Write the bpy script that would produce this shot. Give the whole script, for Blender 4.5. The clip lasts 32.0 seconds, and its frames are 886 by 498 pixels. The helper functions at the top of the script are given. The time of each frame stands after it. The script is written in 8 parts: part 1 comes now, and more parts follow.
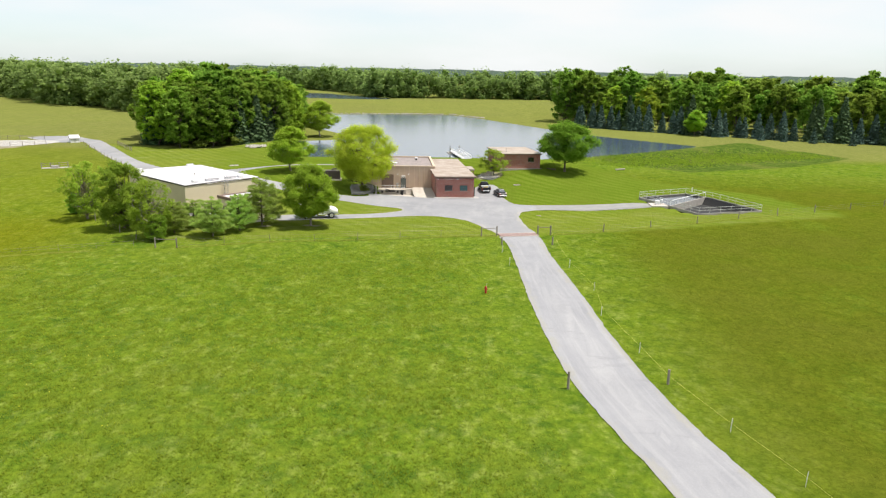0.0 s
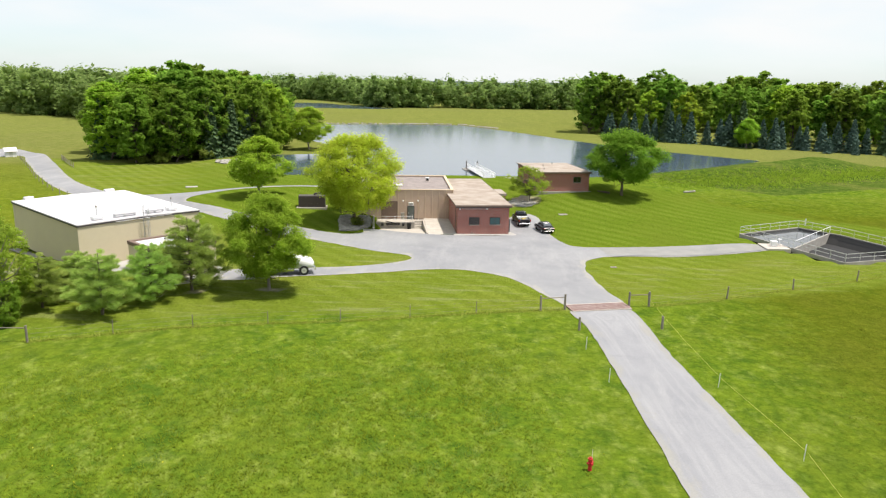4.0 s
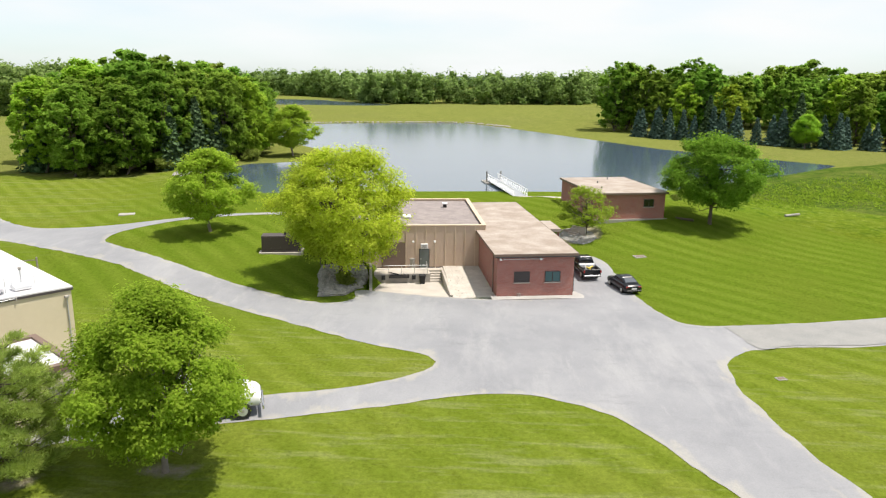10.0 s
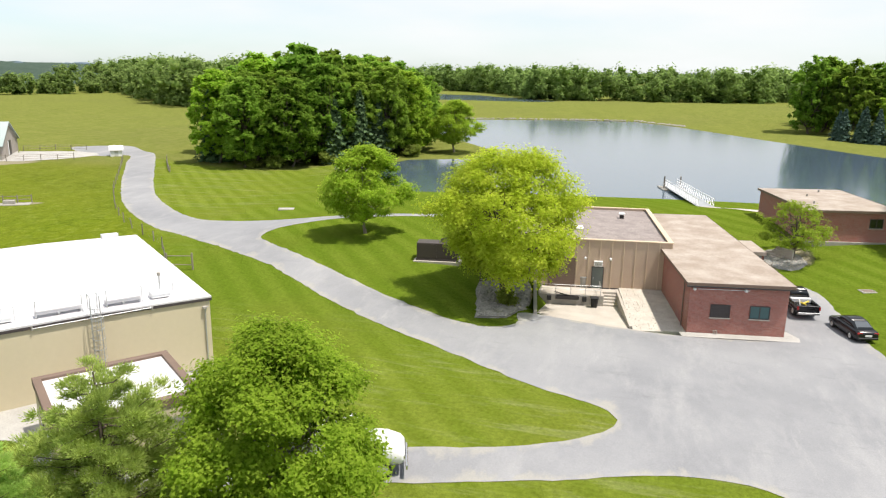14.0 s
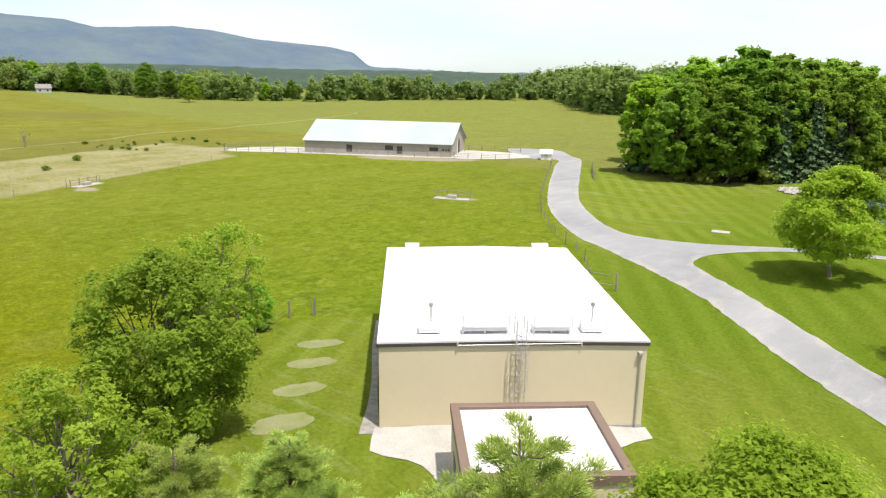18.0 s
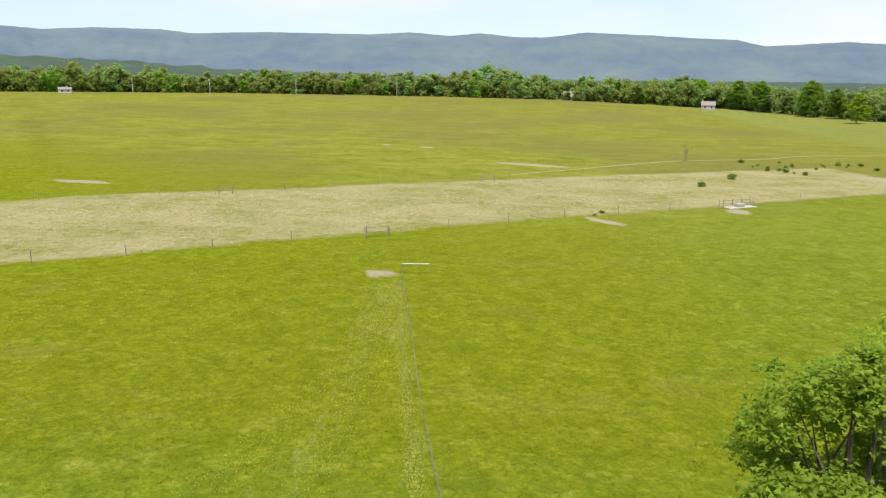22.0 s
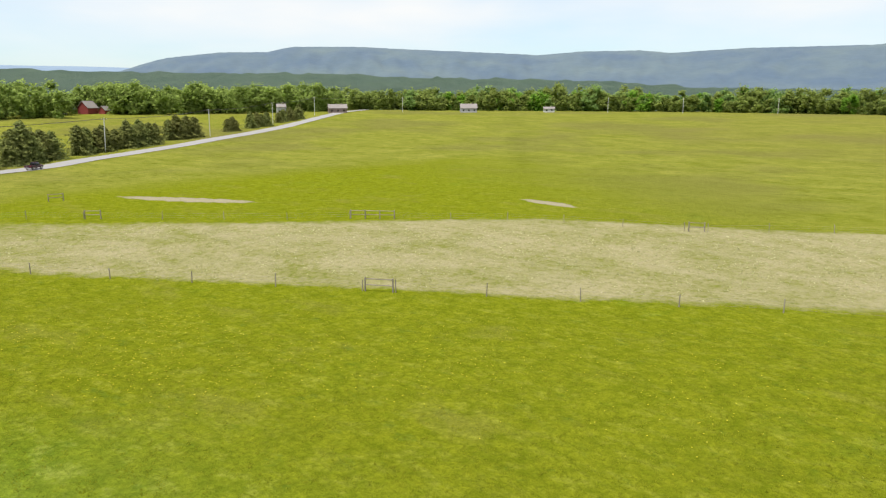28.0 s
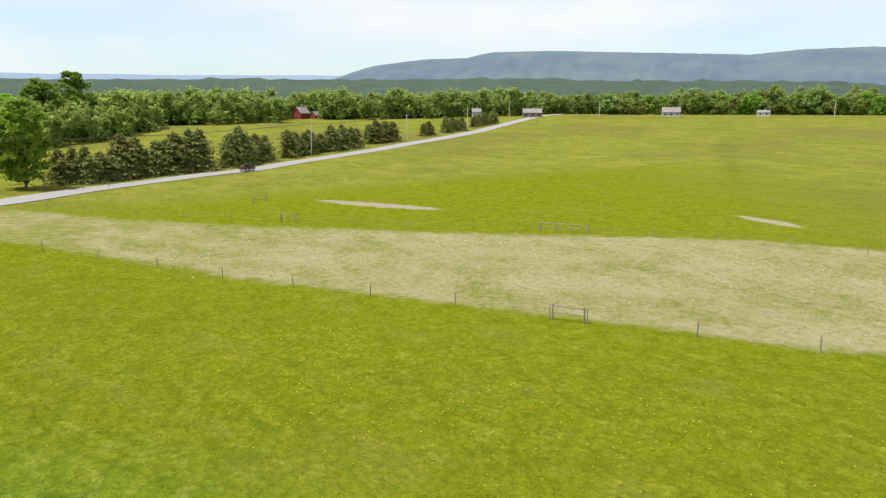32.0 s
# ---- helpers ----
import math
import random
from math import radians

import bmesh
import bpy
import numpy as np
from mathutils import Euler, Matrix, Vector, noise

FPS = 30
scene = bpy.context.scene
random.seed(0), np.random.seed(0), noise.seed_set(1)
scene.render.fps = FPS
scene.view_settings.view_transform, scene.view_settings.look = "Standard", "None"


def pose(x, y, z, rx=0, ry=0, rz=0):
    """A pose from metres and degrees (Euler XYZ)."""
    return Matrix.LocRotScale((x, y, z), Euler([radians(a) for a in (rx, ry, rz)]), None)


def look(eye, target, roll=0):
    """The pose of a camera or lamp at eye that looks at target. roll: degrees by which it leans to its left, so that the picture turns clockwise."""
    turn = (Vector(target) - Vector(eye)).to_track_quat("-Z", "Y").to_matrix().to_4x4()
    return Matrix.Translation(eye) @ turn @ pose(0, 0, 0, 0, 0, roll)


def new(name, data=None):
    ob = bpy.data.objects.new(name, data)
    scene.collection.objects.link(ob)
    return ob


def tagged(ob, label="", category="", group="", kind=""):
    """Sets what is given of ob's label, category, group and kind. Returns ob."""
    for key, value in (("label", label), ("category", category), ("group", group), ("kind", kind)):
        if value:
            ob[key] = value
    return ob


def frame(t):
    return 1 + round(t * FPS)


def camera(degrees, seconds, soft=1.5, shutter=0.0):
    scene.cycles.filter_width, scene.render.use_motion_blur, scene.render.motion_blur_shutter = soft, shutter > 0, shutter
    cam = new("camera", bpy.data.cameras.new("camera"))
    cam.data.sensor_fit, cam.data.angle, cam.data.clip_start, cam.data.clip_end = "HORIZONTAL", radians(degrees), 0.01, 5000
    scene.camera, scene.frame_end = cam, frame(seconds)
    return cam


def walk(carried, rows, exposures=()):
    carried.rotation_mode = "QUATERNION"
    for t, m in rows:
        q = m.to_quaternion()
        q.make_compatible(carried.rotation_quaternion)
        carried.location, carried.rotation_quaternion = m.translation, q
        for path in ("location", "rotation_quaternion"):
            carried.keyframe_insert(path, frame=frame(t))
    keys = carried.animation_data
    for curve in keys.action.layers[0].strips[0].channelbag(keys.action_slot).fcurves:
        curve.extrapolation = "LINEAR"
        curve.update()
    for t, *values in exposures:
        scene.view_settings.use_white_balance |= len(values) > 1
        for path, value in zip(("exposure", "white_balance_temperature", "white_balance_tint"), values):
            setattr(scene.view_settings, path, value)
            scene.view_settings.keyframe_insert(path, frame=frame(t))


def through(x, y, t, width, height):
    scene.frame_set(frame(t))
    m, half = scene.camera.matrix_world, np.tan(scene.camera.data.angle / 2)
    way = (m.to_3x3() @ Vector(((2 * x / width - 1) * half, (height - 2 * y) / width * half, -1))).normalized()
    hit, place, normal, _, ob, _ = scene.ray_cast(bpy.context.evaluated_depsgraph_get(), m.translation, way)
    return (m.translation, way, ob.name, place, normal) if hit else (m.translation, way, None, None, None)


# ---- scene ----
cam = camera(63.6, 32.0, 1.25)
PATH = [
    (0, (1.416, -0.871, 24.926), (1.341, 1.066, 24.432), 1.2),
    (0.5, (0.923, 3.675, 24.714), (0.848, 5.613, 24.226), 1.2),
    (1, (0.329, 8.559, 24.511), (0.255, 10.499, 24.028), 1.2),
    (2, (-0.904, 18.731, 23.691), (-0.98, 20.673, 23.217), 1.2),
    (3, (-2.235, 29.507, 21.71), (-2.313, 31.449, 21.238), 1.2),
    (3.5, (-2.854, 34.883, 21.26), (-2.934, 36.827, 20.796), 1.2),
    (5.5, (-5.741, 55.766, 21.084), (-5.819, 57.711, 20.624), 1.0),
    (6, (-6.372, 60.413, 21.007), (-6.45, 62.358, 20.547), 1.1),
    (7, (-7.416, 67.446, 20.649), (-7.493, 69.392, 20.193), 1.0),
    (8, (-7.935, 71.455, 20.421), (-8.011, 73.4, 19.962), 0.9),
    (9, (-8.235, 73.798, 20.264), (-8.31, 75.741, 19.798), 0.8),
    (10, (-8.466, 76.228, 20.121), (-8.541, 78.17, 19.647), 0.7),
    (11, (-8.881, 79.184, 20.027), (-8.958, 81.124, 19.549), 0.7),
    (12, (-9.252, 81.482, 19.843), (-9.362, 83.42, 19.36), 0.7),
    (13, (-9.97, 83.51, 19.691), (-10.275, 85.426, 19.204), 0.6),
    (13.5, (-10.441, 84.362, 19.689), (-10.844, 86.258, 19.2), 0.7),
    (15.5, (-13.415, 87.561, 19.1), (-14.219, 89.327, 18.617), 1.1),
    (16, (-14.304, 88.502, 18.976), (-15.231, 90.207, 18.493), 1.0),
    (16.5, (-15.123, 89.287, 18.923), (-16.168, 90.922, 18.44), 0.9),
    (17, (-16.126, 90.112, 18.885), (-17.295, 91.661, 18.403), 0.9),
    (17.5, (-16.948, 90.586, 18.847), (-18.235, 92.04, 18.367), 1.1),
    (18, (-18.135, 91.562, 18.748), (-19.556, 92.884, 18.269), 0.8),
    (18.5, (-19.168, 92.22, 18.713), (-20.7, 93.414, 18.236), 0.8),
    (19, (-20.406, 92.804, 18.716), (-22.059, 93.823, 18.241), 0.7),
    (19.5, (-21.63, 93.148, 18.732), (-23.386, 93.98, 18.259), 0.7),
    (20, (-23.095, 93.402, 18.74), (-24.936, 94.025, 18.27), 0.7),
    (20.5, (-24.639, 93.552, 18.596), (-26.542, 93.955, 18.13), 0.6),
    (21, (-26.406, 93.252, 18.374), (-28.345, 93.421, 17.913), 0.9),
    (22, (-29.317, 92.387, 18.442), (-31.255, 92.2, 17.987), 0.8),
    (23, (-31.958, 91.559, 18.513), (-33.874, 91.206, 18.063), 0.6),
    (24, (-34.268, 90.204, 18.54), (-36.184, 89.842, 18.097), 0.4),
    (25, (-36.84, 88.723, 18.731), (-38.704, 88.146, 18.294), 0.2),
    (26, (-39.381, 87.267, 18.777), (-41.117, 86.373, 18.346), 0.2),
    (26.5, (-40.568, 86.53, 18.72), (-42.239, 85.515, 18.294), 0.2),
    (28.5, (-44.631, 83.189, 18.66), (-46.042, 81.834, 18.245), 0.1),
    (29, (-45.363, 82.465, 18.645), (-46.726, 81.061, 18.232), 0.0),
    (30, (-46.789, 80.913, 18.627), (-48.05, 79.416, 18.217), -0.1),
    (31, (-48.058, 79.369, 18.597), (-49.219, 77.791, 18.191), -0.1),
    (32, (-49.204, 77.815, 18.666), (-50.279, 76.179, 18.261), -0.3),
]
walk(cam, [(t, look(eye, target, roll)) for t, eye, target, roll in PATH],
     ((0, 0.85), (12, 0.88), (16, 0.90), (18, 0.98), (20, 0.93), (23, 0.88), (32, 0.85)))

# ---- sky and sun ----
SUN_AZ = Vector((0.985, -0.13, 0.0)).normalized()
SUN_EL = radians(69)
world = bpy.data.worlds.new("sky")
scene.world = world
world.use_nodes = True
wn, wl = world.node_tree.nodes, world.node_tree.links
sky = wn.new("ShaderNodeTexSky")
sky.sky_type, sky.sun_disc = "NISHITA", False
sky.sun_elevation, sky.sun_rotation = SUN_EL, math.atan2(SUN_AZ.x, SUN_AZ.y)
sky.air_density, sky.dust_density, sky.ozone_density = 1.0, 0.6, 1.5
wco = wn.new("ShaderNodeTexCoord")
wmap = wn.new("ShaderNodeMapping")
wmap.inputs["Scale"].default_value = (1.2, 1.2, 5.0)
wnoise = wn.new("ShaderNodeTexNoise")
wnoise.inputs["Scale"].default_value, wnoise.inputs["Detail"].default_value = 1.3, 6.0
wramp = wn.new("ShaderNodeMapRange")
wramp.inputs["From Min"].default_value, wramp.inputs["From Max"].default_value = 0.36, 0.62
wramp.inputs["To Min"].default_value, wramp.inputs["To Max"].default_value = 0.35, 1.0
wmix = wn.new("ShaderNodeMixRGB")
wmix.inputs[2].default_value = (5.2, 5.3, 5.32, 1)
wl.new(wco.outputs["Generated"], wmap.inputs[0])
wl.new(wmap.outputs[0], wnoise.inputs["Vector"])
wl.new(wnoise.outputs[0], wramp.inputs[0])
wl.new(wramp.outputs[0], wmix.inputs[0])
wtint = wn.new("ShaderNodeMixRGB")
wtint.blend_type = "MULTIPLY"
wtint.inputs[0].default_value, wtint.inputs[2].default_value = 1.0, (0.68, 0.83, 0.94, 1)
wl.new(sky.outputs[0], wtint.inputs[1])
wl.new(wtint.outputs[0], wmix.inputs[1])
wl.new(wmix.outputs[0], wn["Background"].inputs[0])
wn["Background"].inputs[1].default_value = 0.102
sun = new("sun", bpy.data.lights.new("sun", "SUN"))
sun.data.energy, sun.data.angle, sun.data.color = 3.36, radians(1.5), (1.0, 0.928, 0.84)
sun.matrix_world = look(SUN_AZ * 50 * math.cos(SUN_EL) + Vector((0, 0, 50 * math.sin(SUN_EL))), (0, 0, 0))


# ---- materials ----
def nodes_of(name):
    m = bpy.data.materials.new(name)
    m.use_nodes = True
    nt = m.node_tree
    return m, nt, nt.nodes["Principled BSDF"]


def link(nt, a, b):
    nt.links.new(a, b)


def node(nt, kind, **values):
    n = nt.nodes.new(kind)
    for k, v in values.items():
        n.inputs[k.replace("_", " ")].default_value = v
    return n


def math_node(nt, op, a, b):
    n = nt.nodes.new("ShaderNodeMath")
    n.operation = op
    for i, v in enumerate((a, b)):
        if isinstance(v, (int, float)):
            n.inputs[i].default_value = v
        else:
            link(nt, v, n.inputs[i])
    return n.outputs[0]


def noise_at(nt, scale, detail=4.0, stretch=None, rough=0.55):
    geo = nt.nodes.new("ShaderNodeNewGeometry")
    out = geo.outputs["Position"]
    if stretch:
        mp = nt.nodes.new("ShaderNodeMapping")
        mp.inputs["Scale"].default_value = stretch[:3]
        if len(stretch) > 3:
            mp.inputs["Rotation"].default_value = (0, 0, radians(stretch[3]))
        link(nt, out, mp.inputs[0])
        out = mp.outputs[0]
    n = node(nt, "ShaderNodeTexNoise", Scale=scale, Detail=detail, Roughness=rough)
    link(nt, out, n.inputs["Vector"])
    return n.outputs[0]


def mix(nt, fac, a, b):
    n = nt.nodes.new("ShaderNodeMixRGB")
    for i, v in enumerate((fac, a, b)):
        if isinstance(v, (int, float)):
            n.inputs[i].default_value = v
        elif isinstance(v, tuple):
            n.inputs[i].default_value = (*v, 1)
        else:
            link(nt, v, n.inputs[i])
    return n.outputs[0]


def band(nt, value, lo, hi):
    n = node(nt, "ShaderNodeMapRange", From_Min=lo, From_Max=hi)
    link(nt, value, n.inputs[0])
    return n.outputs[0]


def bump(nt, bsdf, height, strength, distance):
    b = node(nt, "ShaderNodeBump", Strength=strength, Distance=distance)
    link(nt, height, b.inputs["Height"])
    link(nt, b.outputs[0], bsdf.inputs["Normal"])


def material(name, base, rough=0.8, metal=0.0, second=None, big=0.25, small=9.0, amount=0.5, speck=0.25, relief=0.3, depth=0.02, rand=0.0, stretch=None):
    """A surface with broad patches towards a second colour, fine grain and relief."""
    m, nt, p = nodes_of(name)
    p.inputs["Roughness"].default_value, p.inputs["Metallic"].default_value = rough, metal
    second = second or tuple(0.72 * c for c in base)
    broad = noise_at(nt, big, 5.0, stretch)
    fine = noise_at(nt, small, 6.0, stretch, 0.65)
    c = mix(nt, math_node(nt, "MULTIPLY", band(nt, broad, 0.35, 0.7), amount), base, second)
    hsv = nt.nodes.new("ShaderNodeHueSaturation")
    value = math_node(nt, "ADD", math_node(nt, "MULTIPLY", fine, 2 * speck), 1.0 - speck)
    if rand:
        info = nt.nodes.new("ShaderNodeObjectInfo")
        value = math_node(nt, "MULTIPLY", value, math_node(nt, "ADD", math_node(nt, "MULTIPLY", info.outputs["Random"], rand), 1 - rand / 2))
    link(nt, c, hsv.inputs["Color"])
    link(nt, value, hsv.inputs["Value"])
    link(nt, hsv.outputs[0], p.inputs["Base Color"])
    if relief:
        bump(nt, p, fine, relief, depth)
    return m


def leaf_material(name, base, second, rand=0.22, tree_rand=0.35, through=0.66):
    base, second = tuple(1.66 * v for v in base), tuple(1.58 * v for v in second)
    m, nt, p = nodes_of(name)
    p.inputs["Roughness"].default_value = 0.75
    p.inputs["Specular IOR Level"].default_value = 0.02
    geo = nt.nodes.new("ShaderNodeNewGeometry")
    info = nt.nodes.new("ShaderNodeObjectInfo")
    patch = band(nt, noise_at(nt, 1.1, 3.0), 0.35, 0.65)
    c = mix(nt, math_node(nt, "ADD", math_node(nt, "MULTIPLY", geo.outputs["Random Per Island"], 0.4), math_node(nt, "MULTIPLY", patch, 0.6)), base, second)
    hsv = nt.nodes.new("ShaderNodeHueSaturation")
    broad = noise_at(nt, 0.35, 3.0)
    v = math_node(nt, "ADD", math_node(nt, "MULTIPLY", geo.outputs["Random Per Island"], rand), 1 - rand / 2)
    v = math_node(nt, "MULTIPLY", v, math_node(nt, "ADD", math_node(nt, "MULTIPLY", info.outputs["Random"], tree_rand), 1 - tree_rand / 2))
    v = math_node(nt, "MULTIPLY", v, math_node(nt, "ADD", math_node(nt, "MULTIPLY", broad, 0.5), 0.75))
    link(nt, c, hsv.inputs["Color"])
    link(nt, v, hsv.inputs["Value"])
    link(nt, math_node(nt, "ADD", math_node(nt, "MULTIPLY", info.outputs["Random"], 0.028), 0.480), hsv.inputs["Hue"])
    link(nt, hsv.outputs[0], p.inputs["Base Color"])
    tr = nt.nodes.new("ShaderNodeBsdfTranslucent")
    link(nt, hsv.outputs[0], tr.inputs["Color"])
    ms = nt.nodes.new("ShaderNodeMixShader")
    ms.inputs[0].default_value = through
    link(nt, p.outputs[0], ms.inputs[1])
    link(nt, tr.outputs[0], ms.inputs[2])
    link(nt, ms.outputs[0], nt.nodes["Material Output"].inputs["Surface"])
    return m


def grass_ground():
    """Pasture, with mown lawn, cut hay, bare soil and far meadow where the attributes say so."""
    m, nt, p = nodes_of("grass_ground")
    p.inputs["Roughness"].default_value = 0.9
    p.inputs["Specular IOR Level"].default_value = 0.0

    def attr(name):
        a = nt.nodes.new("ShaderNodeAttribute")
        a.attribute_name = name
        return a.outputs["Fac"]
    huge = noise_at(nt, 0.012, 4.0)
    broad = noise_at(nt, 0.07, 5.0)
    clump = noise_at(nt, 0.55, 5.0, None, 0.65)
    fine = noise_at(nt, 4.0, 6.0, None, 0.7)
    blades = noise_at(nt, 22.0, 3.0, None, 0.7)
    tuft = noise_at(nt, 1.7, 5.0, None, 0.7)
    def tussock(scale, lo, hi, warp=0.55):
        """Rounded clumps of grass on a warped grid."""
        gp = nt.nodes.new("ShaderNodeNewGeometry")
        wn_ = node(nt, "ShaderNodeTexNoise", Scale=scale * 1.3, Detail=4.0, Roughness=0.65)
        link(nt, gp.outputs["Position"], wn_.inputs["Vector"])
        ma = nt.nodes.new("ShaderNodeVectorMath")
        ma.operation = "MULTIPLY_ADD"
        link(nt, wn_.outputs["Color"], ma.inputs[0])
        ma.inputs[1].default_value = (2 * warp / scale, 2 * warp / scale, 0)
        link(nt, gp.outputs["Position"], ma.inputs[2])
        vo = node(nt, "ShaderNodeTexVoronoi", Scale=scale)
        link(nt, ma.outputs[0], vo.inputs["Vector"])
        return math_node(nt, "SUBTRACT", 1.0, band(nt, vo.outputs["Distance"], lo, hi))
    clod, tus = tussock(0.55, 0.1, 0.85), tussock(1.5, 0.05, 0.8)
    # Clump height; as a colour mask it paints shade in gaps, light on tops.
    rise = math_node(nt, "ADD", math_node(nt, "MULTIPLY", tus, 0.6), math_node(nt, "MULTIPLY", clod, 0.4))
    # Pale seed heads and highlights, coloured onto the raised clumps.
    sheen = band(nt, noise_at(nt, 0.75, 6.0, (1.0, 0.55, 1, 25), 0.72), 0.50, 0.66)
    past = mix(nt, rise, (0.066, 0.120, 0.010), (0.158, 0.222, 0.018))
    past = mix(nt, math_node(nt, "MULTIPLY", band(nt, clump, 0.46, 0.68), 0.4), past, (0.134, 0.174, 0.017))
    past = mix(nt, math_node(nt, "MULTIPLY", band(nt, noise_at(nt, 0.35, 4.0, None, 0.7), 0.52, 0.62), 0.7), past, (0.050, 0.102, 0.011))
    past = mix(nt, math_node(nt, "MULTIPLY", band(nt, broad, 0.45, 0.72), 0.5), past, (0.140, 0.170, 0.020))
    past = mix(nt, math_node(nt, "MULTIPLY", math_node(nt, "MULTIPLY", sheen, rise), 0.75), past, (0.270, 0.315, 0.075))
    streak = noise_at(nt, 0.12, 7.0, (1.0, 0.5, 1, 8), 0.78)
    far = mix(nt, band(nt, streak, 0.38, 0.62), (0.122, 0.140, 0.015), (0.206, 0.208, 0.038))
    far = mix(nt, math_node(nt, "MULTIPLY", band(nt, clod, 0.2, 0.8), 0.35), far, (0.190, 0.205, 0.040))
    far = mix(nt, math_node(nt, "MULTIPLY", band(nt, noise_at(nt, 0.5, 5.0, (1.0, 0.7, 1, 8), 0.75), 0.50, 0.66), 0.6), far, (0.076, 0.098, 0.012))
    far = mix(nt, math_node(nt, "MULTIPLY", band(nt, huge, 0.48, 0.60), 0.55), far, (0.128, 0.122, 0.038))
    far = mix(nt, math_node(nt, "MULTIPLY", attr("crest"), math_node(nt, "ADD", math_node(nt, "MULTIPLY", band(nt, huge, 0.35, 0.62), 0.4), 0.15)), far, (0.148, 0.138, 0.040))
    far = mix(nt, math_node(nt, "MULTIPLY", attr("north"), 0.7), far, mix(nt, band(nt, clump, 0.35, 0.65), (0.130, 0.160, 0.036), (0.190, 0.200, 0.064)))
    far = mix(nt, math_node(nt, "MULTIPLY", attr("line"), 0.22), far, (0.060, 0.072, 0.012))
    wave = nt.nodes.new("ShaderNodeTexWave")
    wave.inputs["Scale"].default_value, wave.inputs["Distortion"].default_value = 0.12, 1.2
    wave.inputs["Detail"].default_value, wave.inputs["Detail Scale"].default_value = 3.0, 0.6
    mp = nt.nodes.new("ShaderNodeMapping")
    mp.inputs["Rotation"].default_value = (0, 0, radians(-40))
    geo = nt.nodes.new("ShaderNodeNewGeometry")
    link(nt, geo.outputs["Position"], mp.inputs[0])
    link(nt, mp.outputs[0], wave.inputs["Vector"])
    stripe = math_node(nt, "MULTIPLY", band(nt, wave.outputs["Fac"], 0.2, 0.8), band(nt, broad, 0.3, 0.6))
    lawn = mix(nt, stripe, (0.122, 0.164, 0.017), (0.158, 0.200, 0.026))
    lawn = mix(nt, math_node(nt, "MULTIPLY", band(nt, noise_at(nt, 0.10, 4.0), 0.47, 0.66), 0.7), lawn, (0.152, 0.178, 0.026))
    lawn = mix(nt, math_node(nt, "MULTIPLY", band(nt, noise_at(nt, 0.35, 5.0, (0.35, 2.4, 1, 50), 0.7), 0.52, 0.66), 0.6), lawn, (0.215, 0.238, 0.085))
    lawn = mix(nt, math_node(nt, "MULTIPLY", band(nt, noise_at(nt, 1.3, 5.0, None, 0.75), 0.56, 0.72), 0.4), lawn, (0.084, 0.130, 0.013))
    weeds = math_node(nt, "ADD", math_node(nt, "MULTIPLY", band(nt, noise_at(nt, 0.09, 6.0, (1, 1, 1), 0.7), 0.42, 0.62), 0.6), math_node(nt, "MULTIPLY", band(nt, noise_at(nt, 0.9, 6.0, None, 0.75), 0.47, 0.60), 0.55))
    hay = mix(nt, weeds, (0.298, 0.272, 0.150), (0.150, 0.165, 0.032))
    hay = mix(nt, math_node(nt, "MULTIPLY", band(nt, noise_at(nt, 0.22, 5.0, (1.0, 0.4, 1, -58), 0.7), 0.44, 0.62), 0.5), hay, (0.335, 0.302, 0.190))
    hay = mix(nt, math_node(nt, "MULTIPLY", band(nt, fine, 0.46, 0.62), 0.6), hay, (0.150, 0.145, 0.045))
    hay = mix(nt, math_node(nt, "MULTIPLY", band(nt, tuft, 0.58, 0.68), 0.75), hay, (0.085, 0.105, 0.014))
    dirt = mix(nt, band(nt, fine, 0.45, 0.68), (0.295, 0.262, 0.190), (0.185, 0.180, 0.072))
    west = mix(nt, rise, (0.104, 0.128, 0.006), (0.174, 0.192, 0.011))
    west = mix(nt, math_node(nt, "MULTIPLY", band(nt, noise_at(nt, 0.3, 4.0, None, 0.7), 0.52, 0.68), 0.5), west, (0.108, 0.126, 0.008))
    west = mix(nt, math_node(nt, "MULTIPLY", band(nt, noise_at(nt, 0.7, 5.0, (1, 0.6, 1, 30), 0.7), 0.59, 0.70), 0.5), west, (0.068, 0.112, 0.012))
    west = mix(nt, math_node(nt, "MULTIPLY", band(nt, noise_at(nt, 0.16, 5.0, (1, 0.5, 1), 0.7), 0.54, 0.7), 0.4), west, (0.175, 0.165, 0.036))
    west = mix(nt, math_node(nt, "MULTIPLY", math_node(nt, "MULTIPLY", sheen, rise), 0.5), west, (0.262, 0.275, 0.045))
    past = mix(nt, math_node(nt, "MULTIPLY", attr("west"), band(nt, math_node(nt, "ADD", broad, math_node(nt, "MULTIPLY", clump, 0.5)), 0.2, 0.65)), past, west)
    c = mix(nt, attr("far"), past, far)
    lush = mix(nt, band(nt, clump, 0.4, 0.62), (0.045, 0.085, 0.012), (0.100, 0.138, 0.023))
    lush = mix(nt, math_node(nt, "MULTIPLY", band(nt, broad, 0.5, 0.65), 0.5), lush, (0.15, 0.16, 0.04))
    c = mix(nt, band(nt, math_node(nt, "ADD", attr("lush"), math_node(nt, "MULTIPLY", math_node(nt, "SUBTRACT", clump, 0.5), 0.8)), 0.35, 0.65), c, lush)
    # Deeper green lawn; the locust's shade on the island is painted in too.
    dark_lawn = mix(nt, stripe, (0.098, 0.148, 0.013), (0.128, 0.178, 0.020))
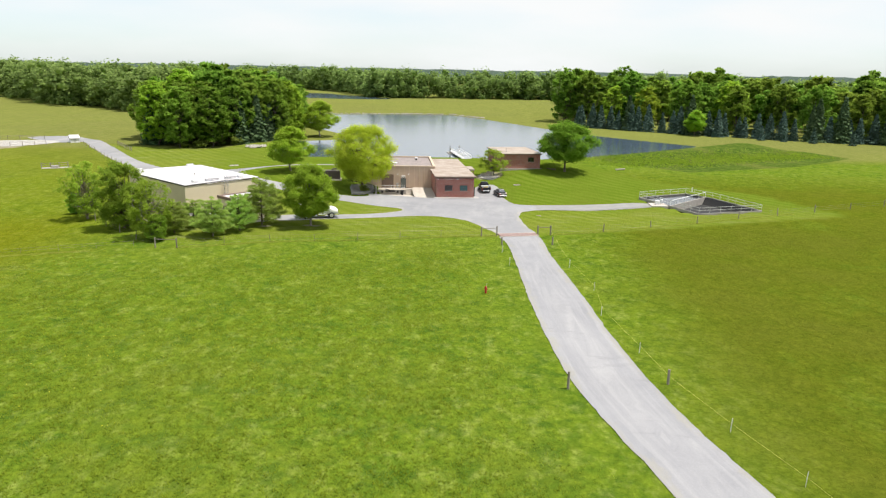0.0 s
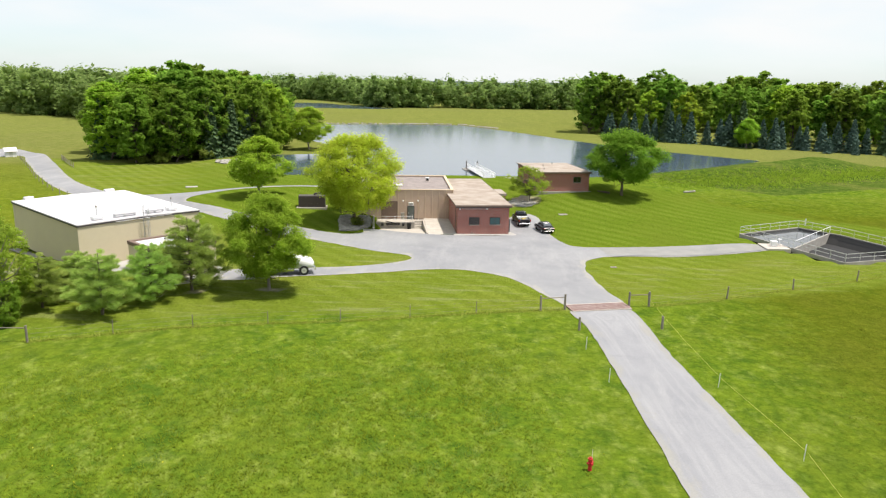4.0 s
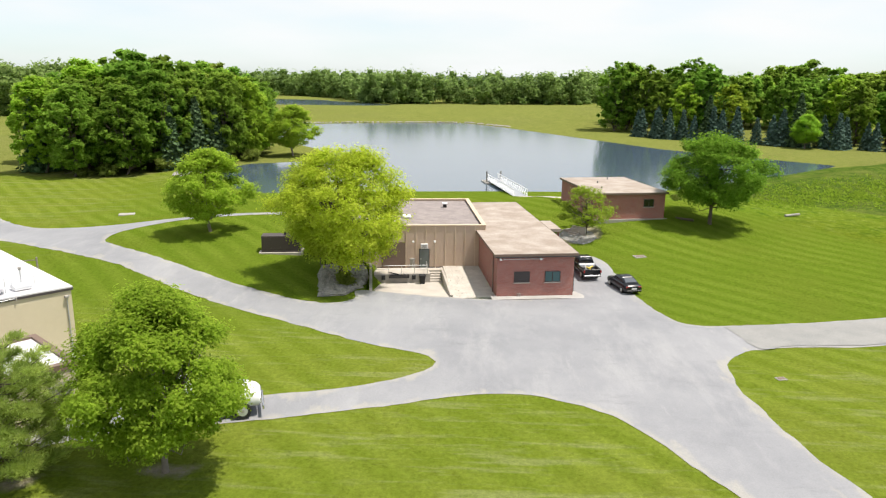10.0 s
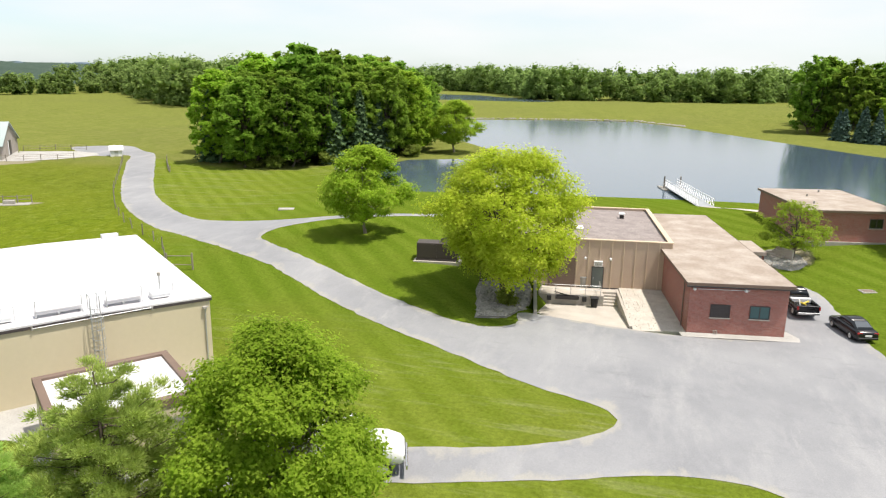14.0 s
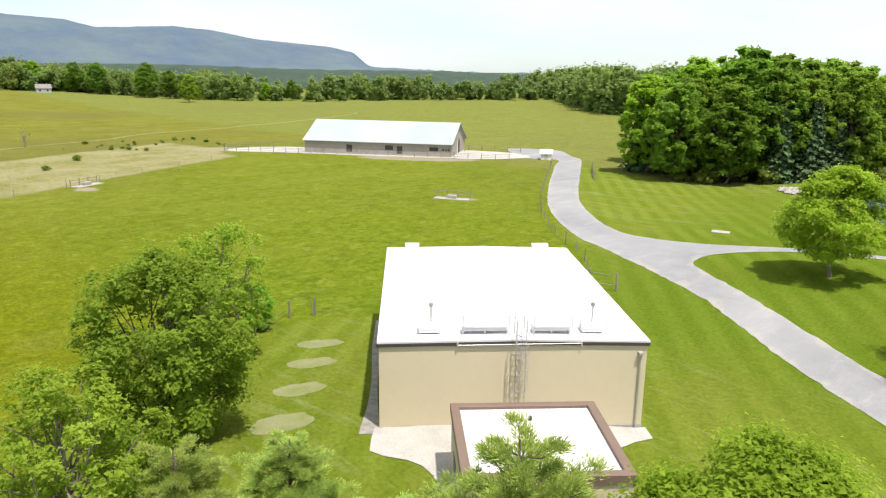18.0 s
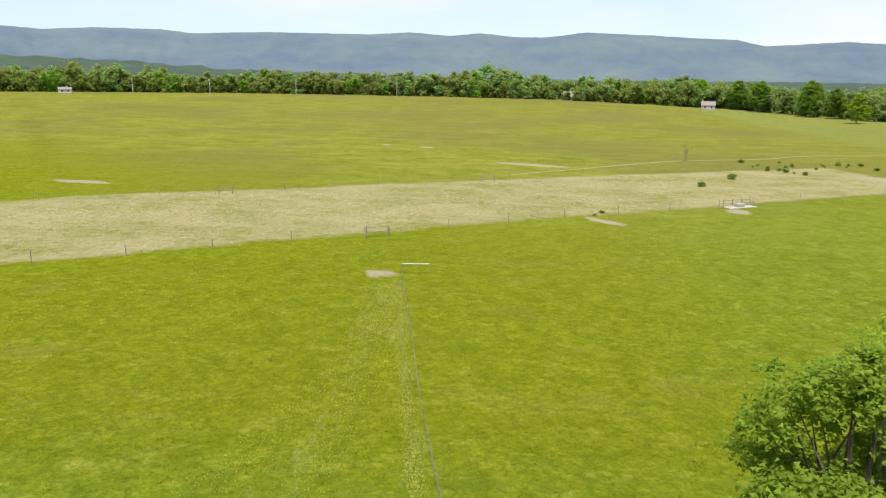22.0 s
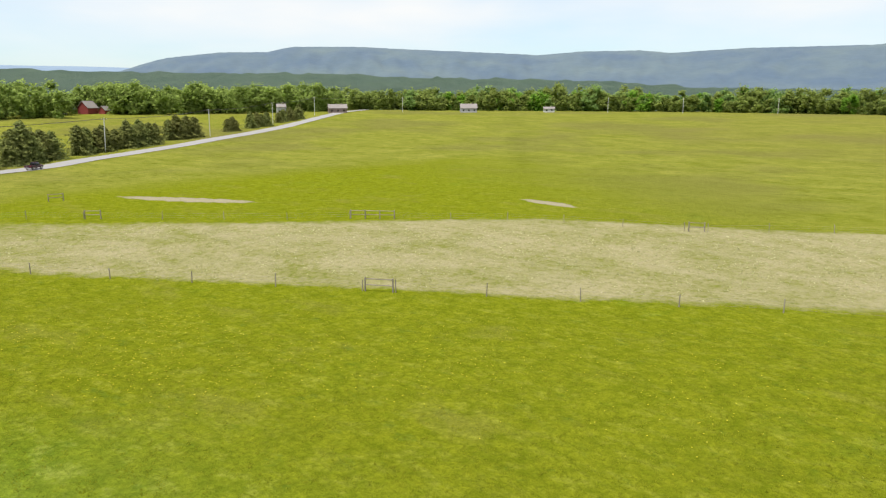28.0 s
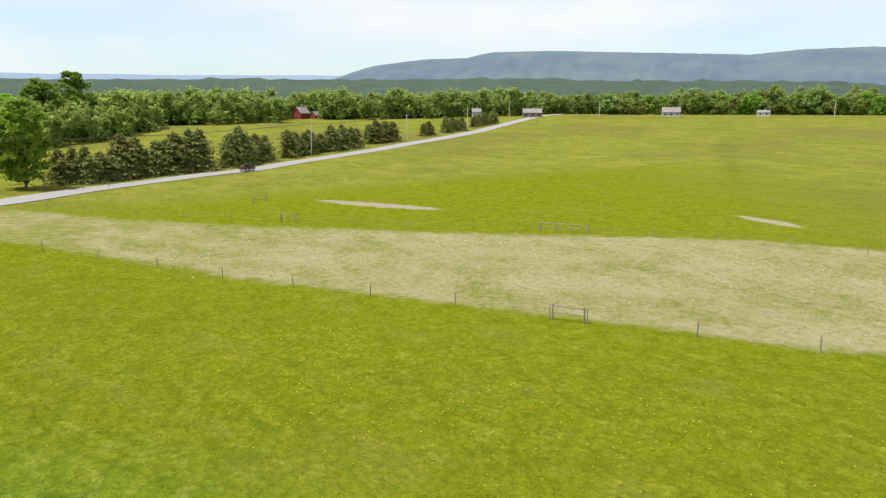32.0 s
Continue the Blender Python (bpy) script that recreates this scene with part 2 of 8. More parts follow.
    dark_lawn = mix(nt, math_node(nt, "MULTIPLY", band(nt, noise_at(nt, 0.10, 4.0), 0.47, 0.66), 0.5), dark_lawn, (0.118, 0.152, 0.018))
    lawn = mix(nt, attr("rich_shaded"), lawn, dark_lawn)
    east = mix(nt, rise, (0.070, 0.096, 0.007), (0.118, 0.140, 0.012))
    east = mix(nt, math_node(nt, "MULTIPLY", band(nt, broad, 0.45, 0.7), 0.5), east, (0.106, 0.112, 0.016))
    c = mix(nt, math_node(nt, "MULTIPLY", attr("east"), band(nt, math_node(nt, "ADD", broad, math_node(nt, "MULTIPLY", clump, 0.5)), 0.3, 0.7)), c, east)
    c = mix(nt, attr("lawn"), c, lawn)
    edge = math_node(nt, "ADD", attr("hay"), math_node(nt, "ADD", math_node(nt, "MULTIPLY", math_node(nt, "SUBTRACT", clump, 0.5), 0.9), math_node(nt, "MULTIPLY", math_node(nt, "SUBTRACT", streak, 0.5), 1.0)))
    c = mix(nt, math_node(nt, "MULTIPLY", band(nt, edge, 0.3, 0.75), attr("hay_any")), c, hay)
    trod = math_node(nt, "ADD", attr("trod"), math_node(nt, "MULTIPLY", math_node(nt, "SUBTRACT", noise_at(nt, 0.9, 5.0, (0.35, 2.2, 1, 12), 0.7), 0.5), 1.8))
    c = mix(nt, math_node(nt, "MULTIPLY", band(nt, trod, 0.7, 1.2), 0.5), c, (0.27, 0.29, 0.115))
    spot = math_node(nt, "ADD", attr("dirt"), math_node(nt, "MULTIPLY", math_node(nt, "SUBTRACT", clump, 0.5), 0.8))
    c = mix(nt, band(nt, spot, 0.45, 0.75), c, dirt)
    hsv = nt.nodes.new("ShaderNodeHueSaturation")
    v = math_node(nt, "ADD", math_node(nt, "MULTIPLY", band(nt, fine, 0.28, 0.72), 0.50), 0.71)
    v = math_node(nt, "MULTIPLY", v, math_node(nt, "ADD", math_node(nt, "MULTIPLY", band(nt, blades, 0.3, 0.7), 0.32), 0.82))
    link(nt, c, hsv.inputs["Color"])
    link(nt, v, hsv.inputs["Value"])
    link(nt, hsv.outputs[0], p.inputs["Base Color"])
    relief = math_node(nt, "ADD", math_node(nt, "MULTIPLY", rise, 1.4), math_node(nt, "ADD", fine, math_node(nt, "MULTIPLY", blades, 0.25)))
    bump(nt, p, relief, 0.8, 0.16)
    return m


GRASS = grass_ground()
def drive_material(name, base, worn, pale, verge, depth=0.02, marks=0.3):
    """Worn paving: streaks along its edges, wheel marks, dusty gravel margins."""
    m, nt, p = nodes_of(name)
    p.inputs["Roughness"].default_value = 0.93
    a = nt.nodes.new("ShaderNodeAttribute")
    a.attribute_name = "edge"
    rim = a.outputs["Fac"]
    geo = nt.nodes.new("ShaderNodeNewGeometry")
    sep, com = nt.nodes.new("ShaderNodeSeparateXYZ"), nt.nodes.new("ShaderNodeCombineXYZ")
    link(nt, geo.outputs["Position"], sep.inputs[0])
    link(nt, math_node(nt, "MULTIPLY", rim, 1.5), com.inputs[0])
    link(nt, math_node(nt, "MULTIPLY", sep.outputs[0], 0.05), com.inputs[1])
    link(nt, math_node(nt, "MULTIPLY", sep.outputs[1], 0.05), com.inputs[2])
    run = node(nt, "ShaderNodeTexNoise", Scale=1.0, Detail=5.0, Roughness=0.65)
    link(nt, com.outputs[0], run.inputs["Vector"])
    broad, mid, fine = noise_at(nt, 0.09, 5.0, None, 0.65), noise_at(nt, 0.5, 6.0, (1, 0.5, 1, 30), 0.7), noise_at(nt, 11.0, 5.0, None, 0.7)
    c = mix(nt, math_node(nt, "MULTIPLY", band(nt, broad, 0.38, 0.62), 0.85), base, worn)
    c = mix(nt, math_node(nt, "MULTIPLY", band(nt, run.outputs[0], 0.45, 0.70), marks), c, pale)
    c = mix(nt, math_node(nt, "MULTIPLY", band(nt, mid, 0.50, 0.66), 0.6), c, worn)
    c = mix(nt, math_node(nt, "MULTIPLY", band(nt, noise_at(nt, 0.13, 6.0, (2.0, 0.45, 1, -35), 0.72), 0.52, 0.68), 0.38), c, pale)
    c = mix(nt, math_node(nt, "MULTIPLY", band(nt, noise_at(nt, 0.5, 7.0, (1.6, 0.35, 1, 62), 0.75), 0.60, 0.70), 0.35), c, pale)
    c = mix(nt, math_node(nt, "MULTIPLY", band(nt, noise_at(nt, 0.3, 6.0, (0.5, 1.6, 1, 20), 0.75), 0.58, 0.70), 0.45), c, tuple(0.78 * v for v in base))
    side = math_node(nt, "ADD", rim, math_node(nt, "MULTIPLY", math_node(nt, "SUBTRACT", mid, 0.5), 5.0))
    c = mix(nt, math_node(nt, "MULTIPLY", math_node(nt, "SUBTRACT", 1.0, band(nt, side, 0.0, 0.6)), 0.65), c, verge)
    hsv = nt.nodes.new("ShaderNodeHueSaturation")
    link(nt, c, hsv.inputs["Color"])
    link(nt, math_node(nt, "ADD", math_node(nt, "MULTIPLY", fine, 0.5), 0.75), hsv.inputs["Value"])
    link(nt, hsv.outputs[0], p.inputs["Base Color"])
    bump(nt, p, fine, 0.4, depth)
    return m


GRAVEL = drive_material("pale_gravel", (0.212, 0.215, 0.228), (0.262, 0.264, 0.275), (0.325, 0.324, 0.326), (0.265, 0.257, 0.225), 0.03, 0.75)
ASPHALT = drive_material("worn_grey_drive", (0.205, 0.208, 0.218), (0.262, 0.263, 0.270), (0.355, 0.350, 0.345), (0.325, 0.310, 0.270), 0.02, 0.0)
BAREPATCH = material("bare_pale_soil", (0.205, 0.205, 0.098), 0.95, second=(0.140, 0.168, 0.040), big=0.7, small=7, amount=1.0, speck=0.35, relief=0.5)
VERGE = material("dusty_gravel_verge", (0.255, 0.250, 0.235), 0.95, second=(0.210, 0.210, 0.200), big=0.5, small=9, amount=1.0, speck=0.35, relief=0.6)
ROADTAR = material("weathered_road", (0.25, 0.245, 0.24), 0.9, second=(0.21, 0.21, 0.21), big=0.1, amount=0.5)
CONCRETE = material("stained_concrete", (0.47, 0.43, 0.38), 0.9, second=(0.36, 0.32, 0.275), big=0.5, small=8, amount=0.8, speck=0.2)
DULLCON = material("grey_concrete", (0.36, 0.34, 0.30), 0.92, second=(0.22, 0.20, 0.18), big=0.8, small=9, amount=0.7)
WHITEGRAVEL = material("white_gravel", (0.40, 0.385, 0.36), 0.95, second=(0.31, 0.30, 0.275), big=0.6, small=10, amount=0.8, speck=0.4, relief=0.6)
PALESTONE = material("pale_crushed_stone", (0.49, 0.45, 0.395), 0.95, second=(0.37, 0.335, 0.29), big=0.9, small=12, amount=0.8, speck=0.45, relief=0.7)
STONES = material("grey_stones", (0.38, 0.355, 0.315), 0.95, second=(0.23, 0.215, 0.19), big=2.2, small=16, amount=1.0, speck=0.4, relief=0.8, rand=0.5)
CREAM = material("cream_metal_wall", (0.56, 0.49, 0.34), 0.7, second=(0.50, 0.43, 0.30), big=0.25, small=3, amount=0.5, speck=0.05, relief=0.05)
WHITEROOF = material("white_membrane", (0.60, 0.585, 0.595), 0.6, second=(0.545, 0.53, 0.54), big=0.2, small=2, amount=0.5, speck=0.05, relief=0.05)
BROWNTRIM = material("brown_trim", (0.17, 0.115, 0.085), 0.6, second=(0.13, 0.09, 0.07), big=1, amount=0.5, speck=0.1, relief=0.05)
DARKTRIM = material("dark_bronze_trim", (0.055, 0.045, 0.045), 0.5, speck=0.1, relief=0.0)
TANWALL = material("tan_panel", (0.49, 0.375, 0.285), 0.85, second=(0.43, 0.315, 0.24), big=0.6, small=10, amount=0.7, speck=0.12, relief=0.15)
TANTRIM = material("pale_tan_trim", (0.58, 0.46, 0.33), 0.75, second=(0.50, 0.38, 0.28), big=0.8, amount=0.6, speck=0.1, relief=0.1)
ROOFGRAVEL = material("roof_gravel", (0.205, 0.175, 0.165), 0.95, second=(0.30, 0.26, 0.24), big=0.9, small=5, amount=0.8, speck=0.8, relief=0.6)
TANROOF = material("faded_tan_roof", (0.270, 0.218, 0.175), 0.9, second=(0.390, 0.340, 0.290), big=0.5, small=4, amount=1.0, speck=0.22, relief=0.1)
STEEL = material("galvanised_steel", (0.55, 0.56, 0.57), 0.45, 0.7, speck=0.1, relief=0.0)
WOOD = material("weathered_wood", (0.24, 0.21, 0.17), 0.9, second=(0.16, 0.14, 0.12), big=1.2, small=12, amount=0.7, rand=0.4)
BARK = material("bark", (0.13, 0.10, 0.075), 0.95, second=(0.08, 0.065, 0.05), big=1.5, small=9, amount=0.7, relief=0.8)
PALEBARK = material("pale_bark", (0.24, 0.20, 0.16), 0.95, second=(0.14, 0.12, 0.10), big=1.5, small=9, amount=0.7, relief=0.8)
BLACKPAINT = material("black_paint", (0.012, 0.012, 0.014), 0.25, speck=0.05, relief=0.0)
WHITEPAINT = material("white_paint", (0.78, 0.78, 0.78), 0.35, speck=0.03, relief=0.0)
RUBBER = material("rubber", (0.02, 0.02, 0.02), 0.85, speck=0.1, relief=0.0)
DARKGLASS = material("dark_glass", (0.01, 0.012, 0.014), 0.06, speck=0.0, relief=0.0)


def brick_material():
    m, nt, p = nodes_of("red_brick")
    p.inputs["Roughness"].default_value = 0.9
    tc = nt.nodes.new("ShaderNodeTexCoord")
    sep = nt.nodes.new("ShaderNodeSeparateXYZ")
    com = nt.nodes.new("ShaderNodeCombineXYZ")
    link(nt, tc.outputs["Object"], sep.inputs[0])
    link(nt, math_node(nt, "ADD", sep.outputs[0], sep.outputs[1]), com.inputs[0])
    link(nt, sep.outputs[2], com.inputs[1])
    b = node(nt, "ShaderNodeTexBrick", Scale=1.0, Mortar_Size=0.008, Brick_Width=0.21, Row_Height=0.075)
    b.inputs["Color1"].default_value, b.inputs["Color2"].default_value = (0.235, 0.072, 0.056, 1), (0.385, 0.140, 0.108, 1)
    b.inputs["Mortar"].default_value = (0.36, 0.28, 0.245, 1)
    link(nt, com.outputs[0], b.inputs["Vector"])
    c = mix(nt, math_node(nt, "MULTIPLY", band(nt, noise_at(nt, 0.5, 5.0), 0.4, 0.7), 0.22), b.outputs["Color"], (0.24, 0.085, 0.068))
    link(nt, c, p.inputs["Base Color"])
    bump(nt, p, b.outputs["Fac"], -0.3, 0.01)
    return m


BRICK = brick_material()


def water_material(name, base, rough, ripple, ior=1.333):
    m, nt, p = nodes_of(name)
    p.inputs["Base Color"].default_value = (*base, 1)
    p.inputs["Roughness"].default_value, p.inputs["IOR"].default_value = rough, ior
    a, b = noise_at(nt, 0.9, 5.0, (1, 0.45, 1)), noise_at(nt, 0.05, 3.0)
    bump(nt, p, math_node(nt, "MULTIPLY", a, band(nt, b, 0.3, 0.75)), ripple, 0.05)
    return m


WATER = water_material("lake_water", (0.066, 0.098, 0.130), 0.12, 0.10, 2.3)
BASINWATER = water_material("basin_water", (0.05, 0.055, 0.06), 0.08, 0.3, 2.2)

LEAF_OAK = leaf_material("oak_leaves", (0.080, 0.152, 0.019), (0.155, 0.250, 0.036))
LEAF_OLIVE = leaf_material("olive_leaves", (0.106, 0.178, 0.022), (0.190, 0.272, 0.042))
LEAF_MAPLE = leaf_material("maple_leaves", (0.132, 0.248, 0.021), (0.255, 0.390, 0.047))
LEAF_DENSE = leaf_material("dense_green_leaves", (0.108, 0.200, 0.022), (0.208, 0.322, 0.045))
LEAF_RIGHT = leaf_material("shade_leaves", (0.080, 0.185, 0.018), (0.155, 0.285, 0.034))
LEAF_LOCUST = leaf_material("locust_leaves", (0.200, 0.258, 0.018), (0.345, 0.382, 0.045))
LEAF_ASH = leaf_material("ash_leaves", (0.140, 0.205, 0.022), (0.235, 0.300, 0.042))
LEAF_LAWN = leaf_material("lawn_tree_leaves", (0.150, 0.250, 0.020), (0.275, 0.370, 0.046))
# Far woods take a paler, bluer green, with distance haze in the colour.
LEAF_FAR = leaf_material("hazed_far_leaves", (0.092, 0.158, 0.043), (0.195, 0.265, 0.082), rand=0.35)
LEAF_FARPALE = leaf_material("pale_far_leaves", (0.112, 0.165, 0.038), (0.205, 0.272, 0.072), rand=0.35)
LEAF_PINE = leaf_material("pine_needles", (0.165, 0.250, 0.055), (0.300, 0.385, 0.095), through=0.4)
LEAF_SPRUCE = leaf_material("spruce_needles", (0.036, 0.07, 0.030), (0.075, 0.118, 0.055), through=0.1)
LEAF_BLUE = leaf_material("blue_spruce_needles", (0.036, 0.066, 0.048), (0.070, 0.106, 0.086), through=0.1)
LEAF_CEDAR = leaf_material("cedar_foliage", (0.078, 0.098, 0.028), (0.150, 0.160, 0.052), through=0.35)
LEAF_BUSH = leaf_material("bush_leaves", (0.11, 0.155, 0.025), (0.20, 0.25, 0.06))
BLADE = leaf_material("grass_blades", (0.090, 0.142, 0.010), (0.172, 0.225, 0.022), rand=0.2, tree_rand=0.0, through=0.7)
BLADE_W = leaf_material("dry_grass_blades", (0.107, 0.129, 0.007), (0.159, 0.176, 0.014), rand=0.2, tree_rand=0.0, through=0.7)
BLADE_E = leaf_material("olive_grass_blades", (0.073, 0.095, 0.008), (0.116, 0.133, 0.014), rand=0.2, tree_rand=0.0, through=0.7)
TRODDEN = leaf_material("trodden_blades", (0.156, 0.192, 0.025), (0.229, 0.260, 0.056), rand=0.3, tree_rand=0.0, through=0.5)
STRAW = leaf_material("straw_blades", (0.146, 0.163, 0.052), (0.310, 0.292, 0.181), rand=0.3, tree_rand=0.0, through=0.4)


# ---- small builders ----
def smooth(v, a, b):
    t = np.clip((np.asarray(v, float) - a) / (b - a), 0, 1)
    return t * t * (3 - 2 * t)


def curve_through(points, step):
    """Points on a smooth line through the given ones, about step apart."""
    p = np.asarray(points, float)
    q = np.vstack([2 * p[0] - p[1], p, 2 * p[-1] - p[-2]])
    out = []
    for a, b, c, d in zip(q, q[1:], q[2:], q[3:]):
        n = max(1, int(np.linalg.norm(c - b) / step))
        for u in np.arange(n) / n:
            out.append(0.5 * (2 * b + (c - a) * u + (2 * a - 5 * b + 4 * c - d) * u * u + (3 * b - a - 3 * c + d) * u ** 3))
    return np.array(out + [p[-1]])


def side_of(poly, x, y):
    """Signed distance to a closed outline, negative inside."""
    x, y = np.asarray(x, float), np.asarray(y, float)
    best, inside = np.full(x.shape, 1e12), np.zeros(x.shape, bool)
    for (ax, ay), (bx, by) in zip(poly, np.roll(poly, -1, 0)):
        ex, ey = bx - ax, by - ay
        u = np.clip(((x - ax) * ex + (y - ay) * ey) / max(ex * ex + ey * ey, 1e-9), 0, 1)
        best = np.minimum(best, (x - ax - u * ex) ** 2 + (y - ay - u * ey) ** 2)
        if ay != by:
            inside ^= ((ay > y) != (by > y)) & (x < ax + (y - ay) / (by - ay) * ex)
    return np.where(inside, -1, 1) * np.sqrt(best)


LAKE = np.array([(-58, 205), (-46, 195), (-36, 197.5), (-21, 200), (-6, 202), (8, 203), (22, 203), (36, 211), (58, 229), (78, 247), (84, 254),
                 (76, 262), (62, 276), (49, 290), (34, 318), (20, 345), (6, 371), (-10, 394), (-34, 392), (-57, 385), (-80, 375), (-84, 340), (-72, 300), (-56, 276), (-47.5, 262), (-49.5, 247), (-62, 240), (-66, 222)])
LAKE_FAR = np.array([(-165, 560), (-120, 552), (-72, 556), (-62, 570), (-78, 590), (-130, 640), (-190, 650), (-210, 600)])
LAKE_Z = -0.3
BASIN = np.array([(35.6, 144.4), (42.7, 128.2), (55.8, 133.2), (50.6, 145.6), (46.6, 150.6)])


def ground_z(x, y):
    """The lie of the land."""
    x, y = np.asarray(x, float), np.asarray(y, float)
    z = 0.25 * np.exp(-((x - 5) ** 2 + (y - 70) ** 2) / 2500)
    z = z - 1.25 * smooth(-x, 42, 80) * smooth(420 - y, 0, 200)
    z = z - 1.25 * np.exp(-((x + 3) ** 2 / 480 + (y - 148) ** 2 / 200))
    z = z - 0.5 * np.exp(-((x - 24) ** 2 / 200 + (y - 130) ** 2 / 300))
    z = z + 2.2 * np.exp(-((x - 16) ** 2 / 260 + (y - 180) ** 2 / 150))
    z = z + 1.5 * np.exp(-((x + 36) ** 2 / 300 + (y - 163) ** 2 / 260))
    z = z + 0.7 * np.exp(-((x + 42) ** 2 / 180 + (y - 116) ** 2 / 180))
    z = z + 1.1 * np.exp(-((x + 12) ** 2 / 700 + (y - 189) ** 2 / 60))
    u = (x - 26) * 0.83 + (y - 188) * 0.56
    v = -(x - 26) * 0.56 + (y - 188) * 0.83
    z = z + 2.6 * smooth(u, 2, 18) * smooth(110 - u, 0, 30) * np.exp(-((v - 11) / 9.0) ** 2)
    z = z + 0.8 * smooth(y, 395, 440) * smooth(560 - y, 0, 60) * smooth(x, -150, -60)
    z = z + 3.0 * np.exp(-((x - 70) ** 2 / 5200 + (y - 470) ** 2 / 3600))
    dx, dy = x + 45, y - 82
    d = np.hypot(dx, dy) + 1e-6
    w = smooth(-(0.8 * dx + 0.6 * dy) / d, 0.45, 0.82)
    z = z + w * (8.6 * smooth(d, 235, 560) - 5.0 * smooth(d, 620, 900))
    z = z + 0.10 * np.sin(x * 0.11 + 1.3 * np.sin(y * 0.045)) * np.sin(y * 0.09 + 0.7) * smooth(np.hypot(x + 15, y - 140), 35, 80)
    z = z - 0.9 * smooth(y, 143.6, 146.5) * smooth(y, 143, 147) * smooth(172 - y, 0, 3) * smooth(x, -19.5, -18) * smooth(1.5 - x, 0, 2)
    z = z - 1.4 * smooth(4.2 - np.abs(x + 15.3), 0, 1.5) * smooth(y, 142.6, 147.5) * smooth(155.5 - y, 0, 1.5)
    z = z - 2.4 * smooth(-side_of(BASIN, x, y), -0.6, 1.4)
    for poly in (LAKE, LAKE_FAR):
        near = (x > poly[:, 0].min() - 30) & (x < poly[:, 0].max() + 30) & (y > poly[:, 1].min() - 30) & (y < poly[:, 1].max() + 30)
        if np.any(near):
            s = np.where(near, side_of(poly, np.where(near, x, 1e4), y), 99)
            z = z * smooth(s, 0, 14) + (1 - smooth(s, 0, 14)) * (LAKE_Z + 0.12 + 0.045 * np.clip(s, -40, 14))
    return z


def gz(x, y):
    return float(ground_z(np.array([x]), np.array([y]))[0])


def mesh_object(name, verts, faces, mat, parent=None, label="", smooth_shade=False):
    me = bpy.data.meshes.new(name)
    me.from_pydata([tuple(v) for v in verts], [], [tuple(f) for f in faces])
    if mat:
        me.materials.append(mat)
    if smooth_shade:
        me.polygons.foreach_set("use_smooth", [True] * len(me.polygons))
    me.update()
    ob = new(name, me)
    ob.parent = parent
    if label:
        tagged(ob, label)
    return ob


def fast_mesh(name, co, quads, mat, smooth_shade=False):
    """A mesh from arrays: n x 3 points, m x k corner numbers."""
    me = bpy.data.meshes.new(name)
    k = quads.shape[1]
    me.vertices.add(len(co))
    me.vertices.foreach_set("co", np.ascontiguousarray(co, np.float32).ravel())
    me.loops.add(quads.size)
    me.loops.foreach_set("vertex_index", quads.astype(np.int32).ravel())
    me.polygons.add(len(quads))
    me.polygons.foreach_set("loop_start", np.arange(0, quads.size, k, dtype=np.int32))
    if smooth_shade:
        me.polygons.foreach_set("use_smooth", np.ones(len(quads), bool))
    me.update(calc_edges=True)
    if mat:
        me.materials.append(mat)
    return me


def box(bm, x0, x1, y0, y1, z0, z1, bevel=0.0):
    vs = [bm.verts.new((x, y, z)) for z in (z0, z1) for y in (y0, y1) for x in (x0, x1)]
    fs = [bm.faces.new([vs[i] for i in f]) for f in ((0, 2, 3, 1), (4, 5, 7, 6), (0, 1, 5, 4), (1, 3, 7, 5), (3, 2, 6, 7), (2, 0, 4, 6))]
    if bevel:
        edges = list({e for f in fs for e in f.edges})
        bmesh.ops.bevel(bm, geom=edges, offset=bevel, segments=1, affect="EDGES")
    return vs


def rod(bm, a, b, r, sides=6, r2=None):
    a, b = Vector(a), Vector(b)
    d = (b - a).normalized()
    s = d.orthogonal().normalized()
    t = d.cross(s)
    r2 = r if r2 is None else r2
    rings = [[bm.verts.new(c + rr * (math.cos(q) * s + math.sin(q) * t)) for q in (2 * math.pi * i / sides for i in range(sides))] for c, rr in ((a, r), (b, r2))]
    for i in range(sides):
        j = (i + 1) % sides
        bm.faces.new((rings[0][i], rings[0][j], rings[1][j], rings[1][i]))
    bm.faces.new(rings[0][::-1])
    bm.faces.new(rings[1])


def part(name, bm, mat, parent=None, label=""):
    me = bpy.data.meshes.new(name)
    bm.normal_update()
    bm.to_mesh(me)
    bm.free()
    me.materials.append(mat)
    ob = new(name, me)
    ob.parent = parent
    if label:
        tagged(ob, label)
    return ob


def boxes(name, items, mat, parent=None, label="", bevel=0.0):
    bm = bmesh.new()
    for it in items:
        box(bm, *it, bevel=bevel)
    return part(name, bm, mat, parent, label)


def rods(name, items, mat, parent=None, label="", sides=6):
    bm = bmesh.new()
    for a, b, r in items:
        rod(bm, a, b, r, sides)
    return part(name, bm, mat, parent, label)


def thing(name, x, y, z, turn, label, category, group="", kind=""):
    e = new(name)
    e.empty_display_size = 0.3
    e.matrix_basis = pose(x, y, z, 0, 0, turn)
    return tagged(e, label, category, group, kind)


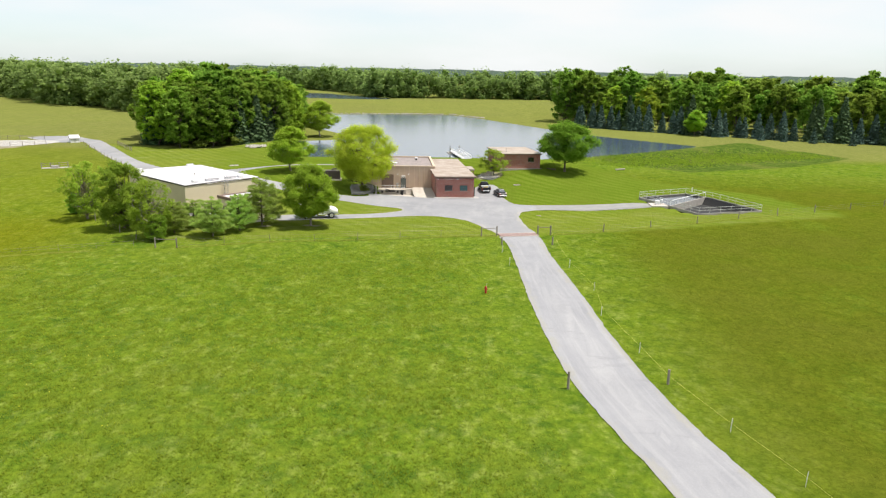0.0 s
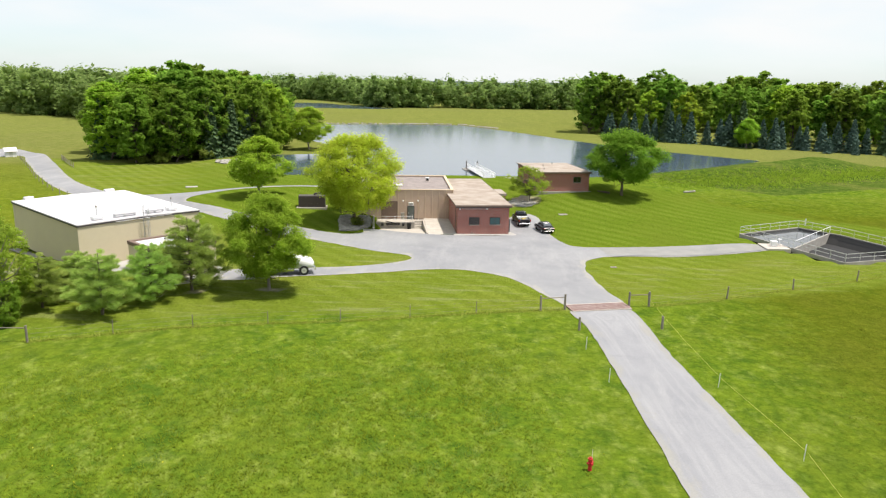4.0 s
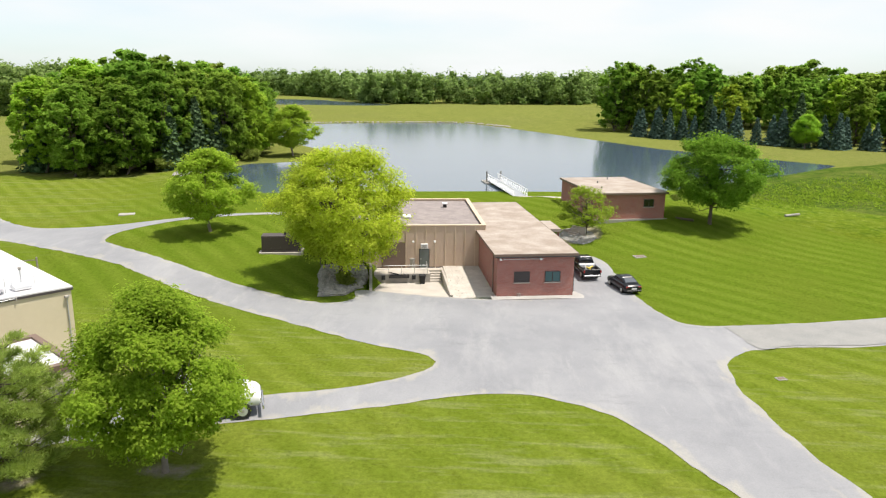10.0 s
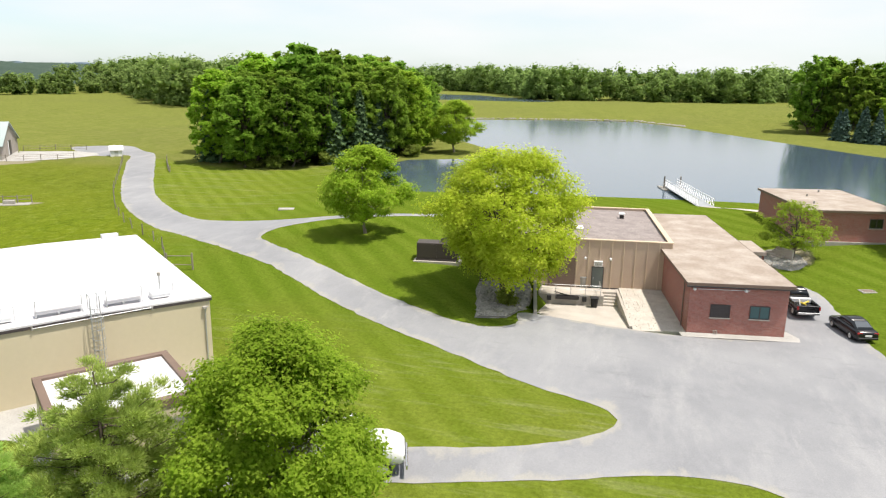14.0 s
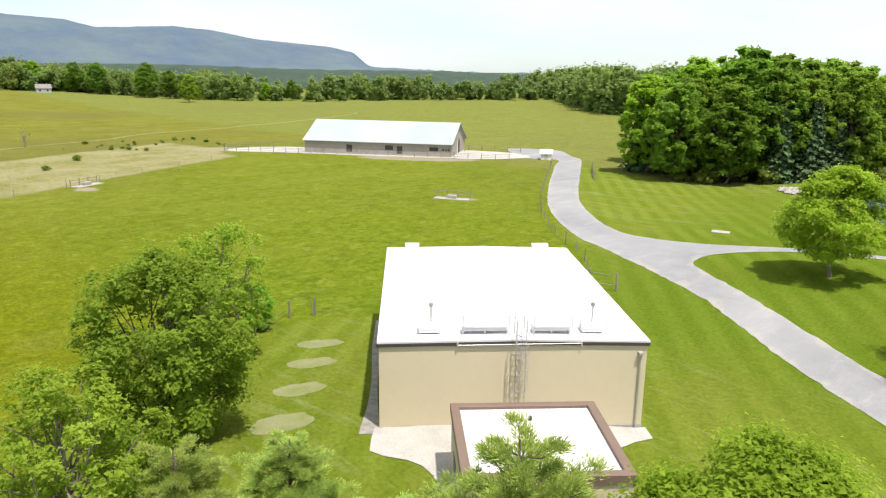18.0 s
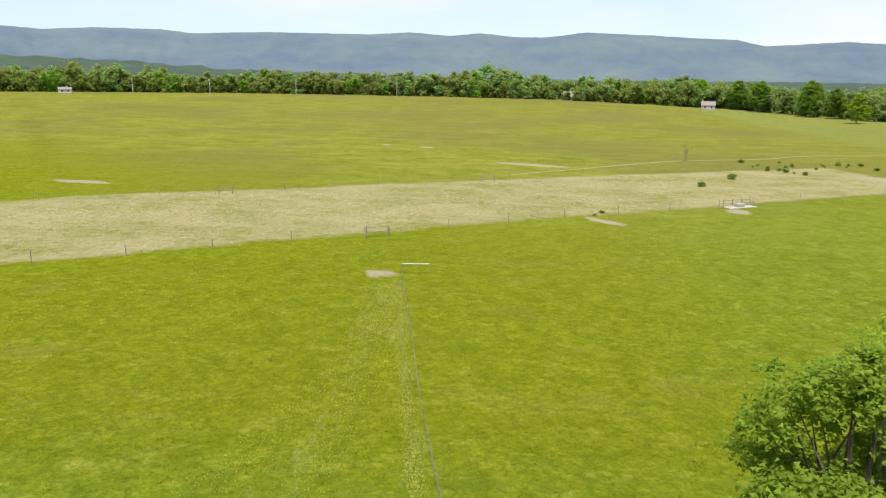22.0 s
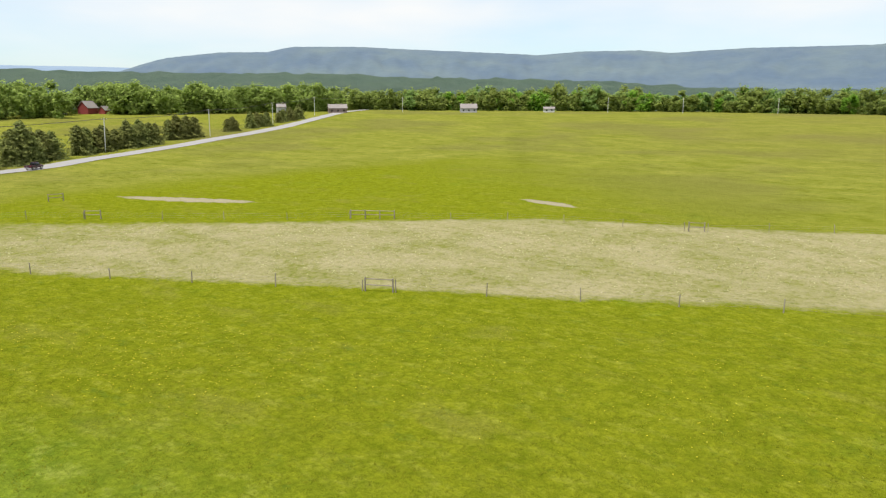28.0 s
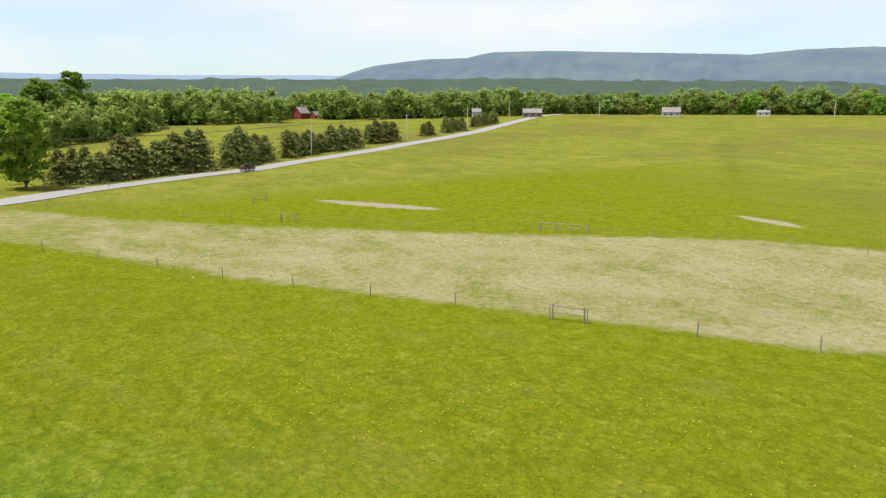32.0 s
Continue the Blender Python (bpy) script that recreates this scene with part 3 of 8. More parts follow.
# ---- the ground ----
def axis(lo, hi, fine_lo, fine_hi, step):
    mid = np.arange(fine_lo, fine_hi + 0.1, step)
    up, down, s = [], [], step
    v = fine_hi
    while v < hi:
        s *= 1.16
        v += s
        up.append(v)
    v, s = fine_lo, step
    while v > lo:
        s *= 1.16
        v -= s
        down.append(v)
    return np.array(down[::-1] + list(mid) + up)


HAY = np.array([(-30, -70), (-64.9, -14), (-71.3, -3.5), (-82.3, 13), (-94.2, 32), (-104.6, 48.9), (-115.5, 66), (-127, 84.5), (-139, 104.5), (-152, 129), (-176, 172), (-196, 176),
                (-219, 172), (-212.8, 159), (-197, 123.6), (-179, 88), (-161, 53), (-143, 17), (-126, 0), (-110, -14), (-92, -34.5), (-74, -53), (-52, -80)])
LUSH = np.array([(30, 204), (40, 222), (57, 240), (84, 252), (112, 240), (118, 225), (90, 200), (57, 184), (47, 193), (38, 197)])
LAWN_S = np.array([(7, 104.2), (-8, 103.3), (-24, 100.5), (-40, 95.5), (-48, 100), (-66, 119.5), (-59, 130), (-52, 143), (-66, 158), (-84, 176), (-100, 193), (-120, 220), (-116, 226),
                   (-98, 219), (-84, 217), (-60, 236), (-50, 205), (-20, 203), (15, 205), (26, 189), (45, 164), (62, 150), (70, 130), (44, 119), (22, 111), (11.5, 107)])


def make_ground():
    xs, ys = axis(-4900, 4900, -230, 110, 1.9), axis(-4900, 4900, -70, 410, 1.9)
    gx, gy = np.meshgrid(xs, ys)
    x, y = gx.ravel(), gy.ravel()
    z = ground_z(x, y)
    z = z - 0.45 * ((x > -12.2) & (x < 6) & (y > 140.5) & (y < 157.5))
    nx, ny = len(xs), len(ys)
    i = (np.arange(ny - 1)[:, None] * nx + np.arange(nx - 1)).ravel()
    me = fast_mesh("ground", np.stack([x, y, z], 1), np.stack([i, i + 1, i + nx + 1, i + nx], 1), GRASS, True)

    def layer(name, values):
        me.attributes.new(name, "FLOAT", "POINT").data.foreach_set("value", np.ascontiguousarray(values, np.float32))
    s = side_of(HAY, x, y)
    fade = 0.62 + 0.38 * smooth(y, -45, 25)
    layer("hay", (1 - smooth(s, -4.0, 2.0)) * fade)
    layer("hay_any", 1 - smooth(s, 2, 5))
    layer("lawn", 1 - smooth(side_of(LAWN_S, x, y), -0.8, 0.8))
    west = smooth(-(x * 0.86 - (y) * 0.5), 120, 215)
    north = smooth(y, 205, 225)
    south = smooth(-y - 0.0 * x, 60, 90)
    layer("far", np.clip(west * (1 - 0.55 * smooth(y, 105, 150) * smooth(x, -215, -185)) + north + south, 0, 1))
    layer("west", np.clip(smooth(-x + 0.8 * np.clip(45 - y, 0, 60), 45, 70) * (1 - 0.6 * smooth(y, 98, 125)) , 0, 1))
    layer("north", north)
    layer("crest", smooth(-(x * 0.86 - y * 0.5), 205, 330) * (1 - north) * (1 - 0.7 * south))
    layer("rich_shaded", smooth(y, 126, 140) * smooth(x, -75, -48))
    layer("east", smooth(x, 14, 30) * (1 - smooth(y, 150, 190)))
    layer("lush", 1 - smooth(side_of(LUSH, x, y), -2.5, 2.5))

    def along(points):
        best = np.full(len(x), 1e9)
        for (ax, ay), (bx, by) in zip(points, points[1:]):
            u = np.clip(((x - ax) * (bx - ax) + (y - ay) * (by - ay)) / ((bx - ax) ** 2 + (by - ay) ** 2), 0, 1)
            best = np.minimum(best, np.hypot(x - ax - u * (bx - ax), y - ay - u * (by - ay)))
        return best
    layer("line", np.exp(-(along([(-155.8, 10.8), (-188.5, -15.5), (-263, -72), (-294, -96), (-420, -190)]) / 3.2) ** 2))
    layer("trod", np.maximum(0.9 - 0.9 * smooth(along([(-99, 81), (-88.4, 83), (-73.1, 85.8), (-57.5, 88.7), (-48, 90.5)]), 0.2, 1.6),
                             0.75 - 0.75 * smooth(along([(-97, 79.5), (-82, 81.2), (-68, 82), (-52, 81)]), 0.5, 4.0)))
    spots = [(-158.8, 9.5, 8.0, 2.0, 80), (-208, 97, 11, 2.6, 70), (-115, -46, 17, 3.0, 117), (-147, 129, 3.0, 2.0, 0), (-135, 106, 5, 1.3, 40), (-101, 172, 3.6, 1.5, 25),
             (-100.5, 79.0, 2.2, 1.6, 0), (-59, 178, 2.0, 1.0, 0),
             (-23.8, 108.3, 1.3, 1.0, 0), (-31.2, 107, 1.2, 1.0, 0), (5.4, 166.6, 4.4, 2.8, 40), (14, 134.5, 4, 0.8, 5), (-252, 60, 12, 1.2, 70), (-330, 120, 14, 1.0, 75), (-148, 204, 16, 6, 40), (-190, 178, 14, 5, 40)]
    dirt = np.zeros(len(x))
    for cx, cy, a, b, turn in spots:
        c, q = math.cos(radians(turn)), math.sin(radians(turn))
        u, v = (x - cx) * c + (y - cy) * q, -(x - cx) * q + (y - cy) * c
        dirt = np.maximum(dirt, 1 - smooth(np.hypot(u / a, v / b), 0.55, 1.35))
    layer("dirt", dirt)
    return tagged(new("ground", me), "rolling green pasture, mown lawn and cut hay field", "ground", kind="structure")


make_ground()


def sheet(name, outline, mat, lift, label, category, step=1.6, ragged=0.05, bend=1.0, flat=None, grow=0.0, soft=True):
    """A surface inside a closed outline, lying on the ground."""
    from mathutils import geometry
    line = curve_through(list(outline) + [outline[0]], bend)[:-1] if bend else np.asarray(outline, float)
    rng = np.random.default_rng(len(outline))
    if grow:
        t = np.roll(line, -1, 0) - np.roll(line, 1, 0)
        t /= np.linalg.norm(t, axis=1)[:, None] + 1e-9
        turn = np.sign(np.sum(line[:, 0] * np.roll(line[:, 1], -1) - np.roll(line[:, 0], -1) * line[:, 1]))
        wob = np.convolve(np.tile(rng.normal(0, 1, len(line)), 3), np.ones(3) / 1.7, "same")[len(line):2 * len(line)]
        line = line + np.stack([t[:, 1], -t[:, 0]], 1) * (turn * np.maximum(0.05, grow * (1 + 0.6 * wob)))[:, None]
    line = line + rng.normal(0, ragged, line.shape)
    gx, gy = np.meshgrid(np.arange(line[:, 0].min(), line[:, 0].max(), step), np.arange(line[:, 1].min(), line[:, 1].max(), step))
    gx, gy = gx.ravel(), gy.ravel()
    keep = side_of(line, gx, gy) < -0.5 * step
    pts = np.vstack([line, np.stack([gx[keep], gy[keep]], 1)])
    n = len(line)
    v, _, f, *_ = geometry.delaunay_2d_cdt([Vector(p) for p in pts], [(k, (k + 1) % n) for k in range(n)], [list(range(n))], 1, 1e-4)
    v = np.array([tuple(p) for p in v])
    rim = np.maximum(0, -side_of(line, v[:, 0], v[:, 1]))
    z = np.full(len(v), flat) if flat is not None else ground_z(v[:, 0], v[:, 1]) + (np.where(rim < 0.02, 0.4 * lift, lift) if soft else lift)
    ob = mesh_object(name, np.column_stack([v, z]), f, mat, smooth_shade=True)
    ob.data.attributes.new("edge", "FLOAT", "POINT").data.foreach_set("value", np.ascontiguousarray(rim, np.float32))
    return tagged(ob, label, category, kind="structure")


DRIVE = [(32, -30), (23.5, 0), (14.3, 37.3), (12.2, 45), (9.9, 55), (8.4, 70), (7.9, 80), (7.4, 91), (6.8, 100.6), (6.0, 105.2),
         (11.5, 106.6), (12.5, 95), (13.4, 85), (14.3, 75.5), (15.1, 65.5), (16.5, 54.5), (18.3, 45.2), (20.3, 37.8), (30.4, 0), (39.0, -30)]
YARD = [(5.8, 106.4), (3.5, 110.9), (2.3, 113.6), (0.3, 116.5), (-2.7, 118.4), (-5.3, 119.1), (-8.7, 118.7), (-13, 117), (-19.1, 114.9), (-23.5, 113.4), (-29.6, 110.8), (-31.0, 113.5), (-28.0, 116.0),
        (-21.4, 117.7), (-15.4, 119.8), (-11.6, 122.4), (-10.8, 124.2), (-11.4, 125.5), (-16.7, 127.9), (-23.7, 132.1), (-29.3, 135.3), (-36.1, 139.9), (-44.6, 146.6), (-54.1, 153), (-65.3, 160.4),
        (-70.6, 163.5), (-84.5, 175.2), (-98.5, 191.9), (-117.4, 217.3), (-126, 229), (-133, 226), (-150, 238), (-140, 246), (-128.2, 237.5), (-121.8, 233), (-109.6, 216.4), (-89.9, 189.4), (-79.8, 178.5), (-69.8, 170.5), (-63.2, 168.4),
        (-56, 168.5), (-48, 170.8), (-34.5, 175), (-20, 177.5), (-19.6, 174.8), (-34.4, 172.6), (-41.4, 170.2), (-48, 167.6), (-52.3, 163), (-52.5, 159), (-50.5, 155.9), (-44, 151), (-35.4, 145), (-28, 140.4), (-22, 138), (-19.2, 139.8),
        (-19.0, 143.0), (-11.2, 142.6), (-5.0, 142.7), (2.2, 144.5), (1.6, 148.6), (1.6, 153), (3.6, 158), (6.9, 157.3), (8.1, 144.1), (9.1, 138), (10.3, 135.3), (12.9, 135.1),
        (17.7, 135.9), (26.5, 137.6), (34.5, 139), (36.8, 135.5), (25.2, 131.4), (17.5, 130.2), (13, 128.7), (11, 126.5), (10.2, 124.6), (9.8, 121.3), (10, 117.7), (10.7, 112), (11.4, 107.8)]
sheet("drive", DRIVE, GRAVEL, 0.05, "pale gravel farm drive between pastures", "driveway", ragged=0.035, soft=False)
sheet("side_drive", [(13.4, 134.7), (17.7, 135.6), (26.5, 137.3), (34.3, 138.7), (36.5, 135.7), (25.2, 131.7), (17.5, 130.5), (14.2, 129.5)], VERGE, 0.085, "pale gravel side drive to the settling basin", "driveway", bend=0.8, ragged=0.06, soft=False)
sheet("road", YARD, ASPHALT, 0.07, "worn grey asphalt and gravel yard with its side drives", "driveway", bend=0.8, ragged=0.06)
for k, (x, y, a, b) in enumerate(((-59.6, 118.2, 1.75, 0.95), (-56.5, 115.5, 1.7, 1.0), (-53.0, 112.4, 1.65, 1.0), (-49.6, 109.2, 1.75, 1.15))):
    turn = radians(55 + 5 * k)
    oval = [(x + a * math.cos(q) * math.cos(turn) - b * math.sin(q) * math.sin(turn), y + a * math.cos(q) * math.sin(turn) + b * math.sin(q) * math.cos(turn)) for q in (math.pi * j / 7 for j in range(14))]
    sheet("bare_patch", oval, BAREPATCH, 0.045, "oval patch of bare pale soil in the mown lawn", "bare soil", step=0.5, ragged=0.06, bend=0.3)
PUBLIC = np.array([(60, 10), (0, -40), (-30, -64), (-52, -84), (-73, -107), (-100, -124), (-117, -132), (-144, -153.5), (-174, -171.5), (-216, -198), (-272, -231), (-345, -284), (-408, -335), (-480, -390)])
c = curve_through(PUBLIC, 6.0)
d = np.gradient(c, axis=0)
d /= np.linalg.norm(d, axis=1)[:, None]
nrm = np.stack([-d[:, 1], d[:, 0]], 1)
v = np.vstack([c + nrm * 4.0, c, c - nrm * 4.0])
n = len(c)
tagged(mesh_object("road_public", np.column_stack([v, ground_z(v[:, 0], v[:, 1]) + np.repeat((0.12, 0.2, 0.12), n)]),
                   [(k * n + i, k * n + i + 1, (k + 1) * n + i + 1, (k + 1) * n + i) for k in range(2) for i in range(n - 1)], ROADTAR, smooth_shade=True),
       "grey country road along the far edge of the fields", "road", kind="structure")


def grown(poly, by):
    c = poly.mean(0)
    return c + (poly - c) * (1 + by / np.linalg.norm(poly - c, axis=1)[:, None])


tagged(mesh_object("water", [(*p, LAKE_Z) for p in grown(curve_through(list(LAKE) + [LAKE[0]], 6)[:-1], 3)], [range(len(curve_through(list(LAKE) + [LAKE[0]], 6)) - 1)], WATER),
       "calm pale blue farm reservoir with grassy banks", "water", kind="structure")
tagged(mesh_object("water_far", [(*p, LAKE_Z + 0.1) for p in grown(LAKE_FAR, 4)], [range(len(LAKE_FAR))], WATER), "far pond behind a grassy dam", "water", kind="structure")


# ---- trees ----
def leaves(points, normals, size, rng, jitter=0.45, fold=0.25):
    """Small three-cornered leaf sprays: points and faces."""
    n = len(points)
    nv = normals + rng.normal(0, 0.42, (n, 3))
    nv /= np.linalg.norm(nv, axis=1)[:, None] + 1e-9
    a = np.cross(nv, rng.normal(size=(n, 3)))
    a /= np.linalg.norm(a, axis=1)[:, None] + 1e-9
    b = np.cross(nv, a)
    s = (size * rng.uniform(1 - jitter, 1 + jitter, n))[:, None]
    w = rng.uniform(0.55, 0.9, n)[:, None]
    co = np.stack([points - a * s, points + a * s * 0.7 - b * s * w + nv * s * fold, points + a * s * 0.9 + b * s * w + nv * s * fold * 0.5], 1).reshape(-1, 3)
    return co, np.arange(3 * n).reshape(n, 3)


def tube(path, radii, sides=6):
    path, radii = np.asarray(path, float), np.asarray(radii, float)
    co, faces = [], []
    for k, p in enumerate(path):
        d = path[min(k + 1, len(path) - 1)] - path[max(k - 1, 0)]
        d /= np.linalg.norm(d) + 1e-9
        s = np.cross(d, (0.3, 1, 0.1))
        s /= np.linalg.norm(s)
        t = np.cross(d, s)
        for i in range(sides):
            q = 2 * math.pi * i / sides
            co.append(p + radii[k] * (math.cos(q) * s + math.sin(q) * t))
    for k in range(len(path) - 1):
        for i in range(sides):
            j = (i + 1) % sides
            faces.append((k * sides + i, k * sides + j, (k + 1) * sides + j, (k + 1) * sides + i))
    return np.array(co), np.array(faces)


def joined(pieces):
    co, fa, at = [], [], 0
    for c, f in pieces:
        co.append(c)
        fa.append(f + at)
        at += len(c)
    return np.vstack(co), np.vstack(fa)


def limbs(rng, height, fork, spread, ends, thick, lean=0.03):
    """A tapered trunk that forks into limbs towards the given ends."""
    top = np.array([rng.normal(0, lean) * height, rng.normal(0, lean) * height, height * 0.82])
    base = np.zeros(3)
    trunk = np.array([base, base + (0.02 * height * rng.normal(), 0.02 * height * rng.normal(), fork), top])
    pieces = [tube([trunk[0] - (0, 0, 0.3), trunk[0] + (0, 0, 0.15), trunk[1], (trunk[1] + top) / 2, top], [thick * 1.5, thick, thick * 0.75, thick * 0.4, thick * 0.08], 8)]
    for e in ends:
        u = rng.uniform(0.0, 0.75)
        a = trunk[1] * (1 - u) + top * u
        if a[2] > e[2] + 0.5:
            a = trunk[1] + (0, 0, -0.2)
        mid = (a + e) / 2 + rng.normal(0, 0.05 * height, 3) * (1, 1, 0.5) + (0, 0, -0.04 * height)
        t = thick * (0.5 - 0.3 * u)
        pieces.append(tube([a, mid, e], [t, t * 0.55, t * 0.12], 5))
    return joined(pieces)


def lump(n=2):
    """A rough ball of four-cornered faces."""
    g = np.linspace(-1, 1, n + 1)
    pts, faces, index = [], [], {}

    def vert(p):
        key = tuple(np.round(p, 4))
        if key not in index:
            index[key] = len(pts)
            pts.append(np.array(p) / np.linalg.norm(p))
        return index[key]
    for ax in range(3):
        for s in (-1, 1):
            for i in range(n):
                for j in range(n):
                    q = []
                    for u, v in ((g[i], g[j]), (g[i + 1], g[j]), (g[i + 1], g[j + 1]), (g[i], g[j + 1])):
                        p = [0, 0, 0]
                        p[ax], p[(ax + 1) % 3], p[(ax + 2) % 3] = s, u, v
                        q.append(vert(p))
                    faces.append(q if s > 0 else q[::-1])
    return np.array(pts), np.array(faces)


def cores(cen, rad, rng, flat=0.85):
    """A rough ball in each leaf clump, so that a crown does not let the light through."""
    co, fa = lump(1)
    fa = np.vstack([fa[:, (0, 1, 2)], fa[:, (0, 2, 3)]])
    n, m = len(cen), len(co)
    w = rng.uniform(0.7, 1.15, (n, m, 1))
    pts = cen[:, None, :] + co[None] * w * rad[:, None, None] * (1, 1, flat)
    return pts.reshape(-1, 3), (fa[None] + (np.arange(n) * m)[:, None, None]).reshape(-1, 3)


def broadleaf(seed, height, width, bottom, puffs, count, size, thick, peak=0.42, low=0.4, lobes=0.35, puff=(0.12, 0.22), flat=0.66, solid=0.5, bare=0.0):
    """Trunk and crown arrays of a spreading tree: many flattened leaf puffs inside an uneven outline."""
    rng = np.random.default_rng(seed)
    ch, r = height - bottom, width / 2
    cen, rad, deep = [], [], []
    for k in range(puffs):
        q = k * 2.399963 + rng.uniform(-0.4, 0.4)
        h = float(np.clip((k + 0.5) / puffs + rng.normal(0, 0.05), 0.02, 0.985))
        if h < peak:
            wide = low + (1 - low) * math.sin(math.pi / 2 * h / peak) ** 0.8
        else:
            wide = math.cos(math.pi / 2 * (h - peak) / (1.04 - peak)) ** 0.6
        lobe = 1 + lobes * noise.noise((1.4 * math.cos(q), 1.4 * math.sin(q), 2.4 * h + 7.3 * seed))
        u = rng.uniform(0.74, 0.98) if rng.random() < 0.72 else rng.uniform(0.15, 0.7)
        own = r * rng.uniform(*puff)
        out = max(0.0, r * wide * lobe * u - 0.35 * own)
        cen.append((out * math.cos(q), out * math.sin(q), bottom + (ch - own) * h + 0.3 * own + 0.1 * ch * lobes * noise.noise((2 * math.cos(q), 2 * math.sin(q), seed))))
        rad.append(own)
        deep.append(u)
    cen, rad, deep = np.array(cen), np.array(rad), np.array(deep)
    w = rad ** 2 * np.where(deep > 0.7, 1.0, 0.6)
    twigs = max(80, count // 13)
    of = rng.choice(puffs, twigs, p=w / w.sum())
    td = rng.normal(size=(twigs, 3)) + (0, 0, 0.4)
    td /= np.linalg.norm(td, axis=1)[:, None]
    tip = cen[of] + td * (rad[of] * rng.uniform(0.35, 1.15, twigs))[:, None] * (1, 1, flat)
    wide = rad[of] * rng.uniform(0.16, 0.36, twigs)
    keep = rng.permutation(twigs)[: int(twigs * (1 - bare))]
    pick = keep[rng.integers(0, len(keep), count)]
    pts = tip[pick] + np.clip(rng.normal(size=(count, 3)), -1.6, 1.6) * wide[pick][:, None] * (1, 1, 0.7)
    middle = np.array([0, 0, bottom + 0.35 * ch])
    outward = pts - middle
    outward /= np.linalg.norm(outward, axis=1)[:, None] + 1e-9
    crown = leaves(pts, td[pick] * 0.32 + outward * 0.34 + (0, 0, 0.72), size, rng)
    if solid:
        inner = rng.permutation(puffs)[: max(6, puffs // 3)]
        crown = joined([crown, cores(middle + (cen[inner] - middle) * 0.55, rad[inner] * (0.5 + solid), rng)])
    return limbs(rng, height, max(0.6, bottom * 0.9), width, cen[:: max(1, puffs // (60 if bare else 34))] * (0.93, 0.93, 1), thick), crown


def spruce(seed, height, width, count, size, thick, skirt=0.03, ragged=0.15, taper=0.85):
    rng = np.random.default_rng(seed)
    n_b = max(30, count // 26)
    pts, nor, tubes = [], [], []
    tubes.append(tube([(0, 0, -0.3), (0, 0, height * 0.5), (0, 0, height * 0.98)], [thick, thick * 0.6, 0.02], 6))
    for k in range(n_b):
        h = skirt + (1 - skirt) * (k / n_b) ** 1.15
        q = k * 2.399963
        ln = width / 2 * (1 - h) ** taper * rng.uniform(1 - ragged * 2, 1 + ragged)
        d = np.array([math.cos(q), math.sin(q), 0])
        m = 26
        u = rng.uniform(0.15, 1, m) ** 0.7
        p = d * (ln * u)[:, None] + np.stack([rng.normal(0, 0.16 * ln * (1 - 0.5 * u) + 0.04), rng.normal(0, 0.16 * ln * (1 - 0.5 * u) + 0.04), h * height - 0.22 * ln * u + rng.normal(0, 0.06, m)], 1)
        pts.append(p)
        nor.append(np.tile(d * 0.4 + (0, 0, 0.7), (m, 1)))
    pts, nor = np.vstack(pts), np.vstack(nor)
    return joined(tubes), leaves(pts, nor, size, rng)


def pine(seed, height, width, whorls, count, size, thick):
    """A soft open pine: uneven upswept branches with needle tufts towards their ends."""
    rng = np.random.default_rng(seed)
    tubes = [tube([(0, 0, -0.3), (0, 0, height * 0.45), (0.05 * rng.normal(), 0.05 * rng.normal(), height * 0.97)], [thick * 1.2, thick * 0.8, 0.03], 7)]
    cen, rad, way = [], [], []
    for k in range(whorls):
        h = 0.10 + 0.84 * k / whorls
        ln = width / 2 * min(1.0, 1.25 * (1 - h) ** 0.62 + 0.08)
        nb = 6 if h < 0.7 else 4
        for j in range(nb):
            q = 2 * math.pi * j / nb + k * 1.1 + rng.uniform(-0.4, 0.4)
            own = ln * rng.uniform(0.68, 1.05)
            a, d = np.array([0, 0, (h + rng.uniform(-0.03, 0.03)) * height]), np.array([math.cos(q), math.sin(q), 0])
            e = a + d * own + (0, 0, own * rng.uniform(0.12, 0.5))
            tubes.append(tube([a, a + d * own * 0.5 + (0, 0, own * 0.06), e], [thick * 0.32, thick * 0.2, 0.015], 4))
            for u in (0.4, 0.6, 0.8, 0.95, 1.05):
                c = a + (e - a) * u + rng.normal(0, 0.09 * own, 3) * (1, 1, 0.6)
                cen.append(c)
                rad.append(0.26 + 0.16 * own * rng.uniform(0.6, 1.3))
                way.append(d * 0.7 + (0, 0, 0.7))
    cen, rad, way = np.array(cen), np.array(rad), np.array(way)
    pick = rng.choice(len(rad), count, p=rad ** 2 / (rad ** 2).sum())
    d = rng.normal(size=(count, 3))
    d /= np.linalg.norm(d, axis=1)[:, None]
    base = cen[pick] + d * rad[pick][:, None] * rng.uniform(0.0, 0.8, count)[:, None] * (1, 1, 0.6)
    run = d * 0.8 + way[pick]
    run /= np.linalg.norm(run, axis=1)[:, None]
    side = np.cross(run, rng.normal(size=(count, 3)))
    side /= np.linalg.norm(side, axis=1)[:, None]
    s = size * rng.uniform(0.6, 1.4, count)[:, None]
    co = np.stack([base - side * s * 0.3, base + side * s * 0.3, base + run * s * 2.2], 1).reshape(-1, 3)
    return joined(tubes), (co, np.arange(3 * count).reshape(count, 3))


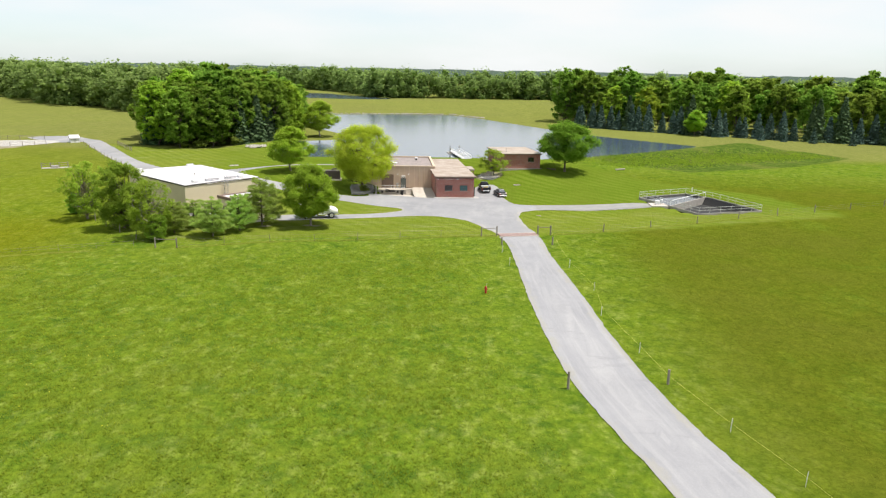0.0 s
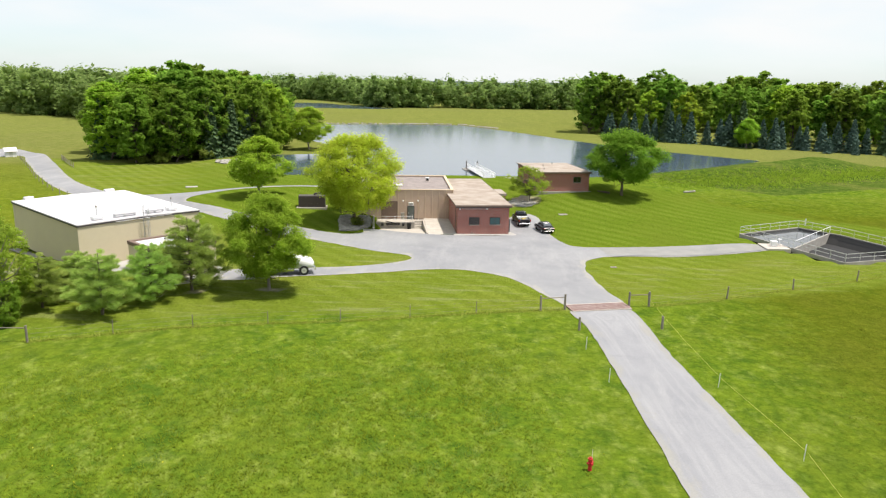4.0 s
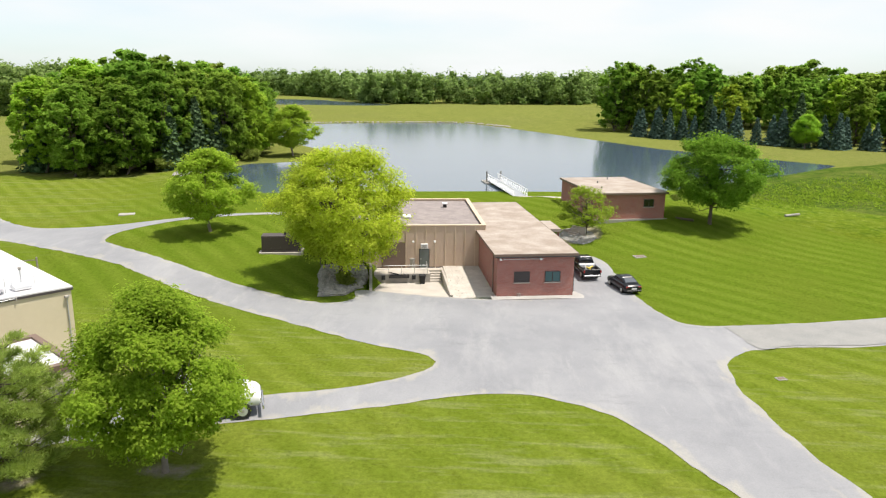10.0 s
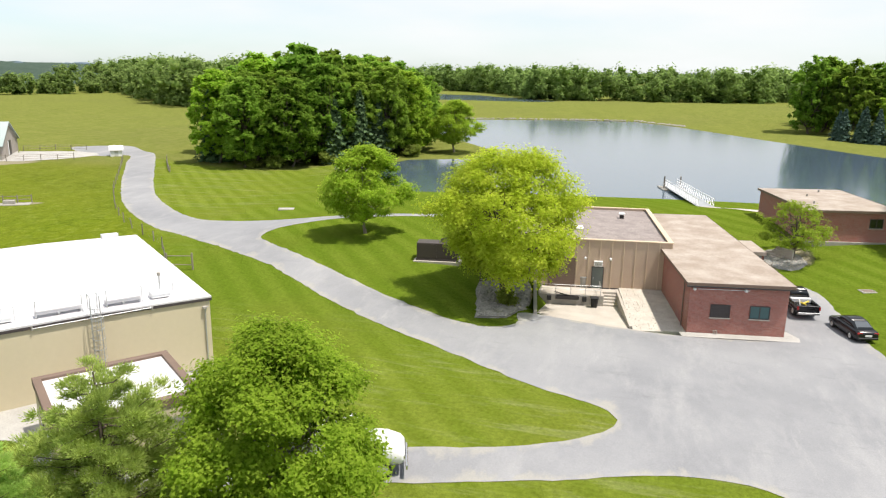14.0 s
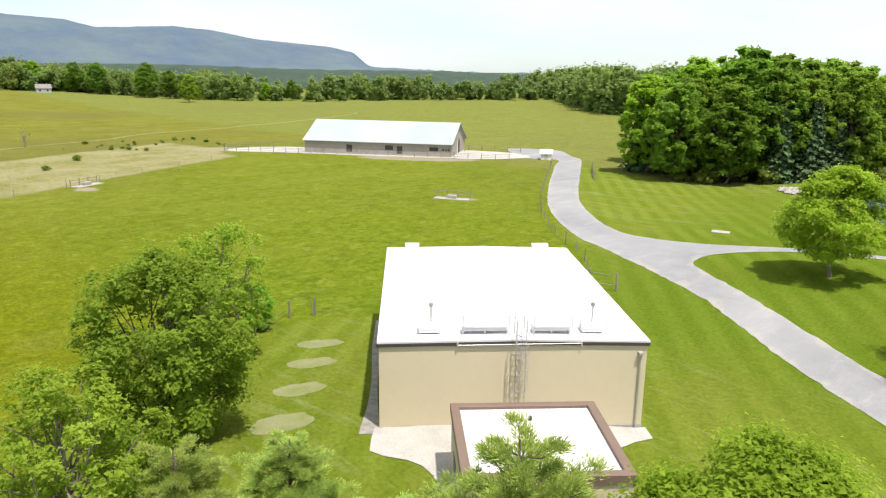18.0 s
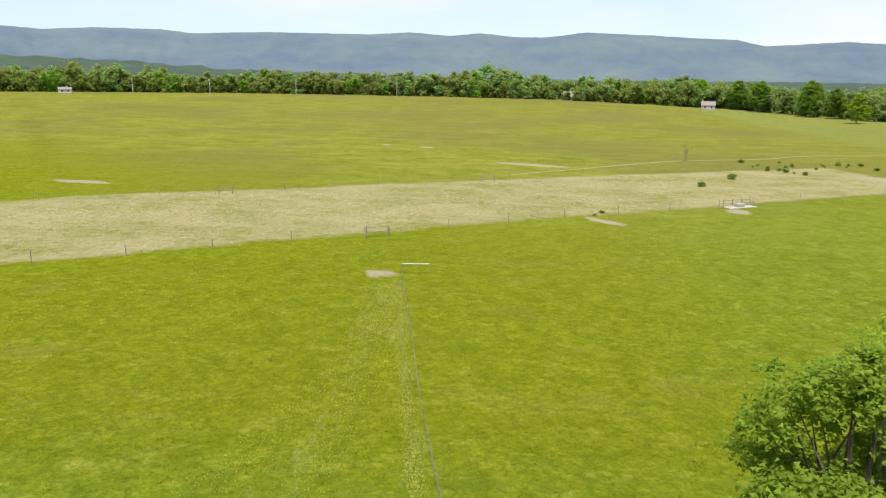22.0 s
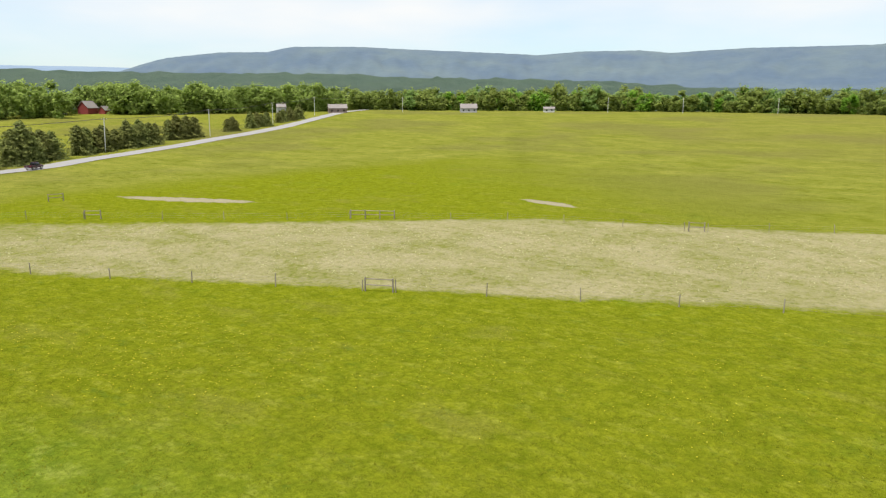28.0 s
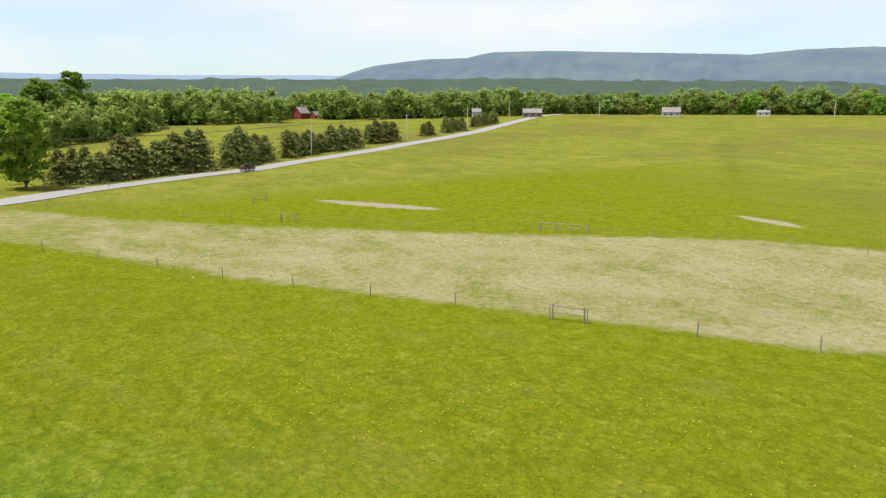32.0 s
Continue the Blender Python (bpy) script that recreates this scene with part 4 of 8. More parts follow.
class Species:
    def __init__(self, wood, crown, wood_mat, leaf_mat):
        self.arrays = (wood, crown)
        self.wood = fast_mesh("trunk", *wood, wood_mat, True)
        self.crown = fast_mesh("crown", *crown, leaf_mat)

    def plant(self, x, y, scale, label, category="tree", group="", turn=0.0, name="tree", tall=1.0, z=None):
        e = new(name)
        e.matrix_basis = Matrix.LocRotScale((x, y, (gz(x, y) if z is None else z) - 0.05), Euler((0, 0, turn)), (scale, scale, scale * tall))
        for n, me in (("trunk", self.wood), ("crown", self.crown)):
            o = new(n, me)
            o.parent = e
        return tagged(e, label, category, group)


# the trees round the buildings, each of its own kind
big_locust = Species(*broadleaf(3, 13.6, 14.4, 2.5, 150, 88000, 0.11, 0.36, 0.45, 0.5, 0.6, (0.12, 0.24), 0.6, 0.0), BARK, LEAF_LOCUST)
big_locust.plant(-21.4, 145.6, 1.0, "broad yellow-green honey locust beside the stone planting bed", turn=0.4, name="honey_locust")
round_maple = Species(*broadleaf(11, 10.8, 9.4, 2.0, 130, 100000, 0.085, 0.20, 0.36, 0.3, 0.45, (0.13, 0.25), 0.65, 0.0), PALEBARK, LEAF_MAPLE)
round_maple.plant(-23.8, 108.5, 0.92, "round green maple on the lawn beside the parked truck", turn=1.0, name="maple_tree")
lawn_tree = Species(*broadleaf(21, 10.2, 9.4, 1.9, 110, 44000, 0.12, 0.20, 0.34, 0.6, 0.45, (0.14, 0.26), 0.5, 0.0), PALEBARK, LEAF_LAWN)
lawn_tree.plant(-39.9, 159.6, 1.0, "round light green tree on the island of lawn", turn=2.0, name="shade_tree")
right_tree = Species(*broadleaf(31, 12.2, 13.4, 2.8, 110, 52000, 0.135, 0.27, 0.40, 0.45, 0.6, (0.13, 0.26), 0.55, 0.0), BARK, LEAF_RIGHT)
right_tree.plant(23.6, 171.6, 1.0, "dark green spreading tree on the mown slope", turn=0.3, name="shade_tree")
small_tree = Species(*broadleaf(41, 6.4, 7.8, 1.3, 60, 8500, 0.095, 0.14, 0.45, 0.5, 0.5, (0.12, 0.24), 0.6, 0.0, 0.5), BARK, LEAF_ASH)
small_tree.plant(6.4, 166.9, 1.0, "small sparse crab apple tree on a mulch bed", name="crab_apple")
pine_kind = Species(*pine(5, 7.8, 6.2, 14, 130000, 0.062, 0.14), BARK, LEAF_PINE)
for x, y, s, tall in ((-31.2, 107.2, 1.0, 0.98), (-33.5, 103.4, 0.74, 1.0), (-36.2, 99.4, 0.85, 0.88), (-41.0, 104.6, 0.66, 0.85), (-42.4, 100.6, 0.72, 0.9)):
    pine_kind.plant(x, y, s, "soft green pine tree in the row by the fence", group="pines by the warehouse", turn=x, name="pine_tree", tall=tall)
ash_kind = Species(*broadleaf(51, 10.0, 7.8, 1.2, 90, 17000, 0.10, 0.20, 0.6, 0.35, 0.6, (0.12, 0.24), 0.8, 0.0, 0.45), PALEBARK, LEAF_ASH)
leafy_kind = Species(*broadleaf(61, 10.6, 9.0, 0.5, 130, 46000, 0.10, 0.26, 0.55, 0.5, 0.5, (0.12, 0.23), 0.75, 0.0, 0.4), BARK, LEAF_DENSE)
leafy_kind.plant(-51.6, 103.8, 0.98, "dense green tree in the row by the warehouse lawn", turn=0.8, name="ash_tree")
ash_kind.plant(-44.4, 97.2, 0.86, "half-bare light green tree in the row by the warehouse lawn", turn=2.2, name="ash_tree")
ash_kind.plant(-61.6, 111.8, 0.95, "thin yellowish tree with bare twigs by the pasture fence", turn=4.0, name="ash_tree")
leafy_kind.plant(-66.3, 116.7, 0.34, "small dense green tree by the pasture fence", turn=1.4, name="ash_tree")
leafy_kind.plant(-43.0, 96.0, 0.38, "dense young green tree by the corner of the fence", turn=3.0, name="ash_tree")

bush_kind = Species(*broadleaf(91, 1.5, 2.6, 0.1, 26, 2800, 0.075, 0.05, 0.35, 0.8, 0.4, (0.2, 0.34), 0.8, 0.3), BARK, LEAF_BUSH)

# the grove beside the reservoir, and the woods to the right
oak_a = Species(*broadleaf(71, 25, 16, 4.0, 230, 18000, 0.34, 0.42, 0.5, 0.5, 0.5, (0.11, 0.21), 0.7, 0.15), BARK, LEAF_OAK)
oak_b = Species(*broadleaf(72, 23, 14, 2.0, 210, 17000, 0.33, 0.36, 0.45, 0.6, 0.5, (0.11, 0.21), 0.7, 0.15), BARK, LEAF_OAK)
oak_c = Species(*broadleaf(73, 24, 15, 2.5, 210, 17000, 0.34, 0.38, 0.45, 0.6, 0.5, (0.11, 0.21), 0.7, 0.15), BARK, LEAF_MAPLE)
oak_d = Species(*broadleaf(74, 24, 15, 2.0, 210, 17000, 0.34, 0.38, 0.55, 0.6, 0.5, (0.11, 0.21), 0.7, 0.15), BARK, LEAF_OLIVE)
inner_oak = Species(*broadleaf(75, 24, 15, 3.0, 70, 3600, 0.75, 0.38, 0.5, 0.5, 0.4, (0.16, 0.28), 0.75, 0.5), BARK, LEAF_OAK)
inner_olive = Species(*broadleaf(76, 23, 15, 3.0, 70, 3600, 0.75, 0.38, 0.5, 0.5, 0.4, (0.16, 0.28), 0.75, 0.5), BARK, LEAF_OLIVE)
far_oak = Species(*broadleaf(77, 24, 15, 2.0, 130, 7000, 0.54, 0.38, 0.5, 0.6, 0.5, (0.12, 0.23), 0.75, 0.3), BARK, LEAF_OAK)
far_maple = Species(*broadleaf(79, 24, 15, 1.5, 130, 7000, 0.54, 0.38, 0.45, 0.6, 0.5, (0.12, 0.23), 0.75, 0.3), BARK, LEAF_LAWN)
far_olive = Species(*broadleaf(78, 24, 15, 1.5, 130, 7000, 0.54, 0.38, 0.45, 0.6, 0.5, (0.12, 0.23), 0.75, 0.3), BARK, LEAF_OLIVE)
spruce_a = Species(*spruce(81, 15, 7.5, 3600, 0.42, 0.25), BARK, LEAF_SPRUCE)
spruce_b = Species(*spruce(82, 9, 5.2, 2600, 0.32, 0.18), BARK, LEAF_BLUE)
rng = np.random.default_rng(7)
GROVE = np.array([(-97, 221), (-90, 219), (-78, 226), (-68, 235), (-61, 250), (-66, 275), (-80, 300), (-104, 290), (-112, 255), (-106, 234)])


def scatter(poly, gap, n, rng):
    out = []
    lo, hi = poly.min(0), poly.max(0)
    for _ in range(n * 60):
        p = rng.uniform(lo, hi)
        if side_of(poly, p[0], p[1]) < 0 and all((p[0] - q[0]) ** 2 + (p[1] - q[1]) ** 2 > gap * gap for q in out):
            out.append(p)
            if len(out) >= n:
                break
    return out


for x, y in scatter(GROVE, 6.6, 70, rng):
    edge = -float(side_of(GROVE, x, y))
    if edge < 7 and rng.random() < 0.22:
        spruce_a.plant(x, y, rng.uniform(0.8, 1.1), "dark spruce at the edge of the grove", group="grove", turn=rng.uniform(0, 6), name="spruce_tree")
    else:
        ((oak_a, oak_b, oak_d, oak_c, oak_d, oak_c) if edge < 12 and y < 268 else (inner_oak, inner_olive) * 3)[rng.integers(6)].plant(x, y, rng.uniform(0.92, 1.05) * (0.82 + 0.2 * min(1, edge / 14)), "tall dark green broadleaf tree in the grove", group="grove", turn=rng.uniform(0, 6), name="oak_tree", tall=rng.uniform(0.92, 1.08))
lawn_tree.plant(-53.2, 254, 1.25, "bright green tree at the water's edge", turn=2, name="willow_tree")
for x, y, sc in ((-101.5, 226.5, 1.15), (-99.0, 231, 0.95), (-69.5, 233.5, 1.0), (-66.5, 237, 0.85), (-73.5, 229.5, 0.9)):
    spruce_a.plant(x, y, sc, "dark spruce at the edge of the grove", group="grove", turn=x, name="spruce_tree")
for x, y, sc in ((-84, 221.6, 2.0), (-75, 228, 2.2), (-88.5, 219.6, 1.4), (-60, 243, 2.0)):
    bush_kind.plant(x, y, sc, "leafy green shrub under the trees of the grove", "shrub", "grove shrubs", x, "shrub")
WOOD_R = np.array([(44, 352), (66, 325), (92, 312), (120, 296), (150, 282), (190, 268), (250, 250), (280, 330), (190, 380), (100, 410), (60, 400)])
for x, y in scatter(WOOD_R, 7.6, 112, rng):
    ((far_oak, far_olive, far_oak, far_olive, far_oak, far_maple) if -float(side_of(WOOD_R, x, y)) < 16 and y < 375 else (inner_oak, inner_olive) * 3)[rng.integers(6)].plant(x, y, rng.uniform(0.74, 1.16), "broadleaf tree in the wood beyond the reservoir", group="wood beyond the reservoir", turn=rng.uniform(0, 6), name="oak_tree")
for k, (x, y) in enumerate(curve_through([(48, 331), (61, 319), (76, 308), (90, 299), (106, 291), (128, 281), (154, 272)], 3.5)):
    (spruce_b if rng.random() < 0.8 else spruce_a).plant(x + rng.normal(0, 0.8), y + rng.normal(0, 1.0), rng.uniform(0.85, 1.25), "spruce tree in the planted row before the wood", group="spruce row", turn=k, name="spruce_tree")
for x, y, s in ((112, 281, 0.62), (119, 277, 0.5), (128, 273, 0.62), (140, 268, 0.6)):
    spruce_b.plant(x, y, s, "small blue spruce in the grass", group="young blue spruces", name="spruce_tree")
round_maple.plant(91, 295.5, 0.95, "rounded bright green tree before the spruces", name="shade_tree")


# ---- far woods, joined ----
def woods(name, spots, heights, seed, per, size, mat, label, lumps=11):
    rng = np.random.default_rng(seed)
    spots, heights = np.asarray(spots), np.asarray(heights)
    n = len(spots)
    base = ground_z(spots[:, 0], spots[:, 1])
    m = n * lumps
    own = np.repeat(np.arange(n), lumps)
    h = heights[own]
    q = rng.uniform(0, 2 * math.pi, m)
    hh = rng.uniform(0.06, 0.90, m)
    out = h * 0.36 * np.sqrt(rng.random(m)) * np.sin(np.pi * np.clip(hh, 0.25, 0.9)) ** 0.7
    cen = np.stack([spots[own, 0] + out * np.cos(q), spots[own, 1] + out * np.sin(q), base[own] + hh * h], 1)
    rad = h * rng.uniform(0.13, 0.22, m)
    pick = np.repeat(np.arange(m), per)
    d = rng.normal(size=(len(pick), 3))
    d /= np.linalg.norm(d, axis=1)[:, None]
    pts = cen[pick] + d * rad[pick][:, None] * rng.uniform(0.62, 1.08, len(pick))[:, None]
    co, fa = joined([leaves(pts, d * 0.4 + (0, 0, 0.8), size, rng, 0.5), cores(cen, rad * 0.66, rng)])
    return tagged(new(name, fast_mesh(name, co, fa, mat)), label, "woods", kind="stuff")


def belt(points, rows, gap, depth, seed):
    """Spots in a belt along a line, deepening to its left."""
    rng = np.random.default_rng(seed)
    c = curve_through(points, gap)
    d = np.gradient(c, axis=0)
    d /= np.linalg.norm(d, axis=1)[:, None]
    nrm = np.stack([-d[:, 1], d[:, 0]], 1)
    out = [c + nrm * (depth * k / max(1, rows)) + rng.normal(0, gap * 0.35, c.shape) for k in range(rows)]
    return np.vstack(out)


s = belt([(330, 560), (230, 640), (130, 690), (60, 610), (-20, 596), (-75, 590), (-130, 700), (-230, 760), (-330, 700)], 4, 8.5, -40, 1)
woods("far_woods", s, np.random.default_rng(2).uniform(15, 25, len(s)), 3, 38, 0.92, LEAF_FAR, "distant broadleaf woods beyond the reservoir")
s = belt([(-150, 352), (-190, 378), (-230, 402), (-284, 452), (-330, 500), (-370, 545), (-440, 600)], 5, 8.0, -45, 4)
woods("wood_edge", s, np.random.default_rng(5).uniform(17, 25, len(s)), 6, 38, 0.88, LEAF_FAR, "broadleaf wood along the north pasture")
s = belt([(-400, 580), (-410, 490), (-446, 425), (-455, 370), (-520, 330), (-600, 300), (-640, 250)], 4, 9.0, 50, 7)
woods("hedgerow_woods", s, np.random.default_rng(8).uniform(8, 19, len(s)), 9, 38, 0.88, LEAF_FAR, "distant mixed woods behind the barn pasture")

# the woods behind the western fields
def polar(yaw, dist):
    return (-45 - dist * math.sin(radians(yaw)), 82 + dist * math.cos(radians(yaw)))


s = belt([polar(a, r) for a, r in ((60, 700), (68, 640), (76, 560), (84, 540), (90, 540), (97, 560), (105, 585), (113, 600), (121, 600), (129, 605), (134, 600))], 6, 7.4, -75, 10)
rng = np.random.default_rng(11)
h = rng.uniform(9, 19, len(s)) * (0.75 + 0.5 * np.array([noise.noise((a * 0.02, b * 0.02, 4.0)) + 0.5 for a, b in s]))
kind = rng.random(len(s)) + 0.6 * np.array([noise.noise((a * 0.03, b * 0.03, 8.0)) for a, b in s])
woods("roadside_trees", s[kind < 0.3], h[kind < 0.3], 12, 36, 0.92, LEAF_FAR, "roadside trees beyond the hay fields")
woods("roadside_pale_trees", s[(kind >= 0.3) & (kind < 0.9)], h[(kind >= 0.3) & (kind < 0.9)], 22, 36, 0.92, LEAF_FARPALE, "pale green roadside trees beyond the hay fields")
woods("roadside_dark_trees", s[kind >= 0.9], h[kind >= 0.9], 32, 36, 0.92, LEAF_OAK, "dark green roadside trees beyond the hay fields")
s = belt([polar(a, r) for a, r in ((131, 640), (137, 640), (143, 660), (150, 650), (157, 640))], 4, 7.6, -50, 18)
woods("bend_woods", s, np.random.default_rng(19).uniform(11, 20, len(s)), 20, 36, 0.92, LEAF_FARPALE, "woods behind the houses at the road bend")
s = belt([(-420, -405), (-345, -398), (-300, -408), (-262, -432), (-221, -408), (-169, -418), (-138, -455), (-112, -412), (-86, -352), (-50, -300), (0, -270)], 5, 7.2, 55, 13)
to_eye = (Vector((-45, 82)) - Vector((-250, -402))).normalized()
s = np.array([p for p in s if min((Vector(p) - Vector((-250, -402)) - to_eye * k).length for k in range(-4, 50, 6)) > 13])
woods("meadow_woods", s, np.random.default_rng(14).uniform(12, 22, len(s)), 15, 36, 0.92, LEAF_FARPALE, "light green woods behind the meadow and red barn")


def far_canopy():
    """Wooded lowland up to the foot of the ridge, seen from afar as a rough green roof."""
    rng = np.random.default_rng(16)
    az, ds = np.radians(np.arange(-50, 250, 0.9)), np.array([740 * 1.045 ** k for k in range(36)])
    a, dd = np.meshgrid(az, ds)
    x, y = -45 - dd * np.sin(a), 82 + dd * np.cos(a)
    z = 12 + 16 * smooth(dd, 700, 2600) * smooth(dd, 700, 800) + rng.normal(0, 2.2, x.shape) - 14 * (1 - smooth(dd, 735, 790)) - 9 * (1 - smooth(np.degrees(a), 52, 66)) - 8 * (1 - smooth(np.degrees(a), 32, 42) * smooth(218 - np.degrees(a), 0, 8)) + 4 * np.sin(x * 0.006) * np.sin(y * 0.005)
    foot = np.interp(np.degrees(a), (86, 98, 112, 124, 138, 190, 216), (0.0, 0.35, 0.7, 1.2, 1.55, 1.65, 0.4))
    z = z + np.maximum(0, 2500 * np.tan(np.radians(foot)) - 10) * smooth(dd, 850, 2500) + rng.normal(0, 2.5, x.shape) * smooth(foot, 0.2, 0.8)
    m, n = x.shape
    i = (np.arange(m - 1)[:, None] * n + np.arange(n - 1)).ravel()
    me = fast_mesh("far_canopy", np.stack([x.ravel(), y.ravel(), z.ravel()], 1), np.stack([i, i + 1, i + n + 1, i + n], 1), FARWOOD)
    tagged(new("far_canopy", me), "wooded lowland stretching to the ridge", "woods", kind="stuff")


FARWOOD = material("far_tree_tops", (0.022, 0.050, 0.030), 0.95, second=(0.042, 0.073, 0.042), big=0.012, small=0.12, amount=0.9, speck=0.6, relief=1.0, depth=6.0)
# Distance haze is painted into the ridge: blue in place of forest green.
RIDGE = material("haze_painted_ridge", (0.062, 0.098, 0.142), 1.0, second=(0.098, 0.136, 0.146), big=0.0035, small=0.03, amount=0.9, speck=0.22, relief=0.25, depth=12.0)
# The farther ridge has more haze in its colour, so paler and bluer.
FARRIDGE = material("haze_pale_far_ridge", (0.16, 0.225, 0.31), 1.0, second=(0.18, 0.245, 0.32), big=0.002, small=0.03, amount=0.6, speck=0.05, relief=0.0)
far_canopy()

# skyline of the ridge: bearing (degrees, to the left from north) and height over the eye (degrees)
SKYLINE = ((36, 0.0), (43.6, -0.1), (49, 0.2), (52.6, 0.36), (53.9, 1.4), (55.6, 1.75), (61.2, 2.2), (64.2, 2.75), (67, 2.95), (72, 2.7), (74, 3.15), (77, 3.3), (80, 3.5), (84.7, 3.7), (87.7, 3.34), (90, 3.35), (92.7, 3.6), (95.1, 3.38), (98, 3.6), (101.5, 3.4),
           (108.8, 3.4), (112.3, 3.25), (114.2, 3.13), (116.4, 3.35), (120.8, 3.32), (124, 3.07), (126.5, 3.2), (133, 3.45), (138, 3.64), (142.9, 3.58), (144.8, 3.17), (148.1, 3.1), (152.3, 2.6), (154.9, 2.15), (162, 2.1), (166.7, 1.87), (174.4, 2.0), (177.7, 1.73), (190, 1.6))


def ridge():
    rng = np.random.default_rng(17)
    az = np.arange(38, 190, 0.25)
    top = np.interp(az, [p[0] for p in SKYLINE], [p[1] for p in SKYLINE]) - 2.0 * smooth(az, 151, 164)
    ds = np.linspace(2700, 4300, 30)
    a, dd = np.meshgrid(np.radians(az), ds)
    rise = smooth(dd, 2700, 4100) ** 0.8
    wob = np.array([[noise.noise((aa * 60, d * 0.004, 3.0)) for aa in a[0]] for d in ds])
    fine = np.array([[noise.noise((aa * 260, d * 0.02, 9.0)) for aa in a[0]] for d in ds])
    z = 18 + 4150 * np.tan(np.radians(top))[None, :] * rise + wob * 26 * rise * (1 - rise) * 2.5 + fine * 3 * rise
    x, y = -45 - dd * np.sin(a), 82 + dd * np.cos(a)
    m, n = x.shape
    i = (np.arange(m - 1)[:, None] * n + np.arange(n - 1)).ravel()
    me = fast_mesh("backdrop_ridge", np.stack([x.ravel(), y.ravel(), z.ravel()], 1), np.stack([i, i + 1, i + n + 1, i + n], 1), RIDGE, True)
    tagged(new("backdrop_ridge", me), "long wooded mountain ridge on the horizon, haze painted blue", "mountain", kind="structure")


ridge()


def far_ridge():
    az = np.arange(140, 205, 0.5)
    top = 2.02 + 0.12 * np.array([noise.noise((q * 0.16, 2.0, 5.0)) for q in az])
    ds = np.linspace(4400, 4750, 5)
    a, dd = np.meshgrid(np.radians(az), ds)
    z = 18 + 4700 * np.tan(np.radians(top))[None, :] * smooth(dd, 4300, 4700)
    x, y = -45 - dd * np.sin(a), 82 + dd * np.cos(a)
    m, n = x.shape
    i = (np.arange(m - 1)[:, None] * n + np.arange(n - 1)).ravel()
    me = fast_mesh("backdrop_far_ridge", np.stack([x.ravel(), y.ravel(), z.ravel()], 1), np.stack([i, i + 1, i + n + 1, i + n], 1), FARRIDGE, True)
    tagged(new("backdrop_far_ridge", me), "mountain ridge far behind the woods, painted pale blue as haze", "mountain", kind="structure")


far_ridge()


# ---- warehouse and annex ----
def window(parent, x0, x1, z0, z1, y, mat, mullions=1, label="", face=-1):
    """A framed window on a wall face at depth y, looking along -y."""
    w = boxes("window", [(x0, x1, y - 0.03, y - 0.005, z0, z1)], mat, parent, label)
    t = 0.06
    boxes("frame", [(x0 - t, x1 + t, y - 0.07, y - 0.032, z0 - t, z0), (x0 - t, x1 + t, y - 0.07, y - 0.032, z1, z1 + t), (x0 - t, x0, y - 0.07, y - 0.032, z0, z1), (x1, x1 + t, y - 0.07, y - 0.032, z0, z1)]
          + [(x0 + (x1 - x0) * k / (mullions + 1) - 0.03, x0 + (x1 - x0) * k / (mullions + 1) + 0.03, y - 0.06, y - 0.032, z0, z1) for k in range(1, mullions + 1)], DARKTRIM, w)
    boxes("sill", [(x0 - 0.1, x1 + 0.1, y - 0.12, y - 0.005, z0 - 0.14, z0 - 0.062)], DULLCON, w)
    return w


